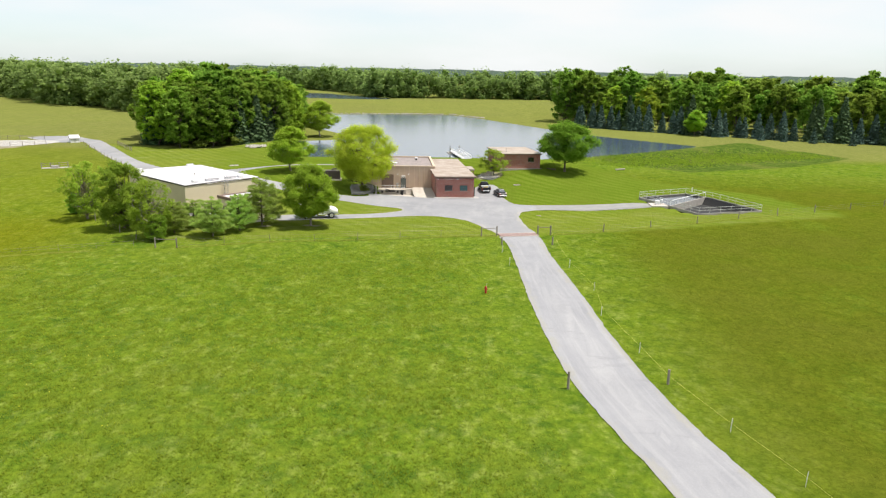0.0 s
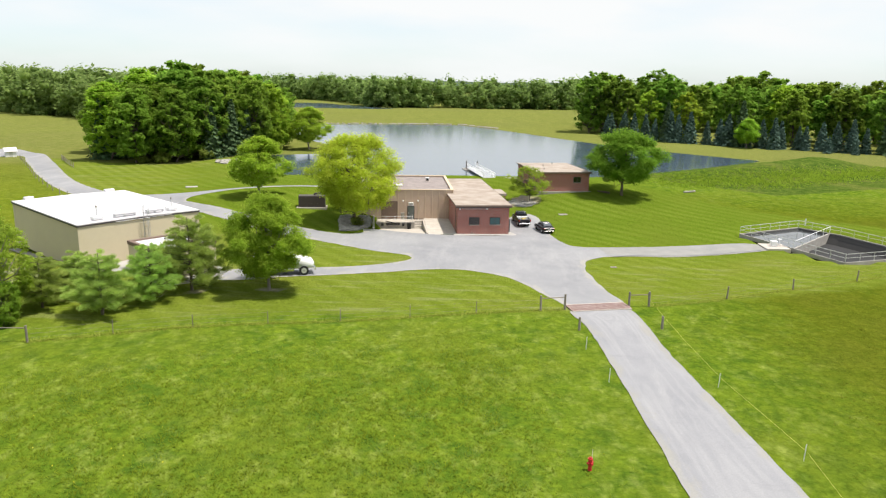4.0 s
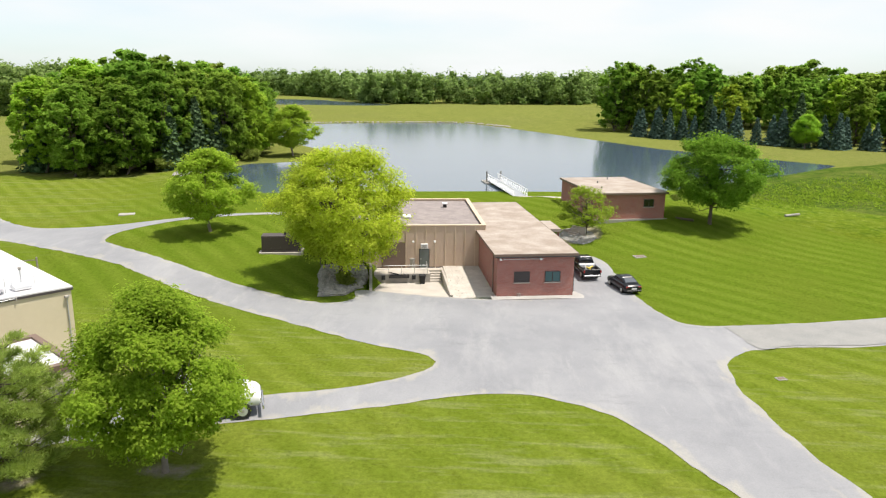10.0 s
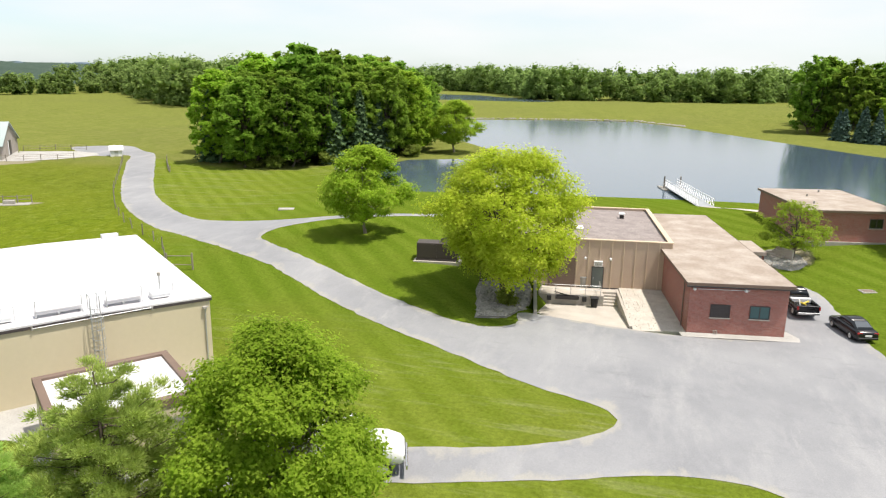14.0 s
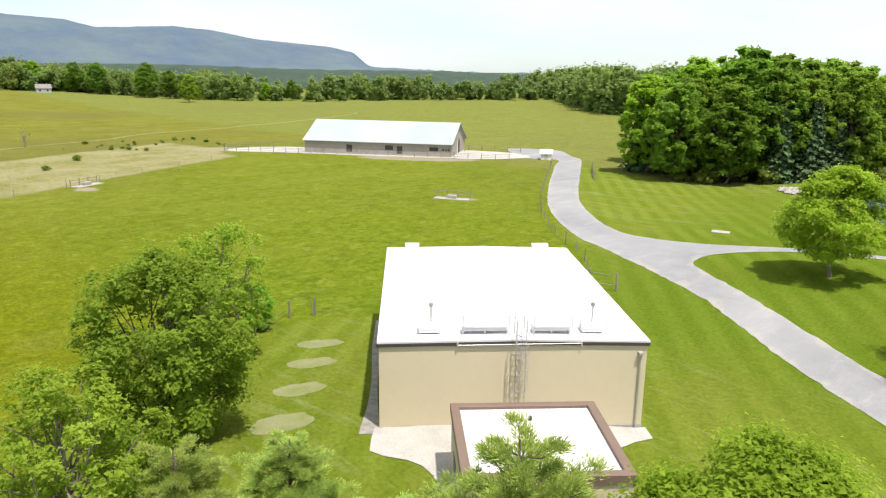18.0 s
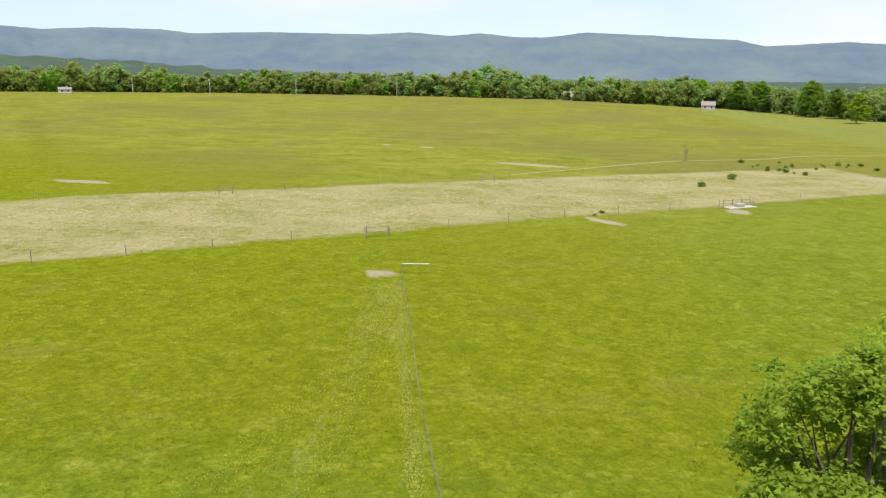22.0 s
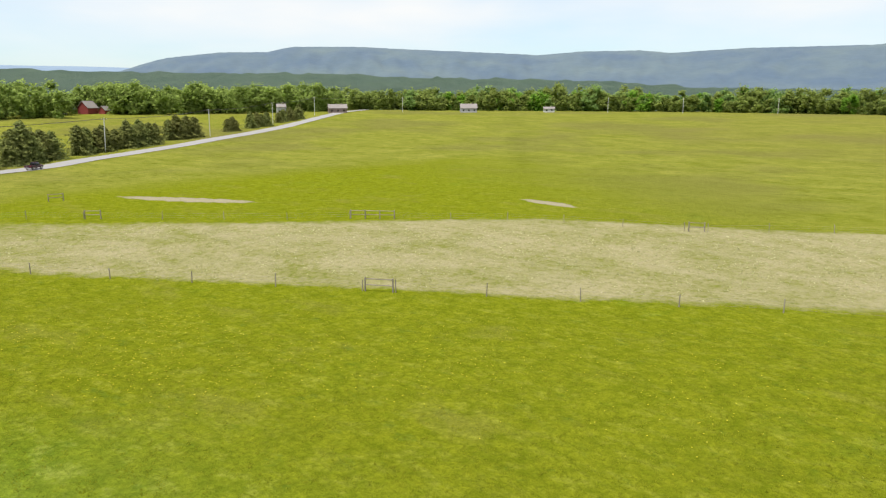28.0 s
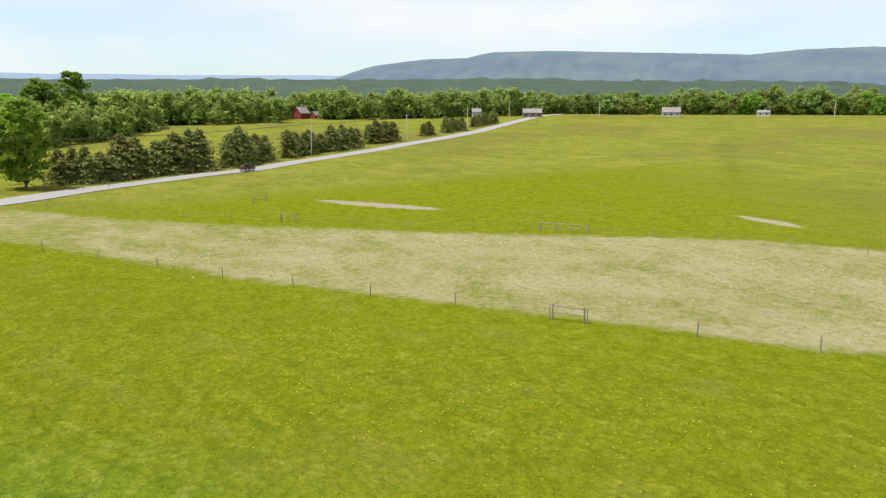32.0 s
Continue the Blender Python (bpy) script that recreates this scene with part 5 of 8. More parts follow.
def warehouse():
    wh = thing("warehouse", -45.26, 112.43, 0.55, 50.1, "cream metal warehouse with a flat white roof and caged ladder", "warehouse")
    W, D, H = 13.9, 20.0, 4.9
    for it in ((0, W, 0, 0.2, -0.4, H - 0.25), (0, W, D - 0.2, D, -0.4, H - 0.25), (0, 0.2, 0.2, D - 0.2, -0.4, H - 0.25), (W - 0.2, W, 0.2, D - 0.2, -0.4, H - 0.25)):
        boxes("wall", [it], CREAM, wh)
    bm = bmesh.new()
    ring = [(-0.1, -0.1, H), (W / 2, -0.1, H + 0.12), (W + 0.1, -0.1, H), (-0.1, D + 0.1, H), (W / 2, D + 0.1, H + 0.12), (W + 0.1, D + 0.1, H)]
    vs = [bm.verts.new(p) for p in ring]
    lo = [bm.verts.new((p[0], p[1], p[2] - 0.1)) for p in ring]
    for f in ((0, 1, 4, 3), (1, 2, 5, 4)):
        bm.faces.new([vs[i] for i in f])
        bm.faces.new([lo[i] for i in f[::-1]])
    for a, b in ((0, 1), (1, 2), (2, 5), (5, 4), (4, 3), (3, 0)):
        bm.faces.new((vs[b], vs[a], lo[a], lo[b]))
    roof = part("roof", bm, WHITEROOF, wh)
    for x0, x1 in ((1.3, 2.4), (11.2, 12.5)):
        boxes("scupper_box", [(x0, x1, D - 0.35, D + 0.15, H - 0.02, H + 0.38)], WHITEROOF, roof, bevel=0.03)
    for y in (-0.1, D + 0.02):
        bm = bmesh.new()
        for xa, za, xb, zb in ((-0.1, H - 0.1, W / 2, H + 0.02), (W / 2, H + 0.02, W + 0.1, H - 0.1)):
            q = [bm.verts.new(p) for p in ((xa, y, za), (xb, y, zb), (xb, y, zb - 0.18), (xa, y, za - 0.18), (xa, y + 0.08, za), (xb, y + 0.08, zb), (xb, y + 0.08, zb - 0.18), (xa, y + 0.08, za - 0.18))]
            for f in ((3, 2, 1, 0), (4, 5, 6, 7), (0, 1, 5, 4), (2, 3, 7, 6), (1, 2, 6, 5), (3, 0, 4, 7)):
                bm.faces.new([q[i] for i in f])
        part("fascia", bm, DARKTRIM, wh)
        bm = bmesh.new()
        q = [bm.verts.new(p) for p in ((0, y + 0.1, H - 0.27), (W, y + 0.1, H - 0.27), (W / 2, y + 0.1, H - 0.1))]
        bm.faces.new(q)
        part("gable", bm, CREAM, wh)
    boxes("fascia", [(-0.14, -0.04, 0, D, H - 0.26, H - 0.1)], DARKTRIM, wh)
    boxes("fascia", [(W + 0.04, W + 0.14, 0, D, H - 0.26, H - 0.1)], DARKTRIM, wh)
    boxes("plinth", [(-0.03, W + 0.03, -0.03, 0.0, -0.4, 0.14)], DULLCON, wh)
    # caged ladder
    lad = rods("ladder", [((7.0, -0.35, 0.9), (7.0, -0.35, H + 1.2), 0.03), ((7.5, -0.35, 0.9), (7.5, -0.35, H + 1.2), 0.03), ((7.0, -0.35, H + 1.2), (7.0, 0.5, H + 1.2), 0.025), ((7.5, -0.35, H + 1.2), (7.5, 0.5, H + 1.2), 0.025),
                          ((7.0, 0.5, H + 1.2), (7.0, 0.5, H + 0.2), 0.025), ((7.5, 0.5, H + 1.2), (7.5, 0.5, H + 0.2), 0.025)], STEEL, wh, "galvanised caged ladder")
    for k in range(15):
        rods("rung", [((7.0, -0.35, 1.0 + 0.3 * k), (7.5, -0.35, 1.0 + 0.3 * k), 0.014)], STEEL, lad, sides=4)
    arc = [(7.25 + 0.36 * math.cos(q), -0.38 - 0.62 * math.sin(q)) for q in (math.pi * k / 8 for k in range(9))]
    for k in range(6):
        z = 2.4 + 0.62 * k
        rods("cage_hoop", [((*arc[i], z), (*arc[i + 1], z), 0.02) for i in range(8)], STEEL, lad, sides=4)
    for i in (1, 3, 4, 5, 7):
        rods("cage_bar", [((*arc[i], 2.4), (*arc[i], H + 0.9), 0.014)], STEEL, lad, sides=4)
    for z in (1.4, 2.8, 4.2):
        rods("bracket", [((7.0, -0.35, z), (7.0, 0.0, z), 0.018), ((7.5, -0.35, z), (7.5, 0.0, z), 0.018)], STEEL, lad, sides=4)
    rods("conduit", [((4.0, -0.12, H - 0.18), (10.4, -0.12, H - 0.10), 0.022)], WHITEPAINT, wh)
    for x in (4.0, 10.4):
        rods("conduit_end", [((x, -0.12, H - 0.28), (x, -0.12, H - 0.02), 0.05)], DULLCON, wh)
    rods("downpipe", [((W - 0.35, -0.1, 0.0), (W - 0.35, -0.1, H - 0.9), 0.045), ((W - 0.35, -0.1, H - 0.9), (W - 0.2, -0.14, H - 0.6), 0.045)], STEEL, wh)
    boxes("wall_lamp", [(W - 0.5, W - 0.25, -0.25, 0.0, H - 0.75, H - 0.6)], DULLCON, wh, bevel=0.02)
    # roof plant along the front edge
    for x, turn in ((2.6, 0), (11.2, 1)):
        fan = thing("roof_fan", 0, 0, 0, 0, "small white roof fan with a steel mast", "roof fan", "roof fans")
        fan.matrix_basis = wh.matrix_basis @ pose(x, 1.3, H + 0.08 + 0.017 * min(x, W - x))
        boxes("housing", [(-0.55, 0.55, -0.45, 0.45, 0.0, 0.34)], WHITEPAINT, fan, bevel=0.03)
        rods("mast", [((0.1, 0.2, 0.3), (0.1, 0.2, 1.35), 0.05)], STEEL, fan)
        rods("cap", [((0.1, 0.2, 1.25), (0.1, 0.2, 1.45), 0.11)], DULLCON, fan, sides=8)
        rods("guard_rail", [((-0.7, -0.55, 0), (-0.7, -0.55, 0.9), 0.02), ((0.7, -0.55, 0), (0.7, -0.55, 0.9), 0.02), ((-0.7, -0.55, 0.85), (0.7, -0.55, 0.85), 0.02), ((-0.7, -0.55, 0.45), (0.7, -0.55, 0.45), 0.018)], STEEL, fan, sides=5)
    for x0, x1 in ((4.3, 6.7), (8.0, 10.0)):
        duct = thing("roof_duct", 0, 0, 0, 0, "low galvanised duct lying on the white roof", "duct", "roof ducts")
        duct.matrix_basis = wh.matrix_basis @ pose(x0, 0.7, H + 0.1 + 0.017 * min(x0, W - x1))
        boxes("casing", [(0, x1 - x0, 0, 0.6, 0.12, 0.36)], WHITEROOF, duct, bevel=0.02)
        for k in range(3):
            boxes("foot", [(k * (x1 - x0 - 0.1) / 2, k * (x1 - x0 - 0.1) / 2 + 0.1, 0.05, 0.55, -0.02, 0.12)], STEEL, duct)
        rods("post", [((0.02, -0.25, -0.02), (0.02, -0.25, 1.05), 0.022), ((x1 - x0, -0.25, -0.02), (x1 - x0, -0.25, 1.05), 0.022), ((0.02, -0.25, 1.0), (x1 - x0, -0.25, 1.0), 0.02), ((0.02, -0.25, 0.5), (x1 - x0, -0.25, 0.5), 0.018)], STEEL, duct, sides=5)
    m = wh.matrix_basis
    strip = [(m @ Vector(p)).to_2d() for p in ((-1.0, -0.6, 0), (-0.02, -0.6, 0), (-0.02, D, 0), (-1.0, D, 0))]
    sheet("gravel_strip", strip, STONES, 0.06, "grey gravel strip along the warehouse wall", "gravel", step=0.8, ragged=0.05, bend=0)
    pad = [(m @ Vector(p)).to_2d() for p in ((-0.3, -0.03, 0), (-0.4, -2.2, 0), (1.4, -3.4, 0), (2.6, -4.6, 0), (2.9, -8.0, 0), (3.5, -11.2, 0), (9, -12.4, 0), (11.4, -9.6, 0), (10.9, -4.2, 0), (12.2, -2.2, 0), (W + 0.3, -1.2, 0), (W + 0.2, -0.03, 0))]
    sheet("gravel_pad", pad, WHITEGRAVEL, 0.09, "white gravel apron between the warehouse and its annex", "pavement", step=0.9, ragged=0.08, bend=0.8)


def annex():
    an = thing("annex", -40.0, 112.6, 0.45, 50.8, "cream annex with a white roof inside a brown parapet", "building")
    w, d, h = 6.6, 6.2, 3.45
    for it in ((0, w, -0.2, 0, -0.4, h - 0.4), (0, w, -d, -d + 0.2, -0.4, h - 0.4), (0, 0.2, -d + 0.2, -0.2, -0.4, h - 0.4), (w - 0.2, w, -d + 0.2, -0.2, -0.4, h - 0.4)):
        boxes("wall", [it], CREAM, an)
    for it in ((-0.08, w + 0.08, -0.32, 0.08, h - 0.4, h), (-0.08, w + 0.08, -d - 0.08, -d + 0.32, h - 0.4, h), (-0.08, 0.32, -d + 0.32, -0.32, h - 0.4, h), (w - 0.32, w + 0.08, -d + 0.32, -0.32, h - 0.4, h)):
        boxes("parapet", [it], BROWNTRIM, an, bevel=0.02)
    boxes("roof", [(0.2, w - 0.2, -d + 0.2, -0.2, h - 0.45, h - 0.16)], WHITEROOF, an)
    rods("roof_vent", [((3.4, -1.4, h - 0.16), (3.4, -1.4, h + 0.02), 0.09)], DARKTRIM, an, sides=8)
    door = boxes("roller_door", [(5.0, 6.3, -d - 0.03, -d - 0.005, 0.0, 2.4)], DULLCON, an, "grey roller door")
    for k in range(9):
        boxes("slat", [(5.02, 6.28, -d - 0.045, -d - 0.03, 0.05 + k * 0.26, 0.27 + k * 0.26)], DULLCON, door)
    boxes("door", [(-0.03, -0.005, -4.6, -3.6, 0.0, 2.1)], WHITEPAINT, an, "white side door")
    boxes("window", [(-0.03, -0.005, -2.6, -1.5, 1.0, 1.9)], DARKGLASS, an)


warehouse()
annex()


# ---- brick office, tan hall and loading dock ----
def brick_office():
    off = thing("brick_building", -5.75, 143.7, -1.25, 9.0, "low red brick building with a flat tan roof", "building")
    w, d, h = 7.7, 28.3, 4.3
    for it in ((0, w, 0, 0.25, -0.3, h), (0, 0.25, 0.25, d, -0.3, h), (w - 0.25, w, 0.25, d, -0.3, h), (0.25, w - 0.25, d - 0.25, d, -0.3, h)):
        boxes("wall", [it], BRICK, off)
    boxes("roof", [(-0.35, w + 0.35, -0.35, d + 0.3, h, h + 0.24)], TANROOF, off)
    boxes("fascia", [(-0.37, w + 0.37, -0.37, -0.352, h + 0.02, h + 0.26), (-0.37, -0.352, -0.352, d + 0.3, h + 0.02, h + 0.26), (w + 0.352, w + 0.37, -0.352, d + 0.3, h + 0.02, h + 0.26)], BROWNTRIM, off)
    boxes("soffit", [(-0.34, w + 0.34, -0.34, -0.01, h - 0.12, h - 0.004)], DARKTRIM, off)
    boxes("entry_canopy", [(w + 0.354, w + 1.9, 11.6, 16.4, h - 0.25, h + 0.1)], TANROOF, off)
    for y in (11.9, 16.1):
        boxes("canopy_post", [(w + 1.6, w + 1.75, y - 0.07, y + 0.07, 0.0, h - 0.25)], BRICK, off)
    window(off, 1.75, 3.2, 1.65, 2.65, 0, DARKTRIM, 0, "dark louvred window")
    for k in range(7):
        boxes("louvre", [(1.78, 3.17, -0.055, -0.031, 1.7 + 0.135 * k, 1.77 + 0.135 * k)], DARKTRIM, off)
    glass = material("green_tinted_glass", (0.05, 0.11, 0.115), 0.08, speck=0.0, relief=0.0)
    window(off, 4.85, 6.3, 1.65, 2.65, 0, glass, 1, "green-tinted sliding window")
    rods("conduit", [((0.6, -0.09, h - 0.32), (4.6, -0.09, h - 0.32), 0.03)], WHITEPAINT, off)
    for x in (0.3, 4.3):
        boxes("flood_lamp", [(x - 0.1, x + 0.1, -0.3, -0.02, h - 0.42, h - 0.22)], WHITEPAINT, off, bevel=0.03)
    rods("downpipe", [((-0.09, 1.7, 0), (-0.09, 1.7, h - 0.1), 0.05)], BROWNTRIM, off)
    boxes("flue", [(w + 0.05, w + 0.35, 0.9, 1.2, 0.0, 2.2)], BLACKPAINT, off)
    for x in (2.1, 2.3):
        rods("standpipe", [((x, -0.3, -0.1), (x, -0.3, 0.55), 0.05), ((x, -0.3, 0.5), (x, -0.02, 0.5), 0.04)], DULLCON, off)
    m = off.matrix_basis
    apron = [(m @ Vector(p)).to_2d() for p in ((-0.6, -1.3, 0), (8.6, -1.2, 0), (8.9, -0.4, 0), (8.3, 1.4, 0), (w, 1.6, 0), (w, -0.02, 0), (-0.6, -0.02, 0))]
    sheet("gravel_apron", apron, WHITEGRAVEL, 0.12, "pale stone gravel apron before the brick wall", "pavement", step=0.7, ragged=0.04, bend=0)


def tan_hall():
    tan = thing("tan_building", -6.75, 154.5, -1.0, 6.9, "tan panelled building with a gravel roof and pale trim", "building")
    w, d, h = 15.5, 17.4, 4.8
    for it in ((-w, 0, 0, 0.25, -0.2, h), (-w, -w + 0.25, 0.25, d, -0.6, h), (-0.25, 0, 0.25, d, -0.6, h), (-w + 0.25, -0.25, d - 0.25, d, -0.6, h)):
        boxes("wall", [it], TANWALL, tan)
    boxes("roof", [(-w + 0.25, -0.25, 0.25, d - 0.25, h - 0.4, h - 0.18)], ROOFGRAVEL, tan)
    for it in ((-w - 0.06, 0.06, -0.08, 0.3, h, h + 0.12), (-w - 0.06, 0.06, d - 0.3, d + 0.06, h, h + 0.12), (-w - 0.06, -w + 0.3, 0.3, d - 0.3, h, h + 0.12), (-0.42, 0.06, 0.3, d - 0.3, h, h + 0.12)):
        boxes("parapet_cap", [it], TANTRIM, tan, bevel=0.02)
    for k in range(14):
        x = -0.08 - k * 1.1
        boxes("batten", [(x - 0.045, x + 0.045, -0.05, -0.002, 0.0, h - 0.002)], TANTRIM, tan)
    boxes("base_rail", [(-w, 0, -0.03, -0.002, -0.2, 0.12)], DARKTRIM, tan)
    door = boxes("door", [(-7.35, -6.35, -0.07, -0.052, 0.0, 2.15)], material("grey_green_door", (0.13, 0.15, 0.14), 0.6, speck=0.05, relief=0), tan, "grey-green steel door")
    boxes("door_frame", [(-7.43, -7.35, -0.08, -0.052, 0.0, 2.23), (-6.35, -6.27, -0.08, -0.052, 0.0, 2.23), (-7.35, -6.35, -0.08, -0.052, 2.15, 2.23)], DARKTRIM, door)
    boxes("handle", [(-7.25, -7.2, -0.12, -0.07, 0.95, 1.15)], STEEL, door)
    ac = boxes("air_conditioner", [(-7.25, -6.45, -0.35, -0.052, 2.3, 2.82)], WHITEPAINT, tan, "white window air conditioner", bevel=0.02)
    boxes("grille", [(-7.17, -6.53, -0.36, -0.352, 2.36 + 0.07 * k, 2.40 + 0.07 * k) for k in range(6)], DULLCON, ac)
    for x in (-8.1, -5.7):
        boxes("flood_lamp", [(x - 0.1, x + 0.1, -0.32, -0.052, 2.95, 3.15)], WHITEPAINT, tan, bevel=0.03)
    rd = boxes("roller_door", [(-11.6, -9.0, -0.08, -0.052, 0.0, 3.0)], BROWNTRIM, tan, "dark brown roller door")
    for k in range(10):
        boxes("slat", [(-11.58, -9.02, -0.095, -0.081, 0.03 + 0.3 * k, 0.29 + 0.3 * k)], BROWNTRIM, rd)
    sky_light = boxes("skylight", [(-9.2, -8.1, 5.2, 6.3, h - 0.18, h + 0.12)], WHITEPAINT, tan, "white domed skylight", bevel=0.12)
    vent = boxes("roof_vent", [(-3.8, -3.35, 12.2, 12.65, h - 0.18, h + 0.25)], BLACKPAINT, tan)
    boxes("vent_cap", [(-3.9, -3.25, 12.1, 12.75, h + 0.25, h + 0.42)], WHITEPAINT, vent, bevel=0.03)


brick_office()
tan_hall()
DOCK = pose(-13.1, 154.6, 0, 0, 0, 8.0)


def loading_dock():
    dk = thing("loading_dock", 0, 0, 0, 0, "concrete loading dock with pipe railing and steps", "loading dock")
    dk.matrix_basis = DOCK
    boxes("platform", [(-6.2, -0.1, -3.4, 0.55, -2.5, -1.02)], DULLCON, dk, bevel=0.02)
    boxes("platform_top", [(-6.2, -0.1, -3.4, 0.55, -1.018, -0.97)], CONCRETE, dk)
    for k in range(5):
        boxes("step", [(-0.1, 1.25, -3.6 + 0.34 * k, -3.25 + 0.34 * k, -2.5, -2.0 + 0.2 * k)], CONCRETE, dk, bevel=0.015)
    boxes("landing", [(-0.1, 1.25, -1.9, 0.55, -2.5, -1.0)], CONCRETE, dk)
    posts = [-6.0, -4.6, -3.2, -1.8, -0.4]
    rail = rods("railing", [((-6.0, -3.3, -0.05), (-0.4, -3.3, -0.05), 0.03), ((-6.0, -3.3, -0.45), (-0.4, -3.3, -0.45), 0.025), ((-0.4, -3.3, -0.05), (-0.4, -1.6, -0.05), 0.03)], STEEL, dk, "pale pipe railing")
    for x in posts:
        rods("post", [((x, -3.3, -0.98), (x, -3.3, -0.05), 0.028)], STEEL, rail)
    rods("post", [((-0.4, -1.6, -0.98), (-0.4, -1.6, -0.05), 0.028)], STEEL, rail)
    lev = boxes("dock_leveller", [(-4.6, -2.4, -3.75, -3.42, -1.35, -1.02)], BLACKPAINT, dk, "black dock leveller with rubber bumpers")
    for x in (-5.2, -1.9):
        boxes("bumper", [(x - 0.2, x + 0.2, -3.62, -3.42, -1.55, -1.1)], RUBBER, lev)
    rods("lifting_arm", [((-4.7, -3.2, -0.8), (-2.6, -3.7, -1.15), 0.06)], BLACKPAINT, lev)
    boxes("side_wall", [(1.25, 1.5, -11.4, 0.5, -2.6, -0.95)], CONCRETE, dk, "low concrete wall beside the ramp")
    bm = bmesh.new()
    q = [bm.verts.new(p) for p in ((1.52, -12.0, -1.12), (7.1, -11.4, -1.12), (7.0, 0.9, -0.78), (1.52, 0.3, -0.78), (1.52, -12.0, -2.0), (7.1, -11.4, -2.0), (7.0, 0.9, -2.0), (1.52, 0.3, -2.0))]
    for f in ((0, 1, 2, 3), (7, 6, 5, 4), (0, 4, 5, 1), (1, 5, 6, 2), (2, 6, 7, 3), (3, 7, 4, 0)):
        bm.faces.new([q[i] for i in f])
    part("ramp", bm, PALESTONE, dk, "pale crushed stone ramp")
    rr = np.random.default_rng(44)
    bm = bmesh.new()
    for _ in range(420):
        u, v = rr.random(), rr.random()
        sz = 0.045 * rr.uniform(0.5, 1.7)
        px, py, pz = 1.55 + 5.5 * u, -11.9 + 12.0 * v, -1.11 + 0.34 * v
        tip = [bm.verts.new((px + sz * a + rr.normal(0, sz * 0.2), py + sz * b + rr.normal(0, sz * 0.2), pz + c * sz)) for a, b, c in ((1, 0, 0), (0, 1, 0), (-1, 0, 0), (0, -1, 0), (0.1, 0, 0.9))]
        for f in ((0, 1, 4), (1, 2, 4), (2, 3, 4), (3, 0, 4)):
            bm.faces.new([tip[q] for q in f])
    tagged(part("crushed_stone", bm, PALESTONE, dk), "pale crushed stone lying on the ramp", kind="stuff")
    bm = bmesh.new()
    q = [bm.verts.new(p) for p in ((-6.4, -12.2, -1.15), (1.25, -12.0, -1.13), (1.25, -3.4, -1.98), (-6.4, -3.4, -1.98), (-6.4, -12.2, -2.8), (1.25, -12.0, -2.8), (1.25, -3.4, -2.8), (-6.4, -3.4, -2.8))]
    for f in ((0, 1, 2, 3), (7, 6, 5, 4), (0, 4, 5, 1), (1, 5, 6, 2), (2, 6, 7, 3), (3, 7, 4, 0)):
        bm.faces.new([q[i] for i in f])
    part("dock_floor", bm, CONCRETE, dk, "stained concrete dock floor")
    boxes("retaining_wall", [(-6.7, -6.4, -10.6, 0.5, -2.8, -0.35)], DULLCON, dk, "weathered retaining wall")
    can = thing("rubbish_bin", 0, 0, 0, 0, "black plastic wheeled bin against the dock wall", "bin")
    can.matrix_basis = DOCK @ pose(-1.0, -3.95, -1.96)
    bm = bmesh.new()
    rod(bm, (0, 0, 0), (0, 0, 0.95), 0.29, 10, 0.36)
    part("body", bm, RUBBER, can)
    boxes("lid", [(-0.38, 0.38, -0.4, 0.38, 0.95, 1.02)], RUBBER, can, bevel=0.02)
    drum = thing("trash_can", 0, 0, 0, 0, "grey metal trash can on the loading dock", "bin")
    drum.matrix_basis = DOCK @ pose(-1.9, -0.6, -0.97)
    bm = bmesh.new()
    rod(bm, (0, 0, 0), (0, 0, 1.0), 0.34, 12, 0.38)
    part("body", bm, DULLCON, drum)
    rods("lid", [((0, 0, 1.0), (0, 0, 1.08), 0.4)], STEEL, drum, sides=12)


loading_dock()


def rocks(name, outline, count, size, mat, label, lift, seed):
    rng = np.random.default_rng(seed)
    poly = np.array(outline)
    bm = bmesh.new()
    placed = 0
    while placed < count:
        p = rng.uniform(poly.min(0), poly.max(0))
        if side_of(poly, *p) > 0:
            continue
        s = size * rng.uniform(0.5, 1.4)
        z = lift(p[0], p[1])
        vs = [bm.verts.new((p[0] + s * a + rng.normal(0, s * 0.2), p[1] + s * b + rng.normal(0, s * 0.2), z + s * 0.6 * c + rng.normal(0, s * 0.15))) for a, b, c in ((1, 0, 0), (0, 1, 0), (-1, 0, 0), (0, -1, 0), (0, 0, 1), (0, 0, -0.8))]
        for f in ((0, 1, 4), (1, 2, 4), (2, 3, 4), (3, 0, 4), (1, 0, 5), (2, 1, 5), (3, 2, 5), (0, 3, 5)):
            bm.faces.new([vs[i] for i in f])
        placed += 1
    ob = part(name, bm, mat)
    return tagged(ob, label, "stones", kind="stuff")


BED = [(-22.6, 139.8), (-24.2, 149.5), (-20.0, 151.5), (-18.9, 145.5), (-20.2, 141.0)]
sheet("planting_bed", BED, STONES, 0.10, "stone-covered planting bed under the locust tree", "planting bed", step=0.8, ragged=0.1, bend=1.0)
rocks("bed_stones", BED, 1400, 0.16, STONES, "grey river stones covering the planting bed", lambda x, y: gz(x, y) + 0.16, 5)
rocks("shore_stones", [(-80, 376), (-60, 386), (-34, 393), (-10, 395), (8, 372), (6, 369), (-10, 391.5), (-34, 390), (-58, 383), (-78, 373)], 260, 0.5, STONES, "pale stones along the far shore", lambda x, y: LAKE_Z + 0.25, 6)
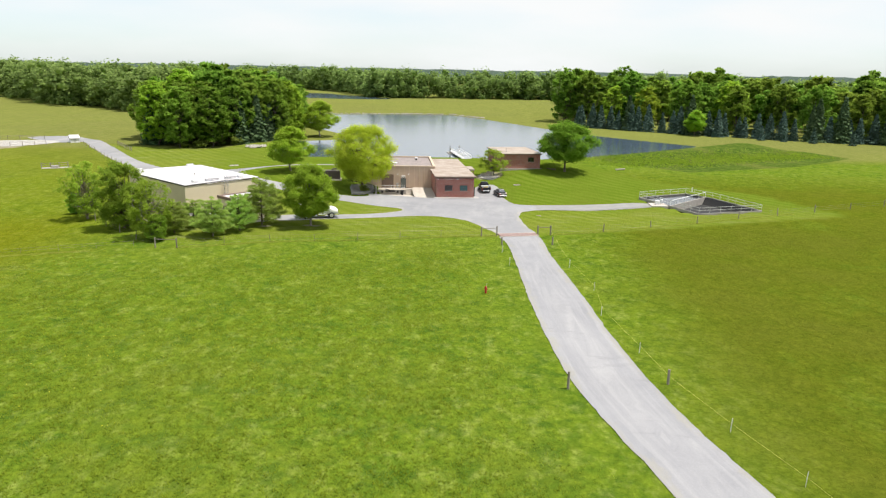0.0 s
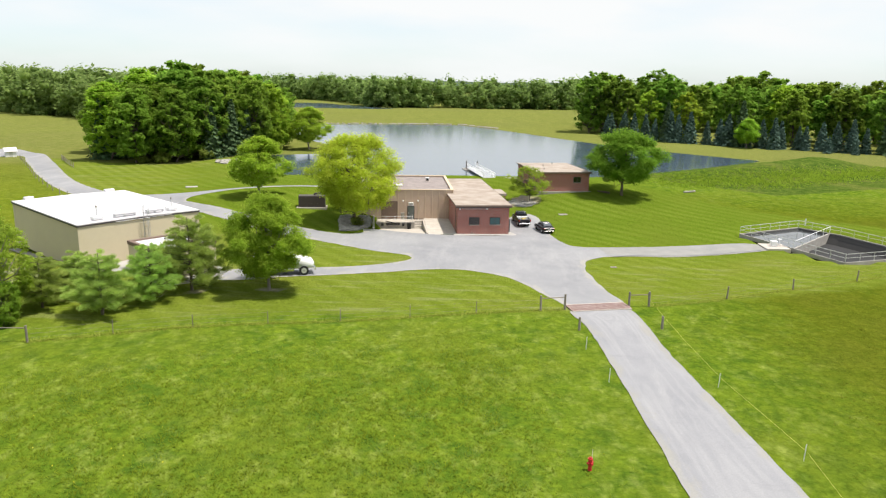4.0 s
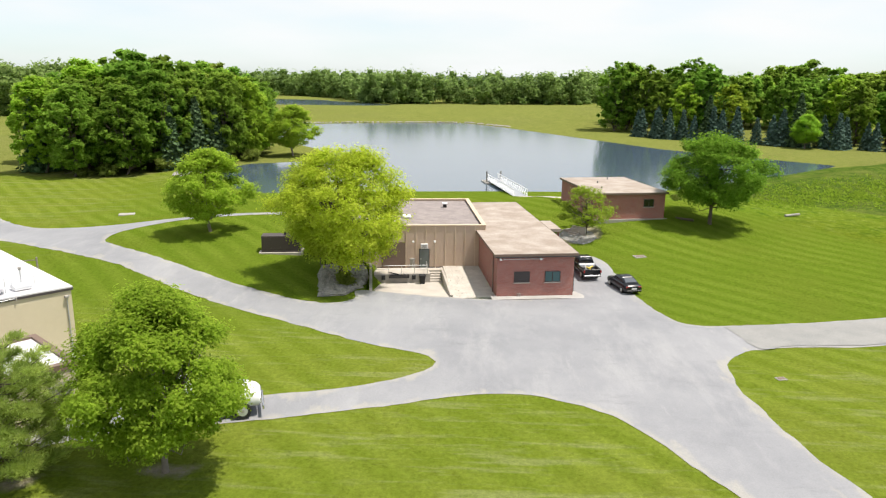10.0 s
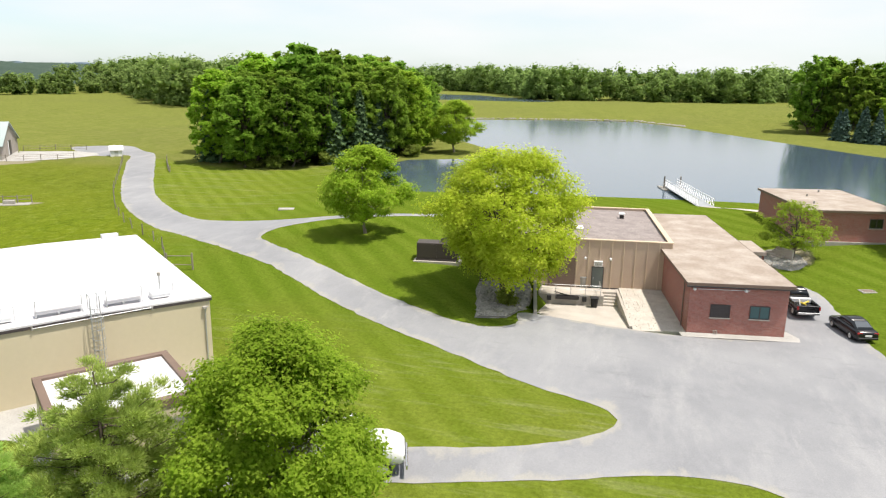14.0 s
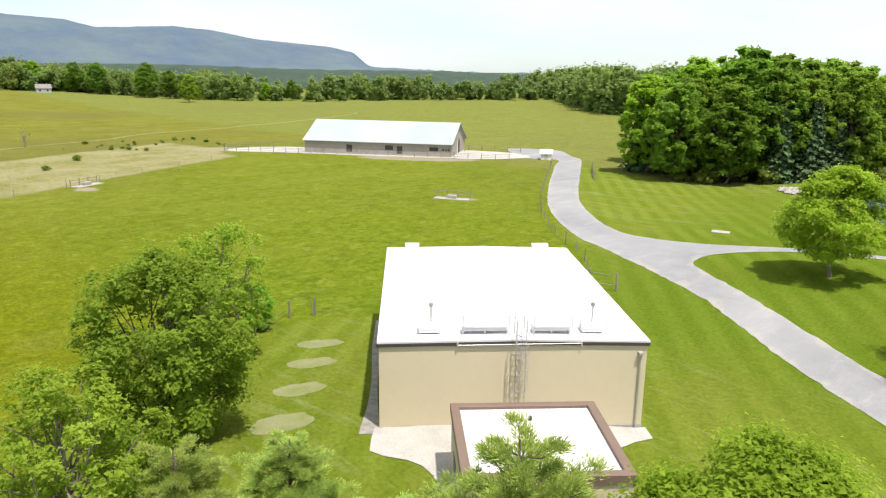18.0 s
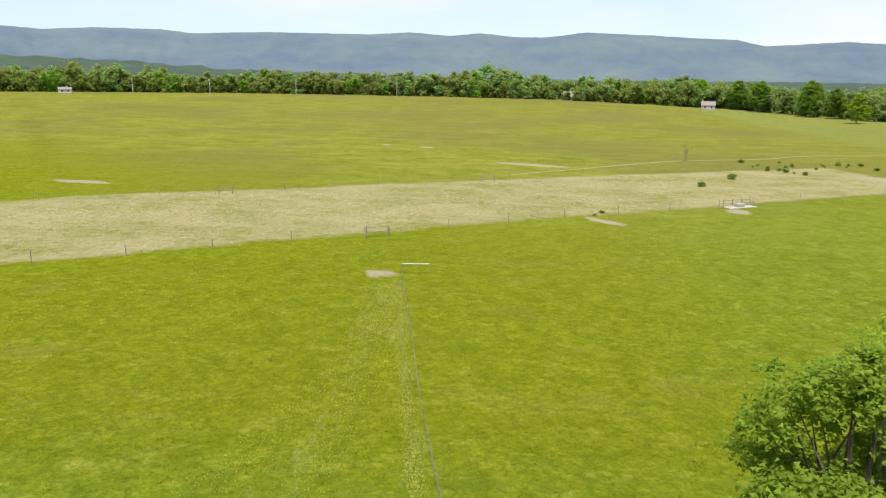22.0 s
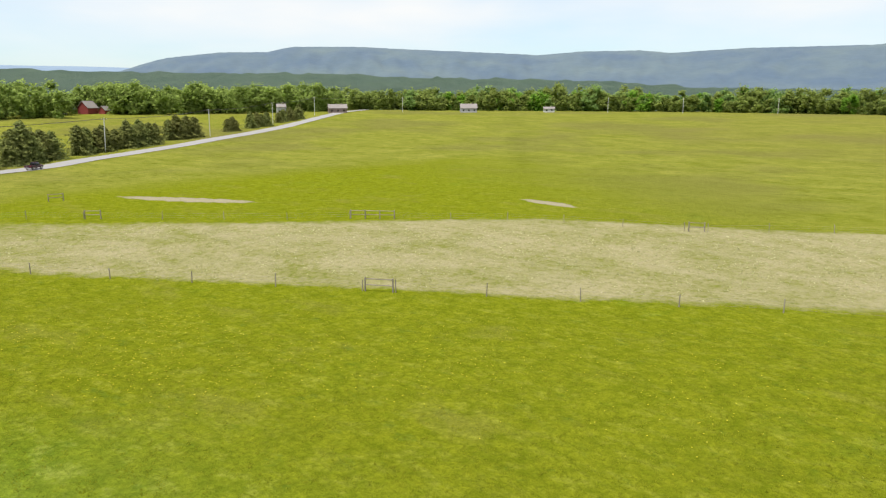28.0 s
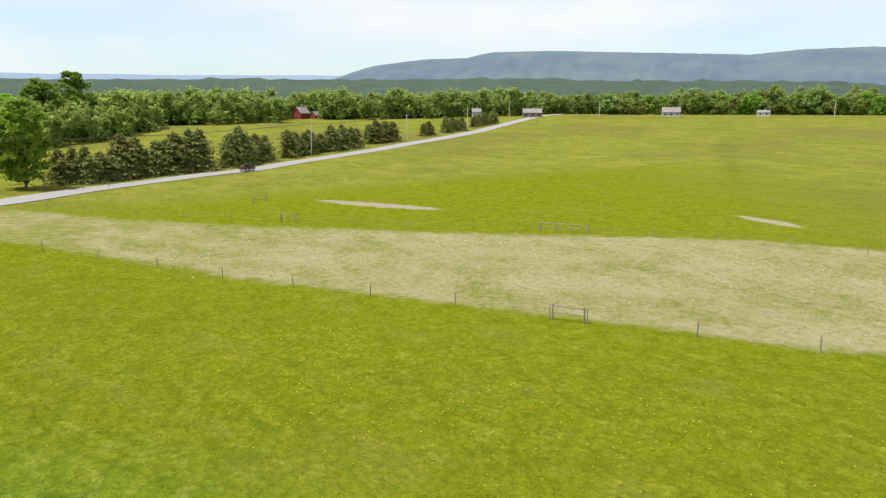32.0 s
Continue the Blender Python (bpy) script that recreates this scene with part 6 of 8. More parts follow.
BANK = [(2.6, 166.4), (4.4, 163.4), (6.6, 163.6), (7.6, 166.0), (6.8, 168.6), (4.2, 169.4)]
sheet("gravel_bank", BANK, VERGE, 0.06, "pale gravel bank under the crab apple", "gravel", step=0.7, ragged=0.12, bend=0.8)
rocks("slope_stones", BANK, 350, 0.07, PALESTONE, "pale stones lying on the gravel bank", lambda x, y: gz(x, y) + 0.08, 9)
rocks("bank_stones", [(-64, 222), (-62, 216), (-66, 213), (-69, 219)], 80, 0.5, STONES, "heap of stones at the water's edge", lambda x, y: gz(x, y) + 0.2, 8)
bush_kind.plant(-20.9, 144.0, 1.0, "low dark shrub on the stone bed", "shrub", name="shrub")


# ---- pump house, gangway, generator ----
def pump_house():
    ph = thing("brick_pump_house", 8.25, 170.82, 1.75, 11.5, "small red brick pump house with a flat tan roof", "building")
    w, d, h = 9.7, 14.5, 3.15
    for it in ((0, w, 0, 0.25, -1.2, h), (0, 0.25, 0.25, d, -1.2, h), (w - 0.25, w, 0.25, d, -1.2, h), (0.25, w - 0.25, d - 0.25, d, -1.2, h)):
        boxes("wall", [it], BRICK, ph)
    boxes("roof", [(-0.3, w + 0.3, -0.3, d + 0.3, h, h + 0.2)], TANROOF, ph)
    boxes("fascia", [(-0.32, w + 0.32, -0.32, -0.302, h - 0.05, h + 0.22), (w + 0.302, w + 0.32, -0.302, d + 0.3, h - 0.05, h + 0.22), (-0.32, -0.302, -0.302, d + 0.3, h - 0.05, h + 0.22)], BROWNTRIM, ph)
    boxes("footing", [(-0.25, w + 0.35, -0.3, -0.002, -1.2, -0.2)], DULLCON, ph)
    window(ph, 6.7, 8.05, 1.45, 2.4, 0, DARKGLASS, 1, "dark window")
    for x, y in ((3.5, 9.0), (2.2, 4.0), (6.4, 12.5)):
        rods("roof_vent", [((x, y, h + 0.2), (x, y, h + 0.5), 0.12)], DULLCON, ph, sides=8)


pump_house()


def gangway():
    g = thing("gangway", 0.0, 197.2, 0.85, 12.4, "white aluminium gangway to a float on the reservoir", "gangway")
    L = 20.5
    boxes("deck", [(-1.1, 1.1, 0, L, -0.75, -0.62)], STEEL, g)
    for x in (-1.15, 1.15):
        side = rods("truss", [((x, 0, 0.45), (x, L, 0.45), 0.07), ((x, 0, -0.7), (x, L, -0.7), 0.07)], WHITEPAINT, g, "white truss railing")
        for k in range(17):
            y = k * L / 16
            rods("post", [((x, y, -0.7), (x, y, 0.45), 0.045)], WHITEPAINT, side, sides=5)
            if k < 16:
                rods("brace", [((x, y, -0.7), (x, y + L / 16, 0.45), 0.035)], WHITEPAINT, side, sides=5)
    for x in (-1.4, 1.4):
        rods("pile", [((x, L - 1.5, -3.5), (x, L - 1.5, 1.1), 0.13)], WOOD, g, sides=8)
    boxes("float", [(-2.0, 2.0, L - 3.5, L + 0.8, -1.7, -0.95)], DULLCON, g, bevel=0.05)
    sheet("path", [(-1.3, 197.2), (1.2, 197.6), (4.6, 190.4), (7.6, 186.6), (8.6, 181.5), (7.4, 181.2), (6.2, 185.6), (3.4, 188.8)], CONCRETE, 0.06, "pale concrete footpath to the gangway", "pavement", step=0.9, ragged=0.03)


gangway()


def outdoor_stairs():
    st = thing("outdoor_stairs", 3.2, 166.2, -0.6, -52, "concrete garden steps up the bank", "stairs")
    for k in range(9):
        boxes("step", [(-0.9, 0.9, 0.36 * k, 0.36 * k + 0.4, -0.5, 0.19 * (k + 1))], CONCRETE, st, bevel=0.015)
    wall = thing("retaining_wall", 1.6, 170.2, -0.6, -40, "sloping concrete wing wall on the bank", "wall")
    bm = bmesh.new()
    q = [bm.verts.new(p) for p in ((0, 0, -0.8), (6.0, 0, -0.8), (6.0, 0, 2.0), (0, 0, 0.5), (0, 0.3, -0.8), (6.0, 0.3, -0.8), (6.0, 0.3, 2.0), (0, 0.3, 0.5))]
    for f in ((3, 2, 1, 0), (4, 5, 6, 7), (0, 1, 5, 4), (2, 3, 7, 6), (1, 2, 6, 5), (3, 0, 4, 7)):
        bm.faces.new([q[i] for i in f])
    part("face", bm, CONCRETE, wall)


outdoor_stairs()


GENBROWN = material("dark_brown_steel", (0.060, 0.045, 0.040), 0.5, second=(0.045, 0.035, 0.032), big=1, amount=0.5, speck=0.1, relief=0.05)


def generator():
    g = thing("generator", -29.5, 153.2, gz(-29.5, 153.2), 8, "dark brown enclosed standby generator on a pad", "generator")
    boxes("pad", [(-2.4, 2.4, -1.1, 1.1, -0.3, 0.12)], CONCRETE, g)
    boxes("enclosure", [(-2.1, 2.1, -0.8, 0.8, 0.32, 1.95)], GENBROWN, g, bevel=0.03)
    boxes("base_tank", [(-2.15, 2.15, -0.85, 0.85, 0.12, 0.318)], DARKTRIM, g)
    for k in range(4):
        boxes("door_panel", [(-1.95 + k * 0.98, -1.05 + k * 0.98, -0.83, -0.803, 0.45, 1.85)], GENBROWN, g)
    rods("exhaust", [((0.4, 0, 1.95), (0.4, 0, 2.25), 0.12), ((0.4, 0, 2.22), (1.4, 0, 2.3), 0.14)], DARKTRIM, g, sides=8)


generator()


# ---- settling basin ----
RAILGREY = material("pale_grey_rail", (0.52, 0.53, 0.50), 0.5, speck=0.1, relief=0.0)


def basin():
    b = thing("settling_basin", 0, 0, 0, 0, "black-lined twin settling basin with white pipe railing", "basin")
    rim = [tuple(p) for p in BASIN]
    zs = gz(38, 130) + 0.18
    mid = (np.array(rim[0]) * 0.45 + np.array(rim[1]) * 0.55, np.array(rim[3]) * 0.75 + np.array(rim[4]) * 0.25)
    c = BASIN.mean(0)
    inner = [tuple(c + (np.array(p) - c) * 0.80) for p in rim]
    n = len(rim)
    v = [(*p, zs) for p in rim] + [(*p, zs - 1.4) for p in inner]
    mesh_object("liner", v, [(i, (i + 1) % n, n + (i + 1) % n, n + i) for i in range(n)] + [tuple(range(2 * n - 1, n - 1, -1))][::-1], RUBBER, b, "black basin liner")
    for i in range(n):
        p, q = Vector((*rim[i], zs)), Vector((*rim[(i + 1) % n], zs))
        k = boxes("kerb", [(0, (q - p).length, -0.09, 0.09, -0.5, 0.04)], DULLCON, b)
        k.matrix_basis = pose(p.x, p.y, zs, 0, 0, math.degrees(math.atan2(q.y - p.y, q.x - p.x)))
    a, d2 = Vector((*mid[0], 0)), Vector((*mid[1], 0))
    k = boxes("divider", [(0, (d2 - a).length, -0.1, 0.1, -1.4, 0.0)], DULLCON, b, "thin concrete dividing wall")
    k.matrix_basis = pose(a.x, a.y, zs, 0, 0, math.degrees(math.atan2(d2.y - a.y, d2.x - a.x)))
    cell = [tuple(mid[0] * 0.97 + c * 0.03), tuple(c + (np.array(rim[0]) - c) * 0.97), tuple(c + (np.array(rim[4]) - c) * 0.97), tuple(mid[1] * 0.97 + c * 0.03)]
    mesh_object("cell_water", [(*p, zs - 0.3) for p in cell], [range(4)], BASINWATER, b, "dark still water")
    for i in range(n):
        p, q = Vector((*rim[i], zs)), Vector((*rim[(i + 1) % n], zs))
        m = max(2, round((q - p).length / 2.2))
        up = Vector((0, 0, 1))
        r = rods("railing", [(p + up * 1.1, q + up * 1.1, 0.035), (p + up * 0.6, q + up * 0.6, 0.028)], RAILGREY, b, "white pipe railing")
        for k in range(m):
            s = p + (q - p) * k / m
            rods("post", [(s, s + up * 1.1, 0.03)], RAILGREY, r, sides=5)
    a3, d3 = a + Vector((0, 0, zs)), d2 + Vector((0, 0, zs))
    rods("railing", [(a3 + Vector((0, 0, 1.0)), d3 + Vector((0, 0, 1.0)), 0.045)] + [(a3 + (d3 - a3) * k / 5, a3 + (d3 - a3) * k / 5 + Vector((0, 0, 1)), 0.035) for k in range(6)], WHITEPAINT, b)
    v = thing("valve_stand", 37.4, 136.6, gz(36.5, 136.5), 0, "white valve stand on a concrete slab beside the basin", "valve")
    boxes("slab", [(-1.6, 1.6, -1.6, 1.6, -0.3, 0.25)], CONCRETE, v, bevel=0.03)
    boxes("cabinet", [(-0.5, 0.3, -0.3, 0.3, 0.25, 1.0)], WHITEPAINT, v, bevel=0.03)
    rods("valve_stem", [((0.8, 0.3, 0.25), (0.8, 0.3, 1.2), 0.06)], WHITEPAINT, v)
    rods("hand_wheel", [((0.8, 0.3, 1.15), (0.8, 0.3, 1.2), 0.25)], WHITEPAINT, v, sides=10)
    p = thing("marker_post", 48.5, 152.5, gz(48.5, 152.5), 0, "short white marker post in the grass", "post")
    rods("shaft", [((0, 0, -0.3), (0, 0, 1.1), 0.1)], WHITEPAINT, p, sides=8)


basin()


# ---- vehicles ----
RED = material("red_lens", (0.35, 0.01, 0.01), 0.25, speck=0.0, relief=0.0)
CHROME = material("chrome", (0.75, 0.75, 0.76), 0.15, 1.0, speck=0.0, relief=0.0)
PLATE = material("pale_plate", (0.7, 0.7, 0.68), 0.5, speck=0.0, relief=0.0)


def wheel(parent, x, y, r, w, tyre=None):
    """A wheel whose axle runs along x."""
    t = rods("wheel", [((x - w / 2, y, r), (x + w / 2, y, r), r)], RUBBER, parent, sides=16)
    rods("rim", [((x - w / 2 - 0.01, y, r), (x + w / 2 + 0.01, y, r), r * 0.6)], RAILGREY, t, sides=12)
    rods("hub", [((x - w / 2 - 0.03, y, r), (x + w / 2 + 0.03, y, r), r * 0.2)], DULLCON, t, sides=8)


def hull(name, sections, mat, parent, label=""):
    """A closed body through cross sections (y, half width, z low, z high, half width at the top)."""
    bm = bmesh.new()
    rings = []
    for y, w, lo, hi, wt in sections:
        m = (lo + hi) / 2
        rings.append([bm.verts.new(p) for p in ((-w * 0.94, y, lo), (-w, y, lo + 0.3 * (hi - lo)), (-w, y, m + 0.1 * (hi - lo)), (-wt, y, hi - 0.05 * (hi - lo)), (-wt * 0.8, y, hi), (wt * 0.8, y, hi), (wt, y, hi - 0.05 * (hi - lo)), (w, y, m + 0.1 * (hi - lo)), (w, y, lo + 0.3 * (hi - lo)), (w * 0.94, y, lo))])
    n = len(rings[0])
    for a, b in zip(rings, rings[1:]):
        for i in range(n):
            j = (i + 1) % n
            bm.faces.new((a[j], a[i], b[i], b[j]))
    bm.faces.new(rings[0])
    bm.faces.new(rings[-1][::-1])
    ob = part(name, bm, mat, parent, label)
    ob.data.polygons.foreach_set("use_smooth", [len(p.vertices) == 4 for p in ob.data.polygons])
    return ob


def sedan(x, y, z, turn):
    car = thing("sedan", x, y, z, turn, "black four-door sedan parked on the grey drive", "car")
    hull("body", [(-2.35, 0.78, 0.35, 0.80, 0.70), (-2.2, 0.88, 0.28, 0.98, 0.78), (-1.3, 0.91, 0.24, 1.02, 0.82), (0.4, 0.91, 0.24, 1.0, 0.82), (1.5, 0.90, 0.26, 0.92, 0.78), (2.15, 0.84, 0.30, 0.80, 0.70), (2.38, 0.68, 0.36, 0.66, 0.58)], BLACKPAINT, car)
    cab = hull("cabin", [(-1.85, 0.70, 0.95, 1.02, 0.66), (-1.0, 0.76, 0.96, 1.40, 0.60), (-0.1, 0.78, 0.96, 1.46, 0.62), (0.55, 0.76, 0.95, 1.38, 0.60), (1.35, 0.70, 0.90, 0.96, 0.66)], DARKGLASS, car, "dark glass cabin")
    hull("roof", [(-0.95, 0.60, 1.385, 1.425, 0.55), (-0.1, 0.62, 1.44, 1.485, 0.56), (0.5, 0.60, 1.375, 1.415, 0.55)], BLACKPAINT, car)
    # Sky glare is painted into the rear glass, paler than the cabin.
    mesh_object("rear_window", [(-0.62, -1.80, 1.035), (0.62, -1.80, 1.035), (0.52, -1.02, 1.415), (-0.52, -1.02, 1.415)], [(0, 1, 2, 3)], material("pale_glare_glass", (0.10, 0.11, 0.12), 0.04, speck=0, relief=0), car)
    for sx in (-1, 1):
        boxes("tail_light", [(min(sx * 0.45, sx * 0.82), max(sx * 0.45, sx * 0.82), -2.33, -2.2, 0.70, 0.88)], RED, car, bevel=0.02)
        boxes("headlight", [(min(sx * 0.45, sx * 0.75), max(sx * 0.45, sx * 0.75), 2.15, 2.3, 0.6, 0.74)], CHROME, car, bevel=0.02)
        boxes("mirror", [(min(sx * 0.92, sx * 1.08), max(sx * 0.92, sx * 1.08), 0.7, 0.85, 0.95, 1.1)], BLACKPAINT, car, bevel=0.03)
        for yy in (-1.35, 1.45):
            wheel(car, sx * 0.80, yy, 0.32, 0.22)
    boxes("licence_plate", [(-0.26, 0.26, -2.40, -2.34, 0.58, 0.72)], PLATE, car)
    boxes("bumper", [(-0.8, 0.8, -2.42, -2.3, 0.32, 0.5)], BLACKPAINT, car, bevel=0.04)


def pickup(x, y, z, turn, paint, label, load=True):
    car = thing("pickup_truck", x, y, z, turn, label, "pickup truck")
    hull("body", [(-2.75, 0.93, 0.5, 0.86, 0.92), (-0.5, 0.95, 0.45, 0.88, 0.94), (1.2, 0.95, 0.45, 1.05, 0.90), (2.6, 0.93, 0.48, 1.08, 0.82), (2.85, 0.85, 0.55, 0.95, 0.72)], paint, car)
    for it in ((-0.97, -0.86, -2.75, -0.42, 0.86, 1.18), (0.86, 0.97, -2.75, -0.42, 0.86, 1.18), (-0.86, 0.86, -0.5, -0.42, 0.86, 1.18)):
        boxes("bed_side", [it], paint, car, bevel=0.02)
    boxes("tailgate", [(-0.9, 0.9, -2.82, -2.74, 0.66, 1.18)], paint, car, bevel=0.02)
    hull("cab", [(-0.45, 0.86, 1.0, 1.62, 0.70), (-0.2, 0.88, 1.0, 1.86, 0.70), (0.9, 0.88, 1.0, 1.86, 0.70), (1.6, 0.84, 1.0, 1.12, 0.80)], DARKGLASS, car, "dark glass cab")
    hull("roof", [(-0.22, 0.70, 1.85, 1.91, 0.64), (0.9, 0.70, 1.85, 1.91, 0.64)], paint, car)
    boxes("bumper", [(-0.9, 0.9, -2.98, -2.84, 0.42, 0.62)], CHROME, car, bevel=0.03)
    for sx in (-1, 1):
        boxes("tail_light", [(min(sx * 0.84, sx * 0.97), max(sx * 0.84, sx * 0.97), -2.84, -2.76, 0.8, 1.1)], RED, car)
        boxes("mirror", [(min(sx * 0.95, sx * 1.16), max(sx * 0.95, sx * 1.16), 1.0, 1.12, 1.12, 1.34)], paint, car, bevel=0.03)
        for yy in (-1.75, 1.85):
            wheel(car, sx * 0.80, yy, 0.39, 0.26)
    if load:
        boxes("toolbox", [(-0.85, 0.85, -0.95, -0.55, 0.9, 1.28)], WHITEPAINT, car, "white toolbox behind the cab", bevel=0.03)
        yel = material("yellow_plastic", (0.6, 0.45, 0.03), 0.5, speck=0, relief=0)
        rods("yellow_hose", [((-0.1, -1.6, 1.0), (0.5, -1.3, 1.15), 0.09), ((0.1, -1.9, 1.0), (-0.3, -1.4, 1.1), 0.08)], yel, car)
        rods("plank", [((-0.7, -2.6, 1.2), (-0.2, -1.0, 1.3), 0.05)], RAILGREY, car)


sedan(7.35, 147.2, gz(7.35, 147.2) + 0.07, 14)
pickup(4.15, 152.6, gz(4.15, 152.6) + 0.07, 9, BLACKPAINT, "black pickup truck with a loaded bed by the brick building")
pickup(-116.8, -129.3, gz(-116.8, -129.3) + 0.18, 126, material("maroon_paint", (0.06, 0.02, 0.035), 0.3, speck=0, relief=0), "dark maroon pickup stopped by the field gate on the road", False)


def box_truck():
    t = thing("truck", -22.1, 115.25, gz(-22.1, 115.25) + 0.07, -71, "white conventional cab truck parked under the maple tree", "truck")
    hull("hood", [(-0.7, 0.95, 0.75, 1.85, 0.85), (0.4, 0.95, 0.72, 1.78, 0.80), (1.05, 0.92, 0.72, 1.55, 0.72), (1.25, 0.82, 0.78, 1.35, 0.62)], WHITEPAINT, t)
    hull("cab", [(-2.3, 1.02, 0.75, 2.55, 0.92), (-1.2, 1.02, 0.75, 2.62, 0.92), (-0.7, 1.02, 0.75, 2.0, 0.95)], WHITEPAINT, t)
    mesh_object("windscreen", [(-0.85, -0.68, 1.9), (0.85, -0.68, 1.9), (0.8, -1.12, 2.52), (-0.8, -1.12, 2.52)], [(0, 1, 2, 3)], DARKGLASS, t)
    for sx in (-1, 1):
        boxes("side_window", [(min(sx * 1.0, sx * 1.03), max(sx * 1.0, sx * 1.03), -2.0, -1.0, 1.7, 2.35)], DARKGLASS, t)
        boxes("mirror", [(min(sx * 1.08, sx * 1.3), max(sx * 1.08, sx * 1.3), -0.9, -0.75, 1.7, 2.3)], BLACKPAINT, t, bevel=0.03)
        boxes("headlight", [(min(sx * 0.55, sx * 0.85), max(sx * 0.55, sx * 0.85), 1.16, 1.28, 0.95, 1.15)], CHROME, t, bevel=0.03)
        boxes("fuel_step", [(min(sx * 0.7, sx * 1.05), max(sx * 0.7, sx * 1.05), -2.2, -0.9, 0.45, 0.75)], CHROME, t, bevel=0.04)
        wheel(t, sx * 0.92, 0.15, 0.5, 0.3)
        wheel(t, sx * 0.86, -4.0, 0.5, 0.5)
    boxes("bumper", [(-1.1, 1.1, 1.28, 1.42, 0.5, 0.8)], CHROME, t, bevel=0.04)
    boxes("grille", [(-0.5, 0.5, 1.255, 1.30, 0.9, 1.3)], DARKTRIM, t)
    boxes("chassis", [(-0.45, 0.45, -5.0, 1.0, 0.6, 0.82)], BLACKPAINT, t)
    boxes("box_body", [(-1.15, 1.15, -5.1, -2.6, 0.95, 2.3)], WHITEPAINT, t, bevel=0.05)


box_truck()


# ---- cattle guard, hydrant, fences ----
def cattle_guard():
    g = thing("cattle_guard", 8.75, 106.35, gz(8.75, 106.35), 14.0, "rusty steel cattle guard across the drive", "cattle guard")
    rust = material("rusty_rail", (0.24, 0.15, 0.13), 0.7, second=(0.33, 0.25, 0.23), big=2, amount=0.9, speck=0.2, relief=0.2)
    # Solid dark slab under the rails, painted as the shade of the hollow.
    boxes("pit_shade", [(-2.9, 2.9, -0.95, 0.95, -0.2, 0.03)], DARKTRIM, g)
    for k in range(9):
        rods("rail", [((-2.9, -0.84 + 0.21 * k, 0.11), (2.9, -0.84 + 0.21 * k, 0.11), 0.055)], rust, g)
    for y in (-1.05, 0.95):
        boxes("kerb", [(-3.0, 3.0, y, y + 0.1, -0.2, 0.13)], CONCRETE, g)
    for x in (-3.0, 2.9):
        boxes("kerb", [(x, x + 0.1, -0.949, 0.949, -0.2, 0.16)], rust, g)


cattle_guard()
hy = thing("fire_hydrant", 3.35, 76.3, gz(3.35, 76.3), 30, "red fire hydrant standing in the pasture", "hydrant")
REDPAINT = material("red_enamel", (0.50, 0.025, 0.03), 0.4, speck=0.1, relief=0.0)
rods("barrel", [((0, 0, -0.2), (0, 0, 0.62), 0.11)], REDPAINT, hy, sides=10)
rods("bonnet", [((0, 0, 0.62), (0, 0, 0.74), 0.14), ((0, 0, 0.74), (0, 0, 0.82), 0.07)], REDPAINT, hy, sides=10)
rods("outlet", [((-0.2, 0, 0.48), (0.2, 0, 0.48), 0.065)], REDPAINT, hy, sides=8)
rods("pumper_outlet", [((0, -0.2, 0.45), (0, 0, 0.45), 0.08)], REDPAINT, hy, sides=8)
rods("marker_rod", [((0.2, 0.1, 0), (0.2, 0.1, 1.2), 0.01)], WHITEPAINT, hy, sides=4)

POST = {}


def post_mesh(r, h):
    key = (r, h)
    if key not in POST:
        bm = bmesh.new()
        rod(bm, (0, 0, -0.3), (0, 0, h), r, 7, r * 0.9)
        me = bpy.data.meshes.new("post")
        bm.to_mesh(me)
        bm.free()
        me.materials.append(WOOD)
        POST[key] = me
    return POST[key]


WIRE = material("fence_wire", (0.20, 0.19, 0.16), 0.8, 0.0, speck=0.1, relief=0.0)


def fence(points, gap, h, r, label, wires=(0.35, 0.7, 1.05), wire_r=0.006, seed=0, mat=None):
    """Posts along a line with wires between them."""
    rng = np.random.default_rng(seed)
    c = curve_through(points, 0.5) if len(points) > 2 else np.array([np.array(points[0]) + (np.array(points[1]) - np.array(points[0])) * u for u in np.linspace(0, 1, 60)])
    s = np.r_[0, np.cumsum(np.linalg.norm(np.diff(c, axis=0), axis=1))]
    n = max(2, int(s[-1] / gap) + 1)
    at = np.stack([np.interp(np.linspace(0, s[-1], n), s, c[:, k]) for k in (0, 1)], 1)
    z = ground_z(at[:, 0], at[:, 1])
    f = thing("fence", at[0][0], at[0][1], z[0], 0, label, "fence")
    for (x, y), zz in zip(at, z):
        o = new("post", post_mesh(r, h))
        o.parent = f
        o.matrix_basis = Matrix.LocRotScale((x - at[0][0], y - at[0][1], zz - z[0]), Euler((rng.normal(0, 0.04), rng.normal(0, 0.04), 0)), (1, 1, rng.uniform(0.88, 1.1)))
    for k in wires:
        o = new("wire", fast_mesh("wire", *tube(np.column_stack([at - at[0], z - z[0] + k]), np.full(n, wire_r), 4), mat or WIRE))
        o.parent = f
    return f


def brace(ax, ay, bx, by, label, h=1.5, r=0.09, rails=(1.2,), mids=0, mat=None):
    """Two stout posts with a cross rail: a gate or corner brace."""
    z = gz(ax, ay)
    g = thing("fence_gate", ax, ay, z, 0, label, "gate")
    d = Vector((bx - ax, by - ay, gz(bx, by) - z))
    for k in range(mids + 2):
        o = new("post", post_mesh(r, h))
        o.parent = g
        o.location = d * (k / (mids + 1))
    for k in rails:
        rods("rail", [(Vector((0, 0, k)), d + Vector((0, 0, k)), 0.05)], mat or WOOD, g)
    return g


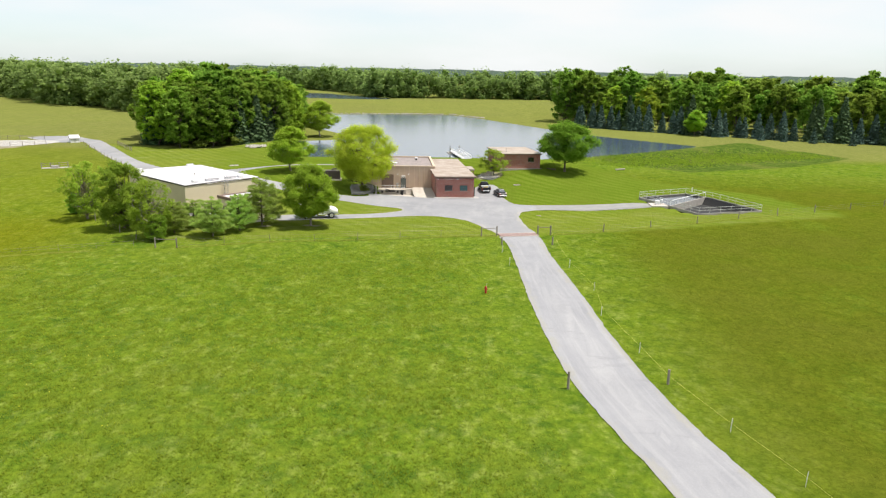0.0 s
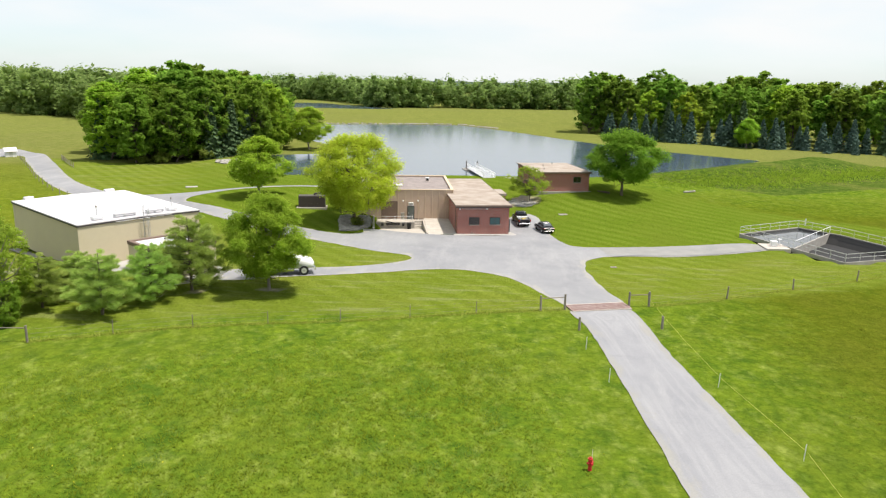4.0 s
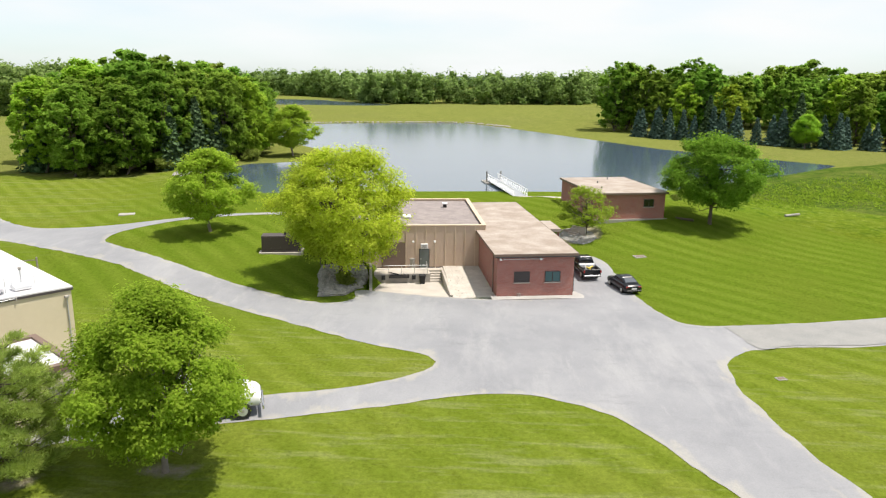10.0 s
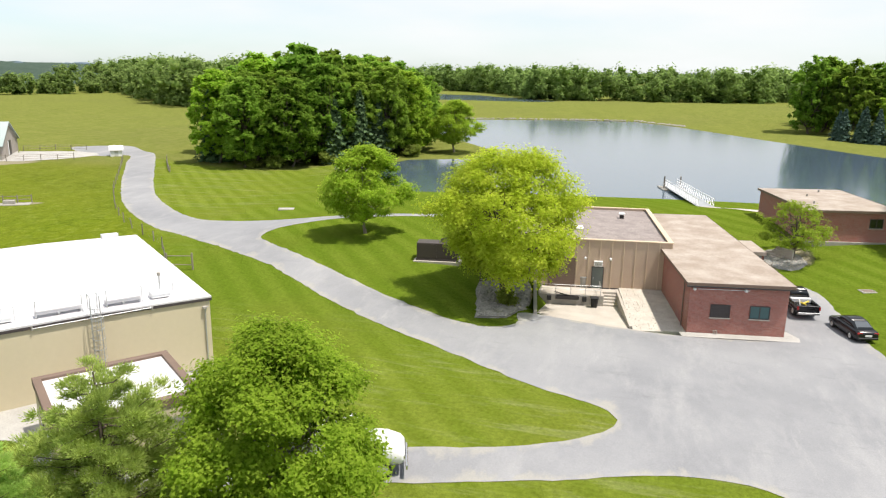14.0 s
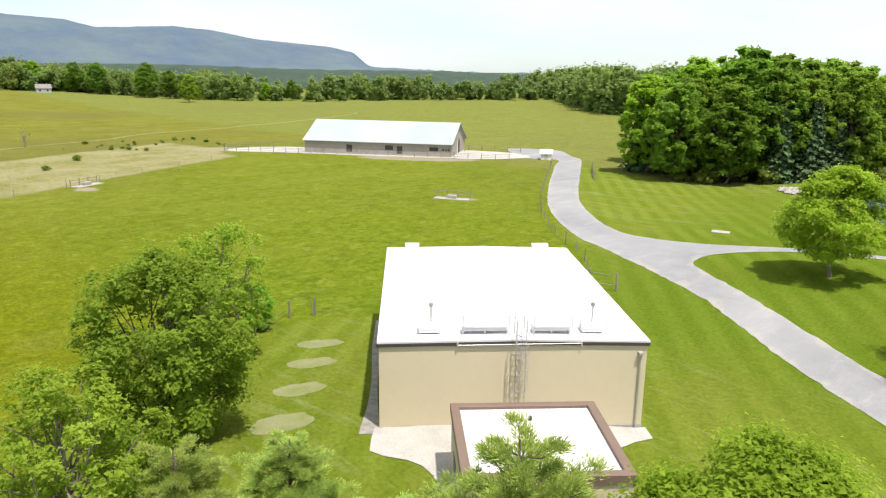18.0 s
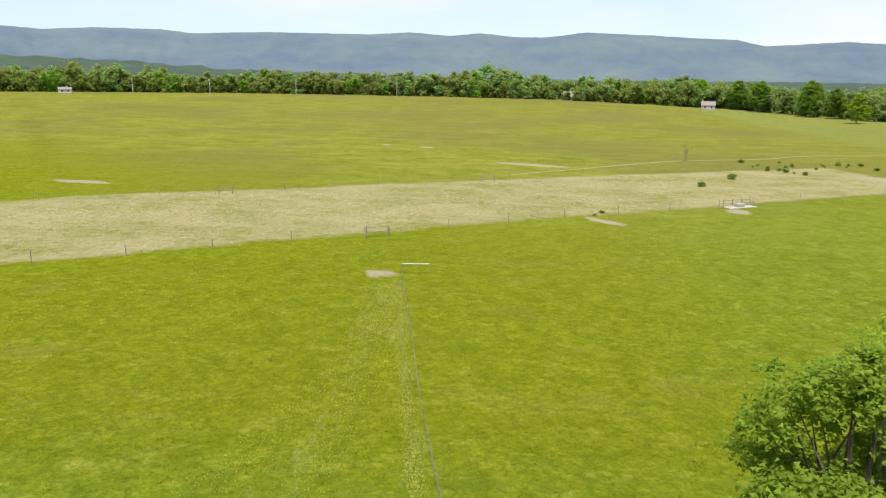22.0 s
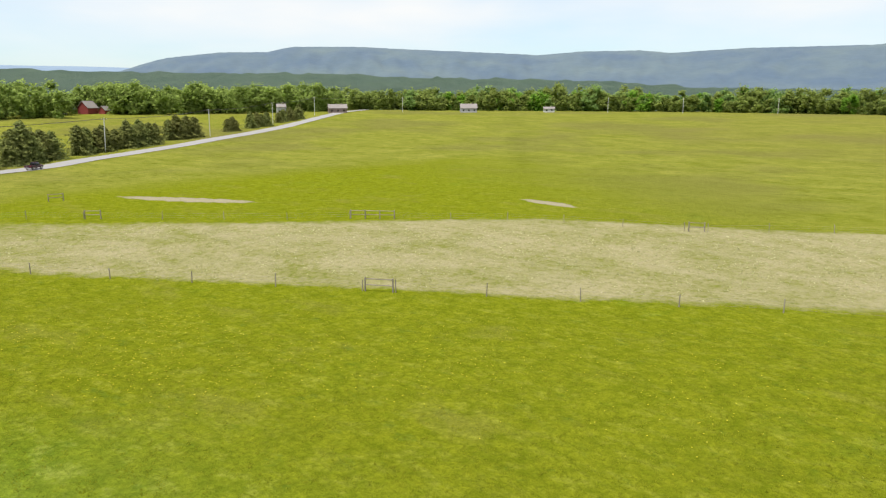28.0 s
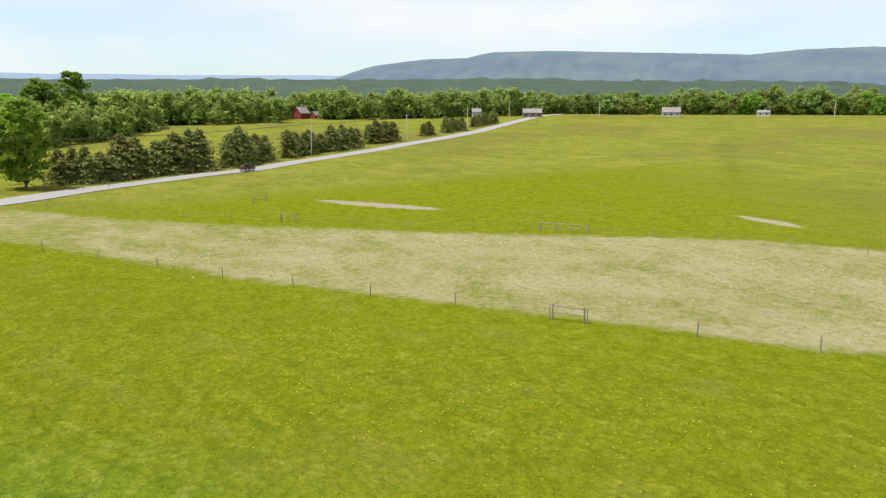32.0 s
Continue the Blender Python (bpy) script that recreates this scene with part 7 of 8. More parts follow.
fence([(3.1, 104.8), (-2.7, 103.4), (-9.7, 101.3), (-15.9, 99.6), (-26.6, 97.3), (-38.7, 92.4)], 5.6, 1.2, 0.035, "thin wire fence between the pasture and the lawn", seed=1)
fence([(-41.6, 92.2), (-49, 99), (-58.5, 109), (-66.9, 120)], 6, 1.35, 0.06, "wire fence behind the row of trees", seed=2)
fence([(-66.2, 121.8), (-60.8, 131), (-55.4, 144.3)], 6, 1.3, 0.05, "wire fence behind the warehouse", seed=3)
fence([(-55.4, 144.5), (-63, 154), (-79, 167.5), (-94, 184.5), (-110, 206), (-122, 222)], 5.0, 1.3, 0.07, "fence along the gravel road to the barn", seed=4)
fence([(13.8, 107.4), (19.2, 109.5), (29.6, 115), (39, 119.3), (60.3, 130.4), (100, 150)], 9.6, 1.4, 0.08, "wire fence running from the cattle guard to the basin", seed=5)
fence([(-20, -85), (-52, -33), (-64.9, -13.5), (-82.3, 13), (-92.4, 30)], 9.3, 1.35, 0.06, "wire fence along the cut hay field", seed=6)
fence([(-94.3, 33), (-104.6, 48.9), (-118.3, 73.6)], 9.3, 1.35, 0.06, "wire fence along the cut hay field", seed=7)
fence([(-119.9, 76.5), (-127, 84.5), (-139, 104.5), (-150, 126.5)], 9.3, 1.35, 0.06, "wire fence along the cut hay field", seed=8)
fence([(-153.6, 133), (-176, 172)], 9.0, 1.35, 0.06, "wire fence before the barn yard", seed=9)
fence([(-60, -72), (-92, -37.5)], 9, 1.3, 0.05, "far wire fence beyond the hay field", seed=10)
fence([(-94, -35.5), (-110, -16), (-122, -5.6)], 9, 1.3, 0.05, "far wire fence beyond the hay field", seed=11)
fence([(-126.6, 0.4), (-140, 17), (-148.2, 41)], 9, 1.3, 0.05, "far wire fence beyond the hay field", seed=12)
fence([(-149.6, 44), (-161, 57), (-179, 90), (-200, 124), (-212, 160)], 9, 1.3, 0.05, "far wire fence beyond the hay field", seed=13)
fence([(-101, 81.2), (-89.4, 83.4), (-78.5, 85.6), (-70.8, 87.0), (-64, 88.4), (-54, 90.6), (-45, 93)], 4.5, 0.8, 0.022, "thin polywire fence across the pasture", (0.35, 0.7), 0.009, 14, WIRE)
fence([(-70, -104), (-103, -128), (-114, -126.5)], 7, 1.3, 0.07, "wooden fence beside the country road", seed=15)
fence([(-50, -92), (-20, -70)], 4, 1.2, 0.08, "wooden fence by the road", (0.5, 1.0), 0.04, 16, WOOD)
fence([(-112, 224), (-104, 213), (-100, 208)], 2.2, 1.3, 0.08, "short dark board fence at the edge of the grove", (0.4, 0.8, 1.2), 0.035, 17, WOOD)
brace(3.1, 104.8, 5.45, 105.5, "wooden brace gate beside the cattle guard", 1.5, 0.11)
brace(11.8, 107.0, 13.8, 107.4, "wooden brace gate beside the cattle guard", 1.5, 0.11)
brace(-38.7, 92.4, -41.6, 92.2, "wooden corner brace of the pasture fence", 1.4, 0.1)
brace(-66.9, 120.0, -66.1, 121.9, "two wooden corner posts of the pasture fence", 1.5, 0.09, ())
brace(-52.4, 144.7, -55.2, 144.5, "grey wooden H-brace by the gravel road", 1.7, 0.1, (1.4, 0.5))
for a, b, m in (((-92.6, 30.2), (-94.1, 32.8), 0), ((-118.4, 73.8), (-119.8, 76.4), 0), ((-122.1, -5.5), (-126.6, 0.3), 2), ((-92.2, -37.5), (-94, -35.7), 0), ((-148.2, 41.6), (-149.5, 43.5), 0), ((-174.2, 86.0), (-175.8, 88.6), 0), ((-95.5, -61.8), (-98.1, -61.5), 0)):
    brace(*a, *b, "wooden field gate posts with a cross rail", 1.5, 0.09, (1.35, 0.7), m)
brace(-101, 81.2, -101.4, 84.0, "white pipe gate at the fence corner", 1.15, 0.05, (1.05,), 0, RAILGREY)
for ax, ay, bx, by in ((-104.6, 170.2, -99.5, 173.1), (-150.6, 127.4, -153.4, 132.6)):
    tr = thing("water_trough", (ax + bx) / 2, (ay + by) / 2, gz((ax + bx) / 2, (ay + by) / 2), math.degrees(math.atan2(by - ay, bx - ax)), "cattle water trough on a concrete pad under a pipe frame", "trough", "water troughs")
    L = math.hypot(bx - ax, by - ay) / 2
    boxes("pad", [(-L, L, -1.6, 0.4, -0.3, 0.12)], DULLCON, tr, bevel=0.03)
    boxes("tub", [(-0.8, 0.8, -0.9, -0.2, 0.12, 0.65)], DULLCON, tr, bevel=0.05)
    for k in range(4):
        rods("post", [((-L + 2 * L * k / 3, 0.1, 0), (-L + 2 * L * k / 3, 0.1, 1.35), 0.09)], WOOD, tr)
    rods("rail", [((-L, 0.1, 1.15), (L, 0.1, 1.15), 0.05), ((-L, 0.1, 0.65), (L, 0.1, 0.65), 0.05)], WOOD, tr)
for x, y, h in ((9.6, 52.2, 1.5), (17.9, 53.7, 1.3), (13.4, 100.7, 1.2), (6.0, 99.6, 1.2)):
    p = thing("fence_post", x, y, gz(x, y), 0, "weathered wooden post beside the drive", "post", "posts beside the drive")
    o = new("shaft", post_mesh(0.11, h))
    o.parent = p
for x, y in ((17.0, 60.2), (20.3, 46), (22.6, 39.3), (15.2, 69.8), (14.3, 88.4), (15.8, 78.2), (6.6, 88.6), (5.9, 95), (24.6, 31.5)):
    p = thing("fence_stake", x, y, gz(x, y), 0, "thin white stake of the electric fence", "stake", "electric fence stakes")
    rods("shaft", [((0, 0, -0.2), (0.04, 0, 1.05), 0.025)], WHITEPAINT, p, sides=5)
tape = material("yellow_tape", (0.50, 0.48, 0.10), 0.6, speck=0.1, relief=0.0)
lines = thing("electric_tape", 17, 60, 0, 0, "yellow electric fence tape along the drive", "fence tape")
bm = bmesh.new()
run = [(13.9, 107.2), (14.1, 96), (14.5, 88.4), (15.9, 78.2), (15.4, 69.8), (17.1, 60.2), (18.1, 53.7), (20.4, 46), (22.7, 39.3), (24.7, 31.5)]
for a, b in zip(run, run[1:]):
    for k in (0.6,):
        rod(bm, (a[0] - 17, a[1] - 60, gz(*a) + k), (b[0] - 17, b[1] - 60, gz(*b) + k), 0.008, 4)
part("tape", bm, tape, lines)


# ---- barn, shed, far houses, poles ----
def gable_house(name, x, y, turn, w, d, eave, ridge_h, wall, roof, label, category, over=0.5, z=None):
    """A gabled building: length w along x, depth d along y, ridge along x."""
    zz = gz(x, y) if z is None else z
    h = thing(name, x, y, zz, turn, label, category)
    for it in ((-w / 2, w / 2, -d / 2, -d / 2 + 0.2, -0.8, eave), (-w / 2, w / 2, d / 2 - 0.2, d / 2, -0.8, eave)):
        boxes("wall", [it], wall, h)
    for sx in (-1, 1):
        bm = bmesh.new()
        x0, x1 = sx * w / 2, sx * (w / 2 - 0.2)
        a = [bm.verts.new((x0, *p)) for p in ((-d / 2 + 0.2, -0.8), (d / 2 - 0.2, -0.8), (d / 2 - 0.2, eave), (0, ridge_h - 0.15), (-d / 2 + 0.2, eave))]
        b = [bm.verts.new((x1, *p)) for p in ((-d / 2 + 0.2, -0.8), (d / 2 - 0.2, -0.8), (d / 2 - 0.2, eave), (0, ridge_h - 0.15), (-d / 2 + 0.2, eave))]
        bm.faces.new(a if sx > 0 else a[::-1]), bm.faces.new(b[::-1] if sx > 0 else b)
        for i in range(5):
            j = (i + 1) % 5
            bm.faces.new((a[i], b[i], b[j], a[j]) if sx > 0 else (a[j], b[j], b[i], a[i]))
        part("gable_wall", bm, wall, h)
    slope = (ridge_h - eave) / (d / 2)
    for sy in (-1, 1):
        bm = bmesh.new()
        ye, ze = sy * (d / 2 + over), eave - over * slope
        v = [bm.verts.new(p) for p in ((-w / 2 - over, ye, ze), (w / 2 + over, ye, ze), (w / 2 + over, 0, ridge_h), (-w / 2 - over, 0, ridge_h), (-w / 2 - over, ye, ze + 0.15), (w / 2 + over, ye, ze + 0.15), (w / 2 + over, 0, ridge_h + 0.15), (-w / 2 - over, 0, ridge_h + 0.15))]
        for f in ((0, 3, 2, 1), (4, 5, 6, 7), (0, 1, 5, 4), (1, 2, 6, 5), (3, 0, 4, 7)):
            bm.faces.new([v[i] for i in f])
        bmesh.ops.recalc_face_normals(bm, faces=bm.faces)
        part("roof", bm, roof, h)
    return h


GREENROOF = material("pale_green_metal_roof", (0.295, 0.36, 0.345), 0.8, second=(0.38, 0.41, 0.41), big=0.06, small=3, amount=0.9, speck=0.06, relief=0.05, stretch=(1, 1, 1))
BARNWALL = material("weathered_barn_boards", (0.36, 0.32, 0.28), 0.9, second=(0.28, 0.25, 0.22), big=0.4, small=5, amount=0.8, speck=0.2, relief=0.2)
bt = 35.7
u_, v_ = Vector((math.cos(radians(bt)), math.sin(radians(bt)))), Vector((-math.sin(radians(bt)), math.cos(radians(bt))))
mid_ = Vector((-174.9, 189.3)) + u_ * 18.8 + v_ * 9.7
barn = gable_house("barn", mid_.x, mid_.y, bt, 37.6, 19.4, 3.1, 7.5, BARNWALL, GREENROOF, "long cattle barn with a pale green metal roof", "barn", 0.5, -1.15)
boxes("plinth", [(-18.8, 18.8, -9.76, -9.702, -0.8, 1.0)], DULLCON, barn)
# Openings and end door are dark slabs: interior shade put on as colour.
for x0, x1, z0, z1 in ((-7.8, -6.3, 0.4, 2.2), (2.2, 4.2, 1.2, 2.3), (5.2, 6.6, 0.4, 2.2), (13.4, 15.6, 1.3, 2.2), (16.6, 17.0, 1.4, 1.9), (17.3, 17.7, 1.4, 1.9), (18.0, 18.4, 1.4, 1.9)):
    boxes("opening_shade", [(x0, x1, -9.78, -9.761 if z0 < 1 else -9.703, z0, z1)], DARKTRIM, barn)
boxes("end_door", [(18.81, 18.84, -1.6, 1.6, -0.3, 3.4)], DARKTRIM, barn, "dark panel painted as the shade in the open end door")
rods("end_post", [((18.9, -1.9, -0.3), (18.9, -1.9, 3.4), 0.1)], WHITEPAINT, barn)
m = barn.matrix_basis
yard = [(m @ Vector(p)).to_2d() for p in ((19.2, 9, 0), (19.2, -10.8, 0), (-20, -11.6, 0), (-38, -13, 0), (-38, -5, 0), (-30, 0, 0), (-19.5, 2, 0), (-19.2, 9, 0))]
sheet("barn_yard", yard, WHITEGRAVEL, 0.07, "pale trampled yard round the barn", "yard", step=2.0, ragged=0.2, bend=2.0)
yard2 = [(m @ Vector(p)).to_2d() for p in ((19.4, 7.5, 0), (34, 4.0, 0), (38, -3.0, 0), (30, -9.5, 0), (19.4, -10.6, 0))]
sheet("barn_forecourt", yard2, WHITEGRAVEL, 0.10, "pale gravel forecourt at the end of the barn", "yard", step=2.0, ragged=0.2, bend=2.0)
for pts, sd in ((((-39, -13.4), (-10, -12.4), (20, -11.4), (33, -10.4)), 21), (((-39, -13.4), (-38.6, -5), (-22, 2.5)), 22), (((20, 9), (27, 8.5), (34, 7)), 23)):
    fence([tuple((m @ Vector((*p, 0))).to_2d()) for p in pts], 3.2, 1.4, 0.08, "grey board fence of the barn yard", (0.5, 0.95, 1.3), 0.03, sd, WOOD)
track_line = [Vector(p) for p in ((-187, 92), (-222, 131), (-235, 160), (-246, 174), (-254, 198), (-271, 240), (-301, 296), (-312, 299))]
track_side = [(track_line[min(i + 1, 7)] - track_line[max(i - 1, 0)]).normalized().orthogonal() * 0.55 for i in range(8)]
dirt_track = [tuple(p + d) for p, d in zip(track_line, track_side)] + [tuple(p - d) for p, d in reversed(list(zip(track_line, track_side)))]
sheet("farm_track", dirt_track, BAREPATCH, 0.05, "pale farm track across the meadow", "track", step=2.5, ragged=0.1, bend=3.0)
shed = gable_house("shed", -128.2, 227.6, 40, 2.6, 2.2, 1.5, 2.3, WHITEPAINT, WHITEROOF, "small white shed beside the gravel road", "shed", 0.25)
boxes("door", [(-0.4, 0.4, -1.14, -1.102, 0, 1.4)], RAILGREY, shed)

HOUSEROOF = material("grey_shingles", (0.22, 0.20, 0.19), 0.9, speck=0.2)
SIDING = material("white_siding", (0.38, 0.38, 0.38), 0.6, speck=0.06, relief=0.05)
BRICKISH = material("brown_siding", (0.22, 0.165, 0.14), 0.8, speck=0.1)
BARNRED = material("barn_red", (0.22, 0.035, 0.03), 0.8, second=(0.17, 0.03, 0.03), big=0.5, amount=0.6, speck=0.1)


def far_house(yaw, dist, turn, w, d, eave, top, wall, roof, label, z=None):
    x, y = polar(yaw, dist)
    h = gable_house("house", x, y, turn, w, d, eave, top, wall, roof, label, "house", 0.4, z)
    for k in range(max(2, int(w / 3.5))):
        xx = -w / 2 + (k + 0.5) * w / max(2, int(w / 3.5))
        for y0, y1 in ((-d / 2 - 0.04, -d / 2 - 0.003), (d / 2 + 0.003, d / 2 + 0.04)):
            wdw = boxes("window", [(xx - 0.5, xx + 0.5, y0, y1, 1.0, 2.1)], DARKGLASS, h)
    boxes("chimney", [(w * 0.2, w * 0.2 + 0.7, -0.35, 0.35, eave, top + 0.9)], BRICKISH, h)
    return h


far_house(129.3, 545, 135, 12, 8, 3.2, 6.2, SIDING, HOUSEROOF, "pale grey bungalow among the roadside trees")
far_house(139.6, 528, 146, 13, 8, 3.4, 6.0, BRICKISH, HOUSEROOF, "brown house at the bend of the road")
far_house(143.9, 520, 150, 6, 6, 4.5, 6.5, SIDING, HOUSEROOF, "white house behind the cedars")
far_house(123.0, 560, 129, 8, 6, 2.6, 4.0, RAILGREY, HOUSEROOF, "low shed on the field edge")
far_house(84.4, 545, 90, 14, 8, 3.0, 6.5, BRICKISH, HOUSEROOF, "brown house among the far trees")
far_house(80.6, 560, 87, 13, 7, 2.6, 4.6, SIDING, RAILGREY, "pale low house among the far trees")
far_house(74.2, 540, 80, 9, 7, 3.0, 5.5, SIDING, HOUSEROOF, "small pale house among the far trees")
rb = gable_house("red_barn", -247, -404, 25, 9, 8, 4.2, 8.2, BARNRED, HOUSEROOF, "small red barn at the end of the meadow", "barn")
gable_house("red_barn", -255, -398, 25, 5, 5, 2.6, 5.0, BARNRED, HOUSEROOF, "low red lean-to barn beside the meadow", "barn")
gable_house("white_house", -231, -412, 25, 8, 7, 4.5, 7.5, SIDING, HOUSEROOF, "white farmhouse half hidden by trees", "house")

POLES = [(-52, -101, 11.5), (-155.2, -172.5, 12), (-219, -210.5, 12), (-282, -251, 12), (-348, -297, 12), (-430, -362, 11), (-500, -380, 11)]
heads = []
for k, (x, y, h) in enumerate(POLES):
    p = thing("utility_pole", x, y, gz(x, y), 0, "grey wooden utility pole beside the country road", "utility pole", "utility poles")
    lean = (0.5, 0.15) if k == 1 else (0.08, 0)
    rods("shaft", [((0, 0, -0.5), (-lean[0], lean[1], h), 0.16)], RAILGREY, p, sides=8)
    rods("crossarm", [((-lean[0] - 0.75, lean[1] + 0.9, h - 0.5), (-lean[0] + 0.75, lean[1] - 0.9, h - 0.5), 0.08)], WOOD, p)
    for s_ in (-0.7, 0, 0.7):
        rods("insulator", [((-lean[0] + 0.83 * s_, lean[1] - s_, h - 0.45), (-lean[0] + 0.83 * s_, lean[1] - s_, h - 0.2), 0.06)], RAILGREY, p)
    heads.append(Vector((x - lean[0], y + lean[1], gz(x, y) + h - 0.3)))
cab = thing("power_lines", *heads[0], 0, "sagging power lines along the country road", "power lines")
for off in (-0.7, 0, 0.7):
    bm = bmesh.new()
    for a, b in zip(heads, heads[1:]):
        o = Vector((0.83 * off, -off, 0))
        prev = a + o - heads[0]
        for k in range(1, 7):
            u = k / 6
            q = a.lerp(b, u) + o - heads[0] - Vector((0, 0, 4.0 * 0.9 * u * (1 - u)))
            rod(bm, prev, q, 0.035, 4)
            prev = q
    part("cable", bm, DARKTRIM, cab)
for yaw, dist, h in ((118.5, 560, 11), (113.0, 565, 11), (106.5, 570, 11), (98.5, 560, 11), (92.5, 560, 11), (134.5, 545, 11)):
    x, y = polar(yaw, dist)
    p = thing("utility_pole", x, y, gz(x, y), 0, "pale utility pole among the roadside trees", "utility pole", "utility poles")
    rods("shaft", [((0, 0, -0.5), (0, 0, h), 0.2)], RAILGREY, p, sides=6)
    rods("crossarm", [((-0.8, 0.8, h - 0.6), (0.8, -0.8, h - 0.6), 0.09)], WOOD, p)

# cedars along the road, field trees, bushes
cedar_kind = Species(*spruce(101, 6.8, 6.6, 5600, 0.23, 0.12, 0.0, 0.4, 0.42), BARK, LEAF_CEDAR)
rng = np.random.default_rng(77)
for a, b, n in (((-66, -120), (-108, -141), 15), ((-114, -145), (-134, -161), 7), ((-141, -168), (-186, -196), 13), ((-194, -203), (-212, -211), 5), ((-238, -226), (-246, -231), 3), ((-254, -236), (-257, -238), 1), ((-264, -241), (-272, -245), 3), ((-290, -258), (-325, -280), 8)):
    for k in range(n):
        u = (k + 0.5) / n
        x, y = a[0] + (b[0] - a[0]) * u + rng.normal(0, 0.9), a[1] + (b[1] - a[1]) * u + rng.normal(0, 1.0)
        sc = rng.uniform(0.85, 1.25) * (1.4 if a[0] > -115 else 1.2 if a[0] > -200 else 1.0)
        cedar_kind.plant(x, y, sc, "dark green cedar in the row along the road", group="cedar row", turn=rng.uniform(0, 6), name="cedar_tree", tall=rng.uniform(0.85, 1.1))
oak_d.plant(-59, -111, 0.85, "bright green tree behind the roadside fence", turn=1.0, name="shade_tree")
oak_a.plant(-40, -112, 0.62, "tall green tree beside the road", turn=2.0, name="shade_tree")
oak_b.plant(-96, -328, 1.4, "large dark tree in the meadow", turn=3.0, name="oak_tree")
oak_a.plant(-80, -312, 1.15, "large dark tree in the meadow", turn=4.0, name="oak_tree")
oak_c.plant(-66, -318, 0.9, "large tree in the meadow", turn=4.6, name="oak_tree")
for x, y, sc, k in ((-532, 287, 0.75, oak_a), (-518, 279, 0.7, oak_b), (-505, 291, 0.6, oak_a), (-449, 280, 0.55, oak_c), (-462, 318, 0.5, oak_b), (-446, 330, 0.4, oak_c), (-439, 345, 0.42, oak_a), (-437, 385, 0.45, oak_b), (-433, 402, 0.4, oak_c), (-560, 262, 0.7, oak_a), (-585, 255, 0.75, oak_b), (-610, 235, 0.7, oak_c), (-480, 300, 0.3, oak_c)):
    k.plant(x, y, sc * 1.25, "field tree in the far meadow", group="field trees", turn=x, name="field_tree")
for k in range(26):
    x, y = rng.uniform(-226, -200), rng.uniform(150, 182)
    bush_kind.plant(x, y, rng.uniform(0.25, 0.7), "low green bush in the rough meadow", "shrub", "meadow bushes", rng.uniform(0, 6), "shrub")
for x, y, sc in ((-142, 106.5, 0.4), (-139.5, 105.2, 0.3), (-190, 140, 0.9), (-176, 130, 0.7), (24, 190, 0.8)):
    bush_kind.plant(x, y, sc, "low green bush by the fence", "shrub", "meadow bushes", x, "shrub")
dead = Species(*broadleaf(95, 5.5, 3.4, 1.0, 24, 300, 0.10, 0.12, solid=0.0, bare=0.6), PALEBARK, LEAF_ASH)
dead.plant(-226, 138, 1.0, "bare young tree in the rough meadow", name="young_tree")
slab = thing("manhole_slab", -59.0, 177.6, gz(-59, 177.6), 20, "flat pale concrete slab in the lawn", "slab")
boxes("lid", [(-1.1, 1.1, -0.7, 0.7, -0.1, 0.14)], DULLCON, slab, bevel=0.03)
for x, y, w in ((13.4, 123.4, 0.35), (11.5, 158.5, 0.7)):
    mh = thing("drain_cover", x, y, gz(x, y), 15, "square concrete drain cover in the lawn", "drain cover", "drain covers")
    boxes("frame", [(-w, w, -w * 0.7, w * 0.7, -0.1, 0.06)], DULLCON, mh, bevel=0.02)
    boxes("grate", [(-w * 0.75, w * 0.75, -w * 0.45, w * 0.45, 0.06, 0.075)], BROWNTRIM, mh)
pipe = thing("culvert_pipe", 39, 182, gz(39, 182) + 0.2, 20, "grey culvert pipe end in the bank", "pipe")
rods("pipe", [((-1.3, 0, 0), (1.3, 0, 0.1), 0.18)], DULLCON, pipe, sides=10)
log = thing("log", 20.5, 172.5, gz(20.5, 172.5) + 0.12, -35, "dark log lying on the lawn under the tree", "log")
rods("trunk", [((-1.2, 0, 0), (1.2, 0, 0), 0.17)], BARK, log, sides=8)


# ---- standing grass ----
def tufts(name, outline, count, lo, hi, width, mat, label, seed, per=3):
    rng = np.random.default_rng(seed)
    poly = np.array(outline, float)
    p = rng.uniform(poly.min(0), poly.max(0), (int(count * 1.9), 2))
    p = p[side_of(poly, p[:, 0], p[:, 1]) < 0]
    thick = np.array([noise.noise((a * 0.6, b * 0.6, 2.0)) + 0.6 * noise.noise((a * 0.15, b * 0.15, 5.0)) for a, b in p])
    thin = smooth(-side_of(poly, p[:, 0], p[:, 1]), 0, 12)
    p = p[(thick + rng.normal(0, 0.5, len(p)) > -0.1) & (rng.random(len(p)) < thin)][:count]
    z = ground_z(p[:, 0], p[:, 1])
    n = len(p) * per
    own = np.repeat(np.arange(len(p)), per)
    q = rng.uniform(0, 2 * math.pi, n)
    h = rng.uniform(lo, hi, n)
    out = rng.uniform(0.02, 0.16, n)
    base = np.stack([p[own, 0] + out * np.cos(q), p[own, 1] + out * np.sin(q), z[own] - 0.02], 1)
    side = np.stack([-np.sin(q), np.cos(q), 0 * q], 1) * (width * rng.uniform(0.6, 1.4, n))[:, None]
    tip = base + np.stack([np.cos(q) * h * 1.25, np.sin(q) * h * 1.25, h], 1)
    co = np.stack([base - side, base + side, tip], 1).reshape(-1, 3)
    return tagged(new(name, fast_mesh(name, co, np.arange(3 * n).reshape(n, 3), mat)), label, "grass", kind="stuff")


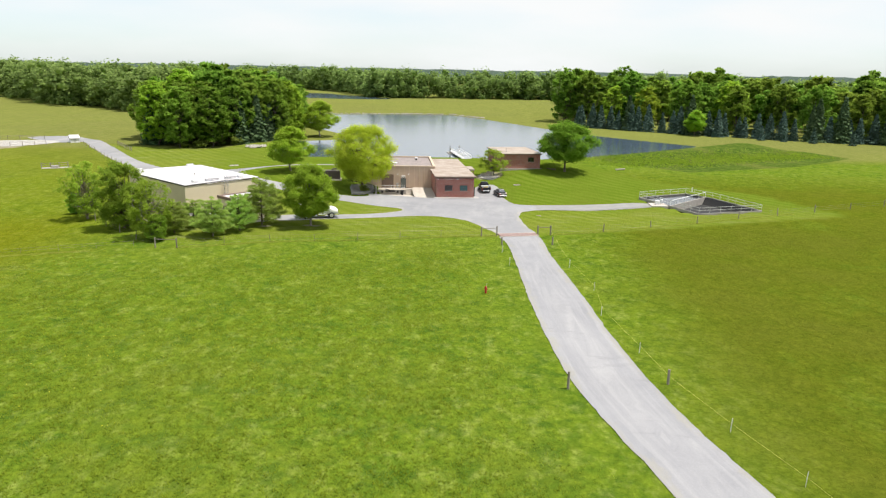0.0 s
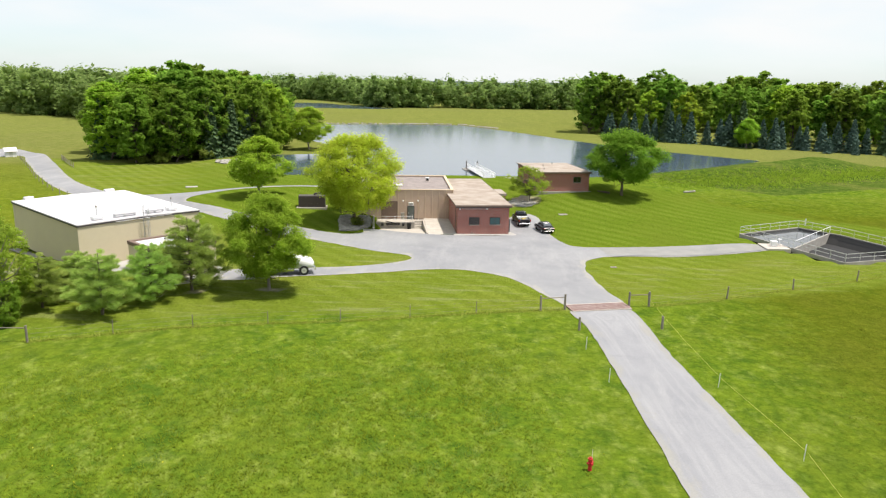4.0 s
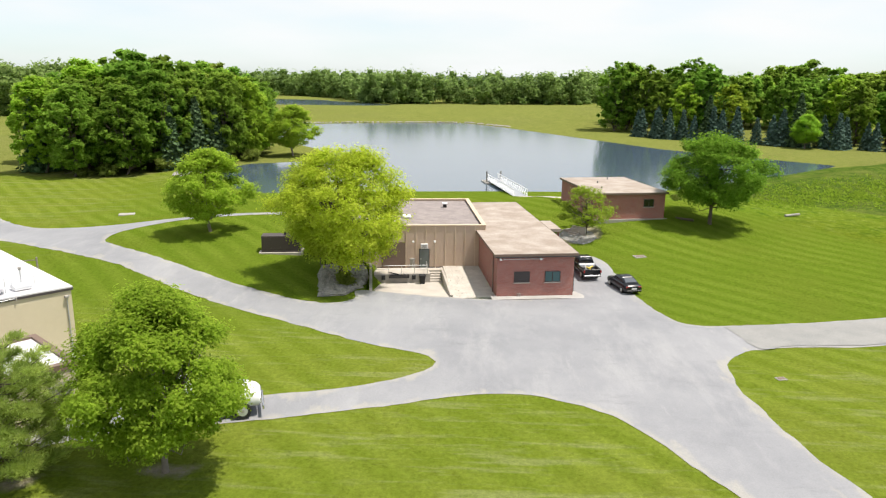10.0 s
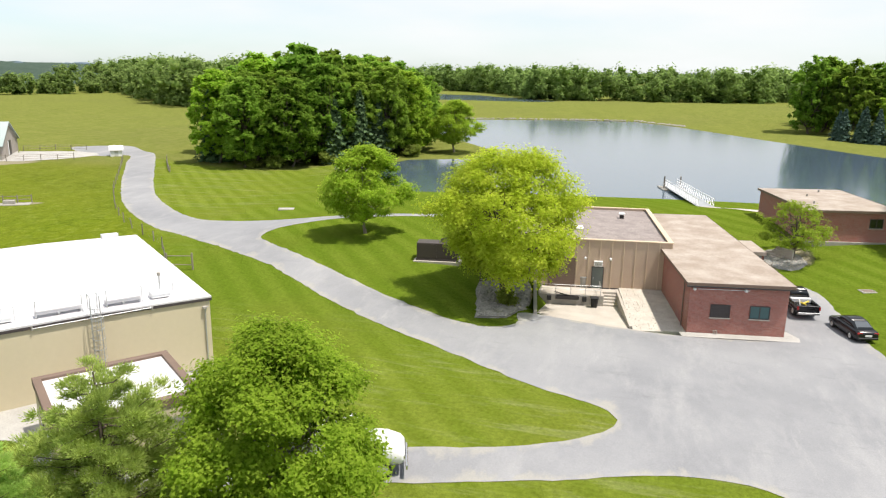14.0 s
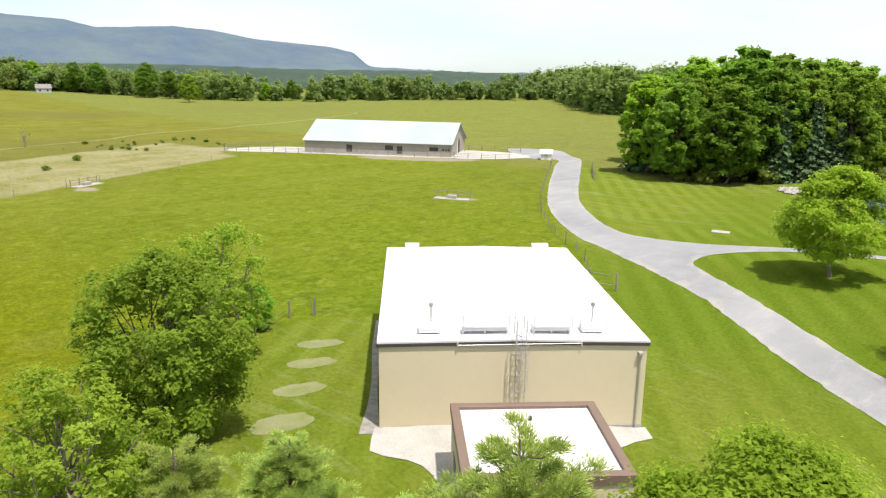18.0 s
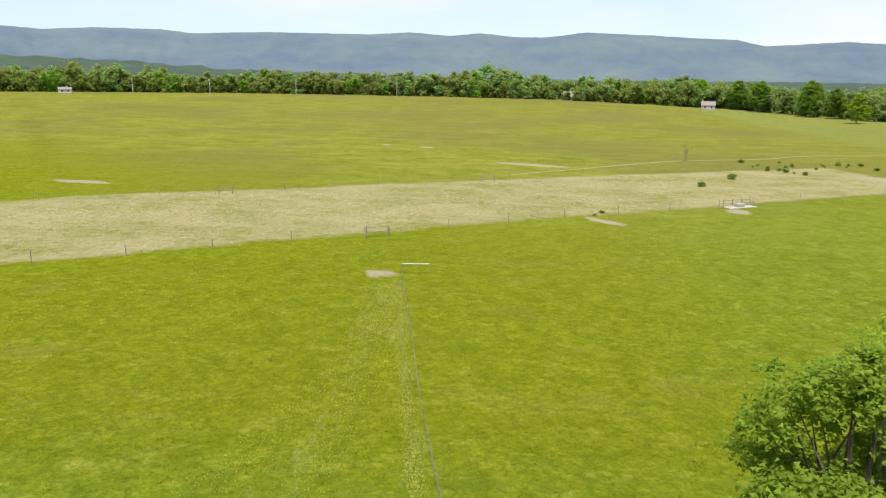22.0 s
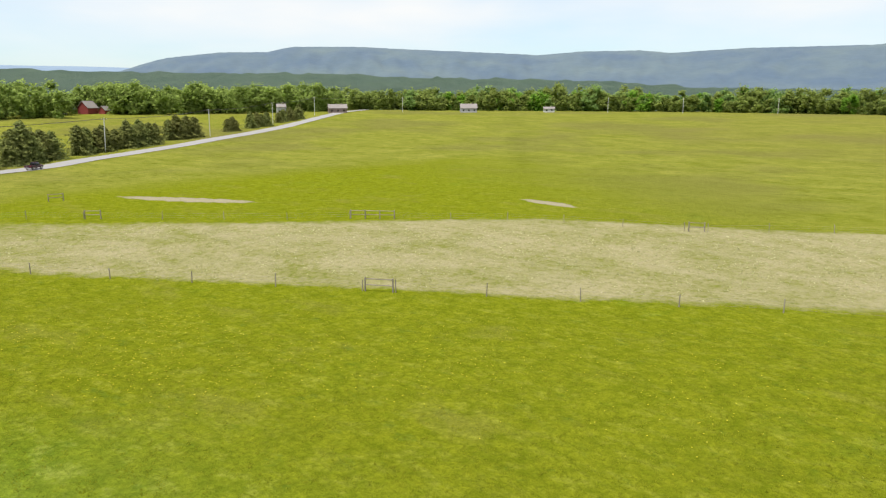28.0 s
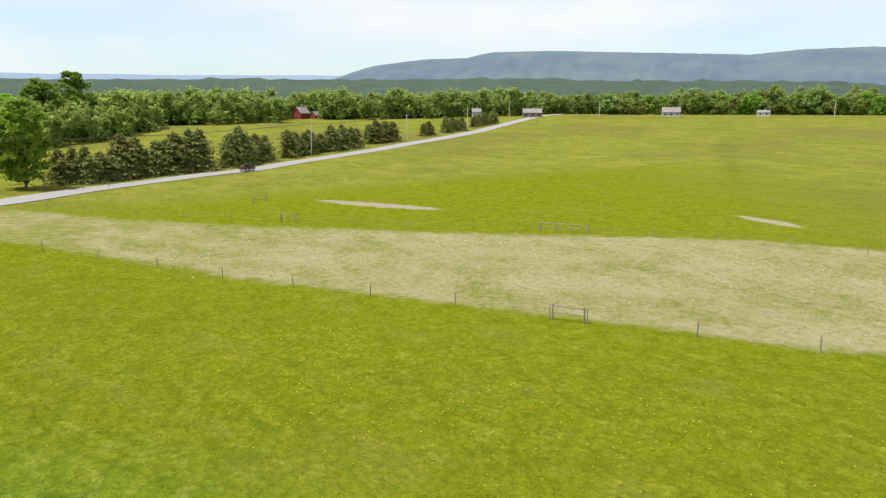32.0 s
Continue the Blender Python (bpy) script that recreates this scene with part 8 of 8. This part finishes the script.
tufts("pasture_grass", [(-44, 22), (14, 30), (8, 60), (6, 103), (-8, 101), (-38, 91), (-56, 72)], 52000, 0.07, 0.20, 0.04, BLADE, "tussocky green pasture grass", 31)
tufts("pasture_grass_east", [(24, 24), (70, 36), (80, 132), (20, 108), (13.5, 104), (16.5, 70)], 26000, 0.05, 0.13, 0.04, BLADE_E, "tussocky pasture grass beside the drive", 32)
tufts("pasture_grass_west", [(-48, 100), (-40, 92), (-30, 60), (-26, 0), (-50, -36), (-72, 0), (-95, 36), (-118, 74), (-136, 106), (-120, 140), (-74, 128), (-60, 112)], 60000, 0.04, 0.12, 0.05, BLADE_W, "tussocky yellow-green pasture grass", 33)
tufts("dam_grass", [(24, 200), (36, 184), (64, 192), (118, 225), (108, 244), (60, 220)], 26000, 0.2, 0.55, 0.07, BLADE, "tall lush grass on the dam", 34)
tufts("hay_stubble", [(-58, -18), (-94, 32), (-127, 85), (-152, 129), (-200, 128), (-161, 53), (-126, 0), (-88, -38)], 26000, 0.06, 0.22, 0.05, STRAW, "pale cut hay stubble", 35)


def strip_grass(name, points, half, count, lo, hi, width, mat, label, seed):
    """Unmown blades along a line."""
    rng = np.random.default_rng(seed)
    c = curve_through(points, 0.4)
    k = rng.integers(0, len(c), count)
    p = c[k] + rng.normal(0, half, (count, 2))
    q, h = rng.uniform(0, 2 * math.pi, count), rng.uniform(lo, hi, count)
    base = np.stack([p[:, 0], p[:, 1], ground_z(p[:, 0], p[:, 1]) - 0.02], 1)
    side = np.stack([-np.sin(q), np.cos(q), 0 * q], 1) * (width * rng.uniform(0.6, 1.4, count))[:, None]
    tip = base + np.stack([np.cos(q) * h * 0.9, np.sin(q) * h * 0.9, h], 1)
    co = np.stack([base - side, base + side, tip], 1).reshape(-1, 3)
    return tagged(new(name, fast_mesh(name, co, np.arange(3 * count).reshape(count, 3), mat)), label, "grass", kind="stuff")


strip_grass("fence_grass", [(5.2, 105.2), (3.1, 104.8), (-2.7, 103.4), (-9.7, 101.3), (-15.9, 99.6), (-26.6, 97.3), (-38.7, 92.4)], 0.22, 4000, 0.08, 0.28, 0.03, TRODDEN, "dry uncut grass under the wire fence", 51)
strip_grass("fence_grass_east", [(13.8, 107.4), (19.2, 109.5), (29.6, 115), (39, 119.3), (60.3, 130.4)], 0.22, 3000, 0.08, 0.28, 0.03, TRODDEN, "dry uncut grass under the wire fence", 52)
strip_grass("trodden_line", [(-99, 81.0), (-88.4, 83.0), (-73.1, 85.8), (-64.6, 87.4), (-57.5, 88.7), (-50, 90.2)], 0.24, 13000, 0.03, 0.09, 0.05, TRODDEN, "pale trodden grass beside the polywire", 53)
for k, (pts, n) in enumerate(((((-97, 80), (-84, 82.2), (-70, 83.2), (-54, 83.0)), 5000), (((-97, 79.5), (-82, 80.6), (-66, 79.6), (-50, 77)), 3500))):
    strip_grass("trodden_line", pts, 0.9, n, 0.03, 0.10, 0.045, TRODDEN, "faint trodden cattle path in the pasture", 60 + k)
BUTTERCUP = material("yellow_petals", (0.62, 0.52, 0.02), 0.7, speck=0.1, relief=0.0)
rng = np.random.default_rng(88)
spots = np.vstack([np.stack([rng.normal(a, w, n), rng.normal(b, w, n)], 1) for a, b, w, n in ((-72, 26, 3, 160), (-66, 34, 4, 160), (-76, 40, 5, 160), (-83, 50, 5, 120), (-62, 22, 4, 120), (-90, 66, 6, 120), (-30, 60, 9, 140))])
z = ground_z(spots[:, 0], spots[:, 1]) + rng.uniform(0.10, 0.22, len(spots))
q = rng.uniform(0, 6.28, len(spots))
co = np.stack([np.stack([spots[:, 0] + 0.045 * np.cos(q + a), spots[:, 1] + 0.045 * np.sin(q + a), z], 1) for a in (0, 1.57, 3.14, 4.71)], 1).reshape(-1, 3)
tagged(new("wildflowers", fast_mesh("wildflowers", co, np.arange(4 * len(spots)).reshape(-1, 4), BUTTERCUP)), "scattered small yellow wildflowers in the pasture", "flowers", kind="stuff")
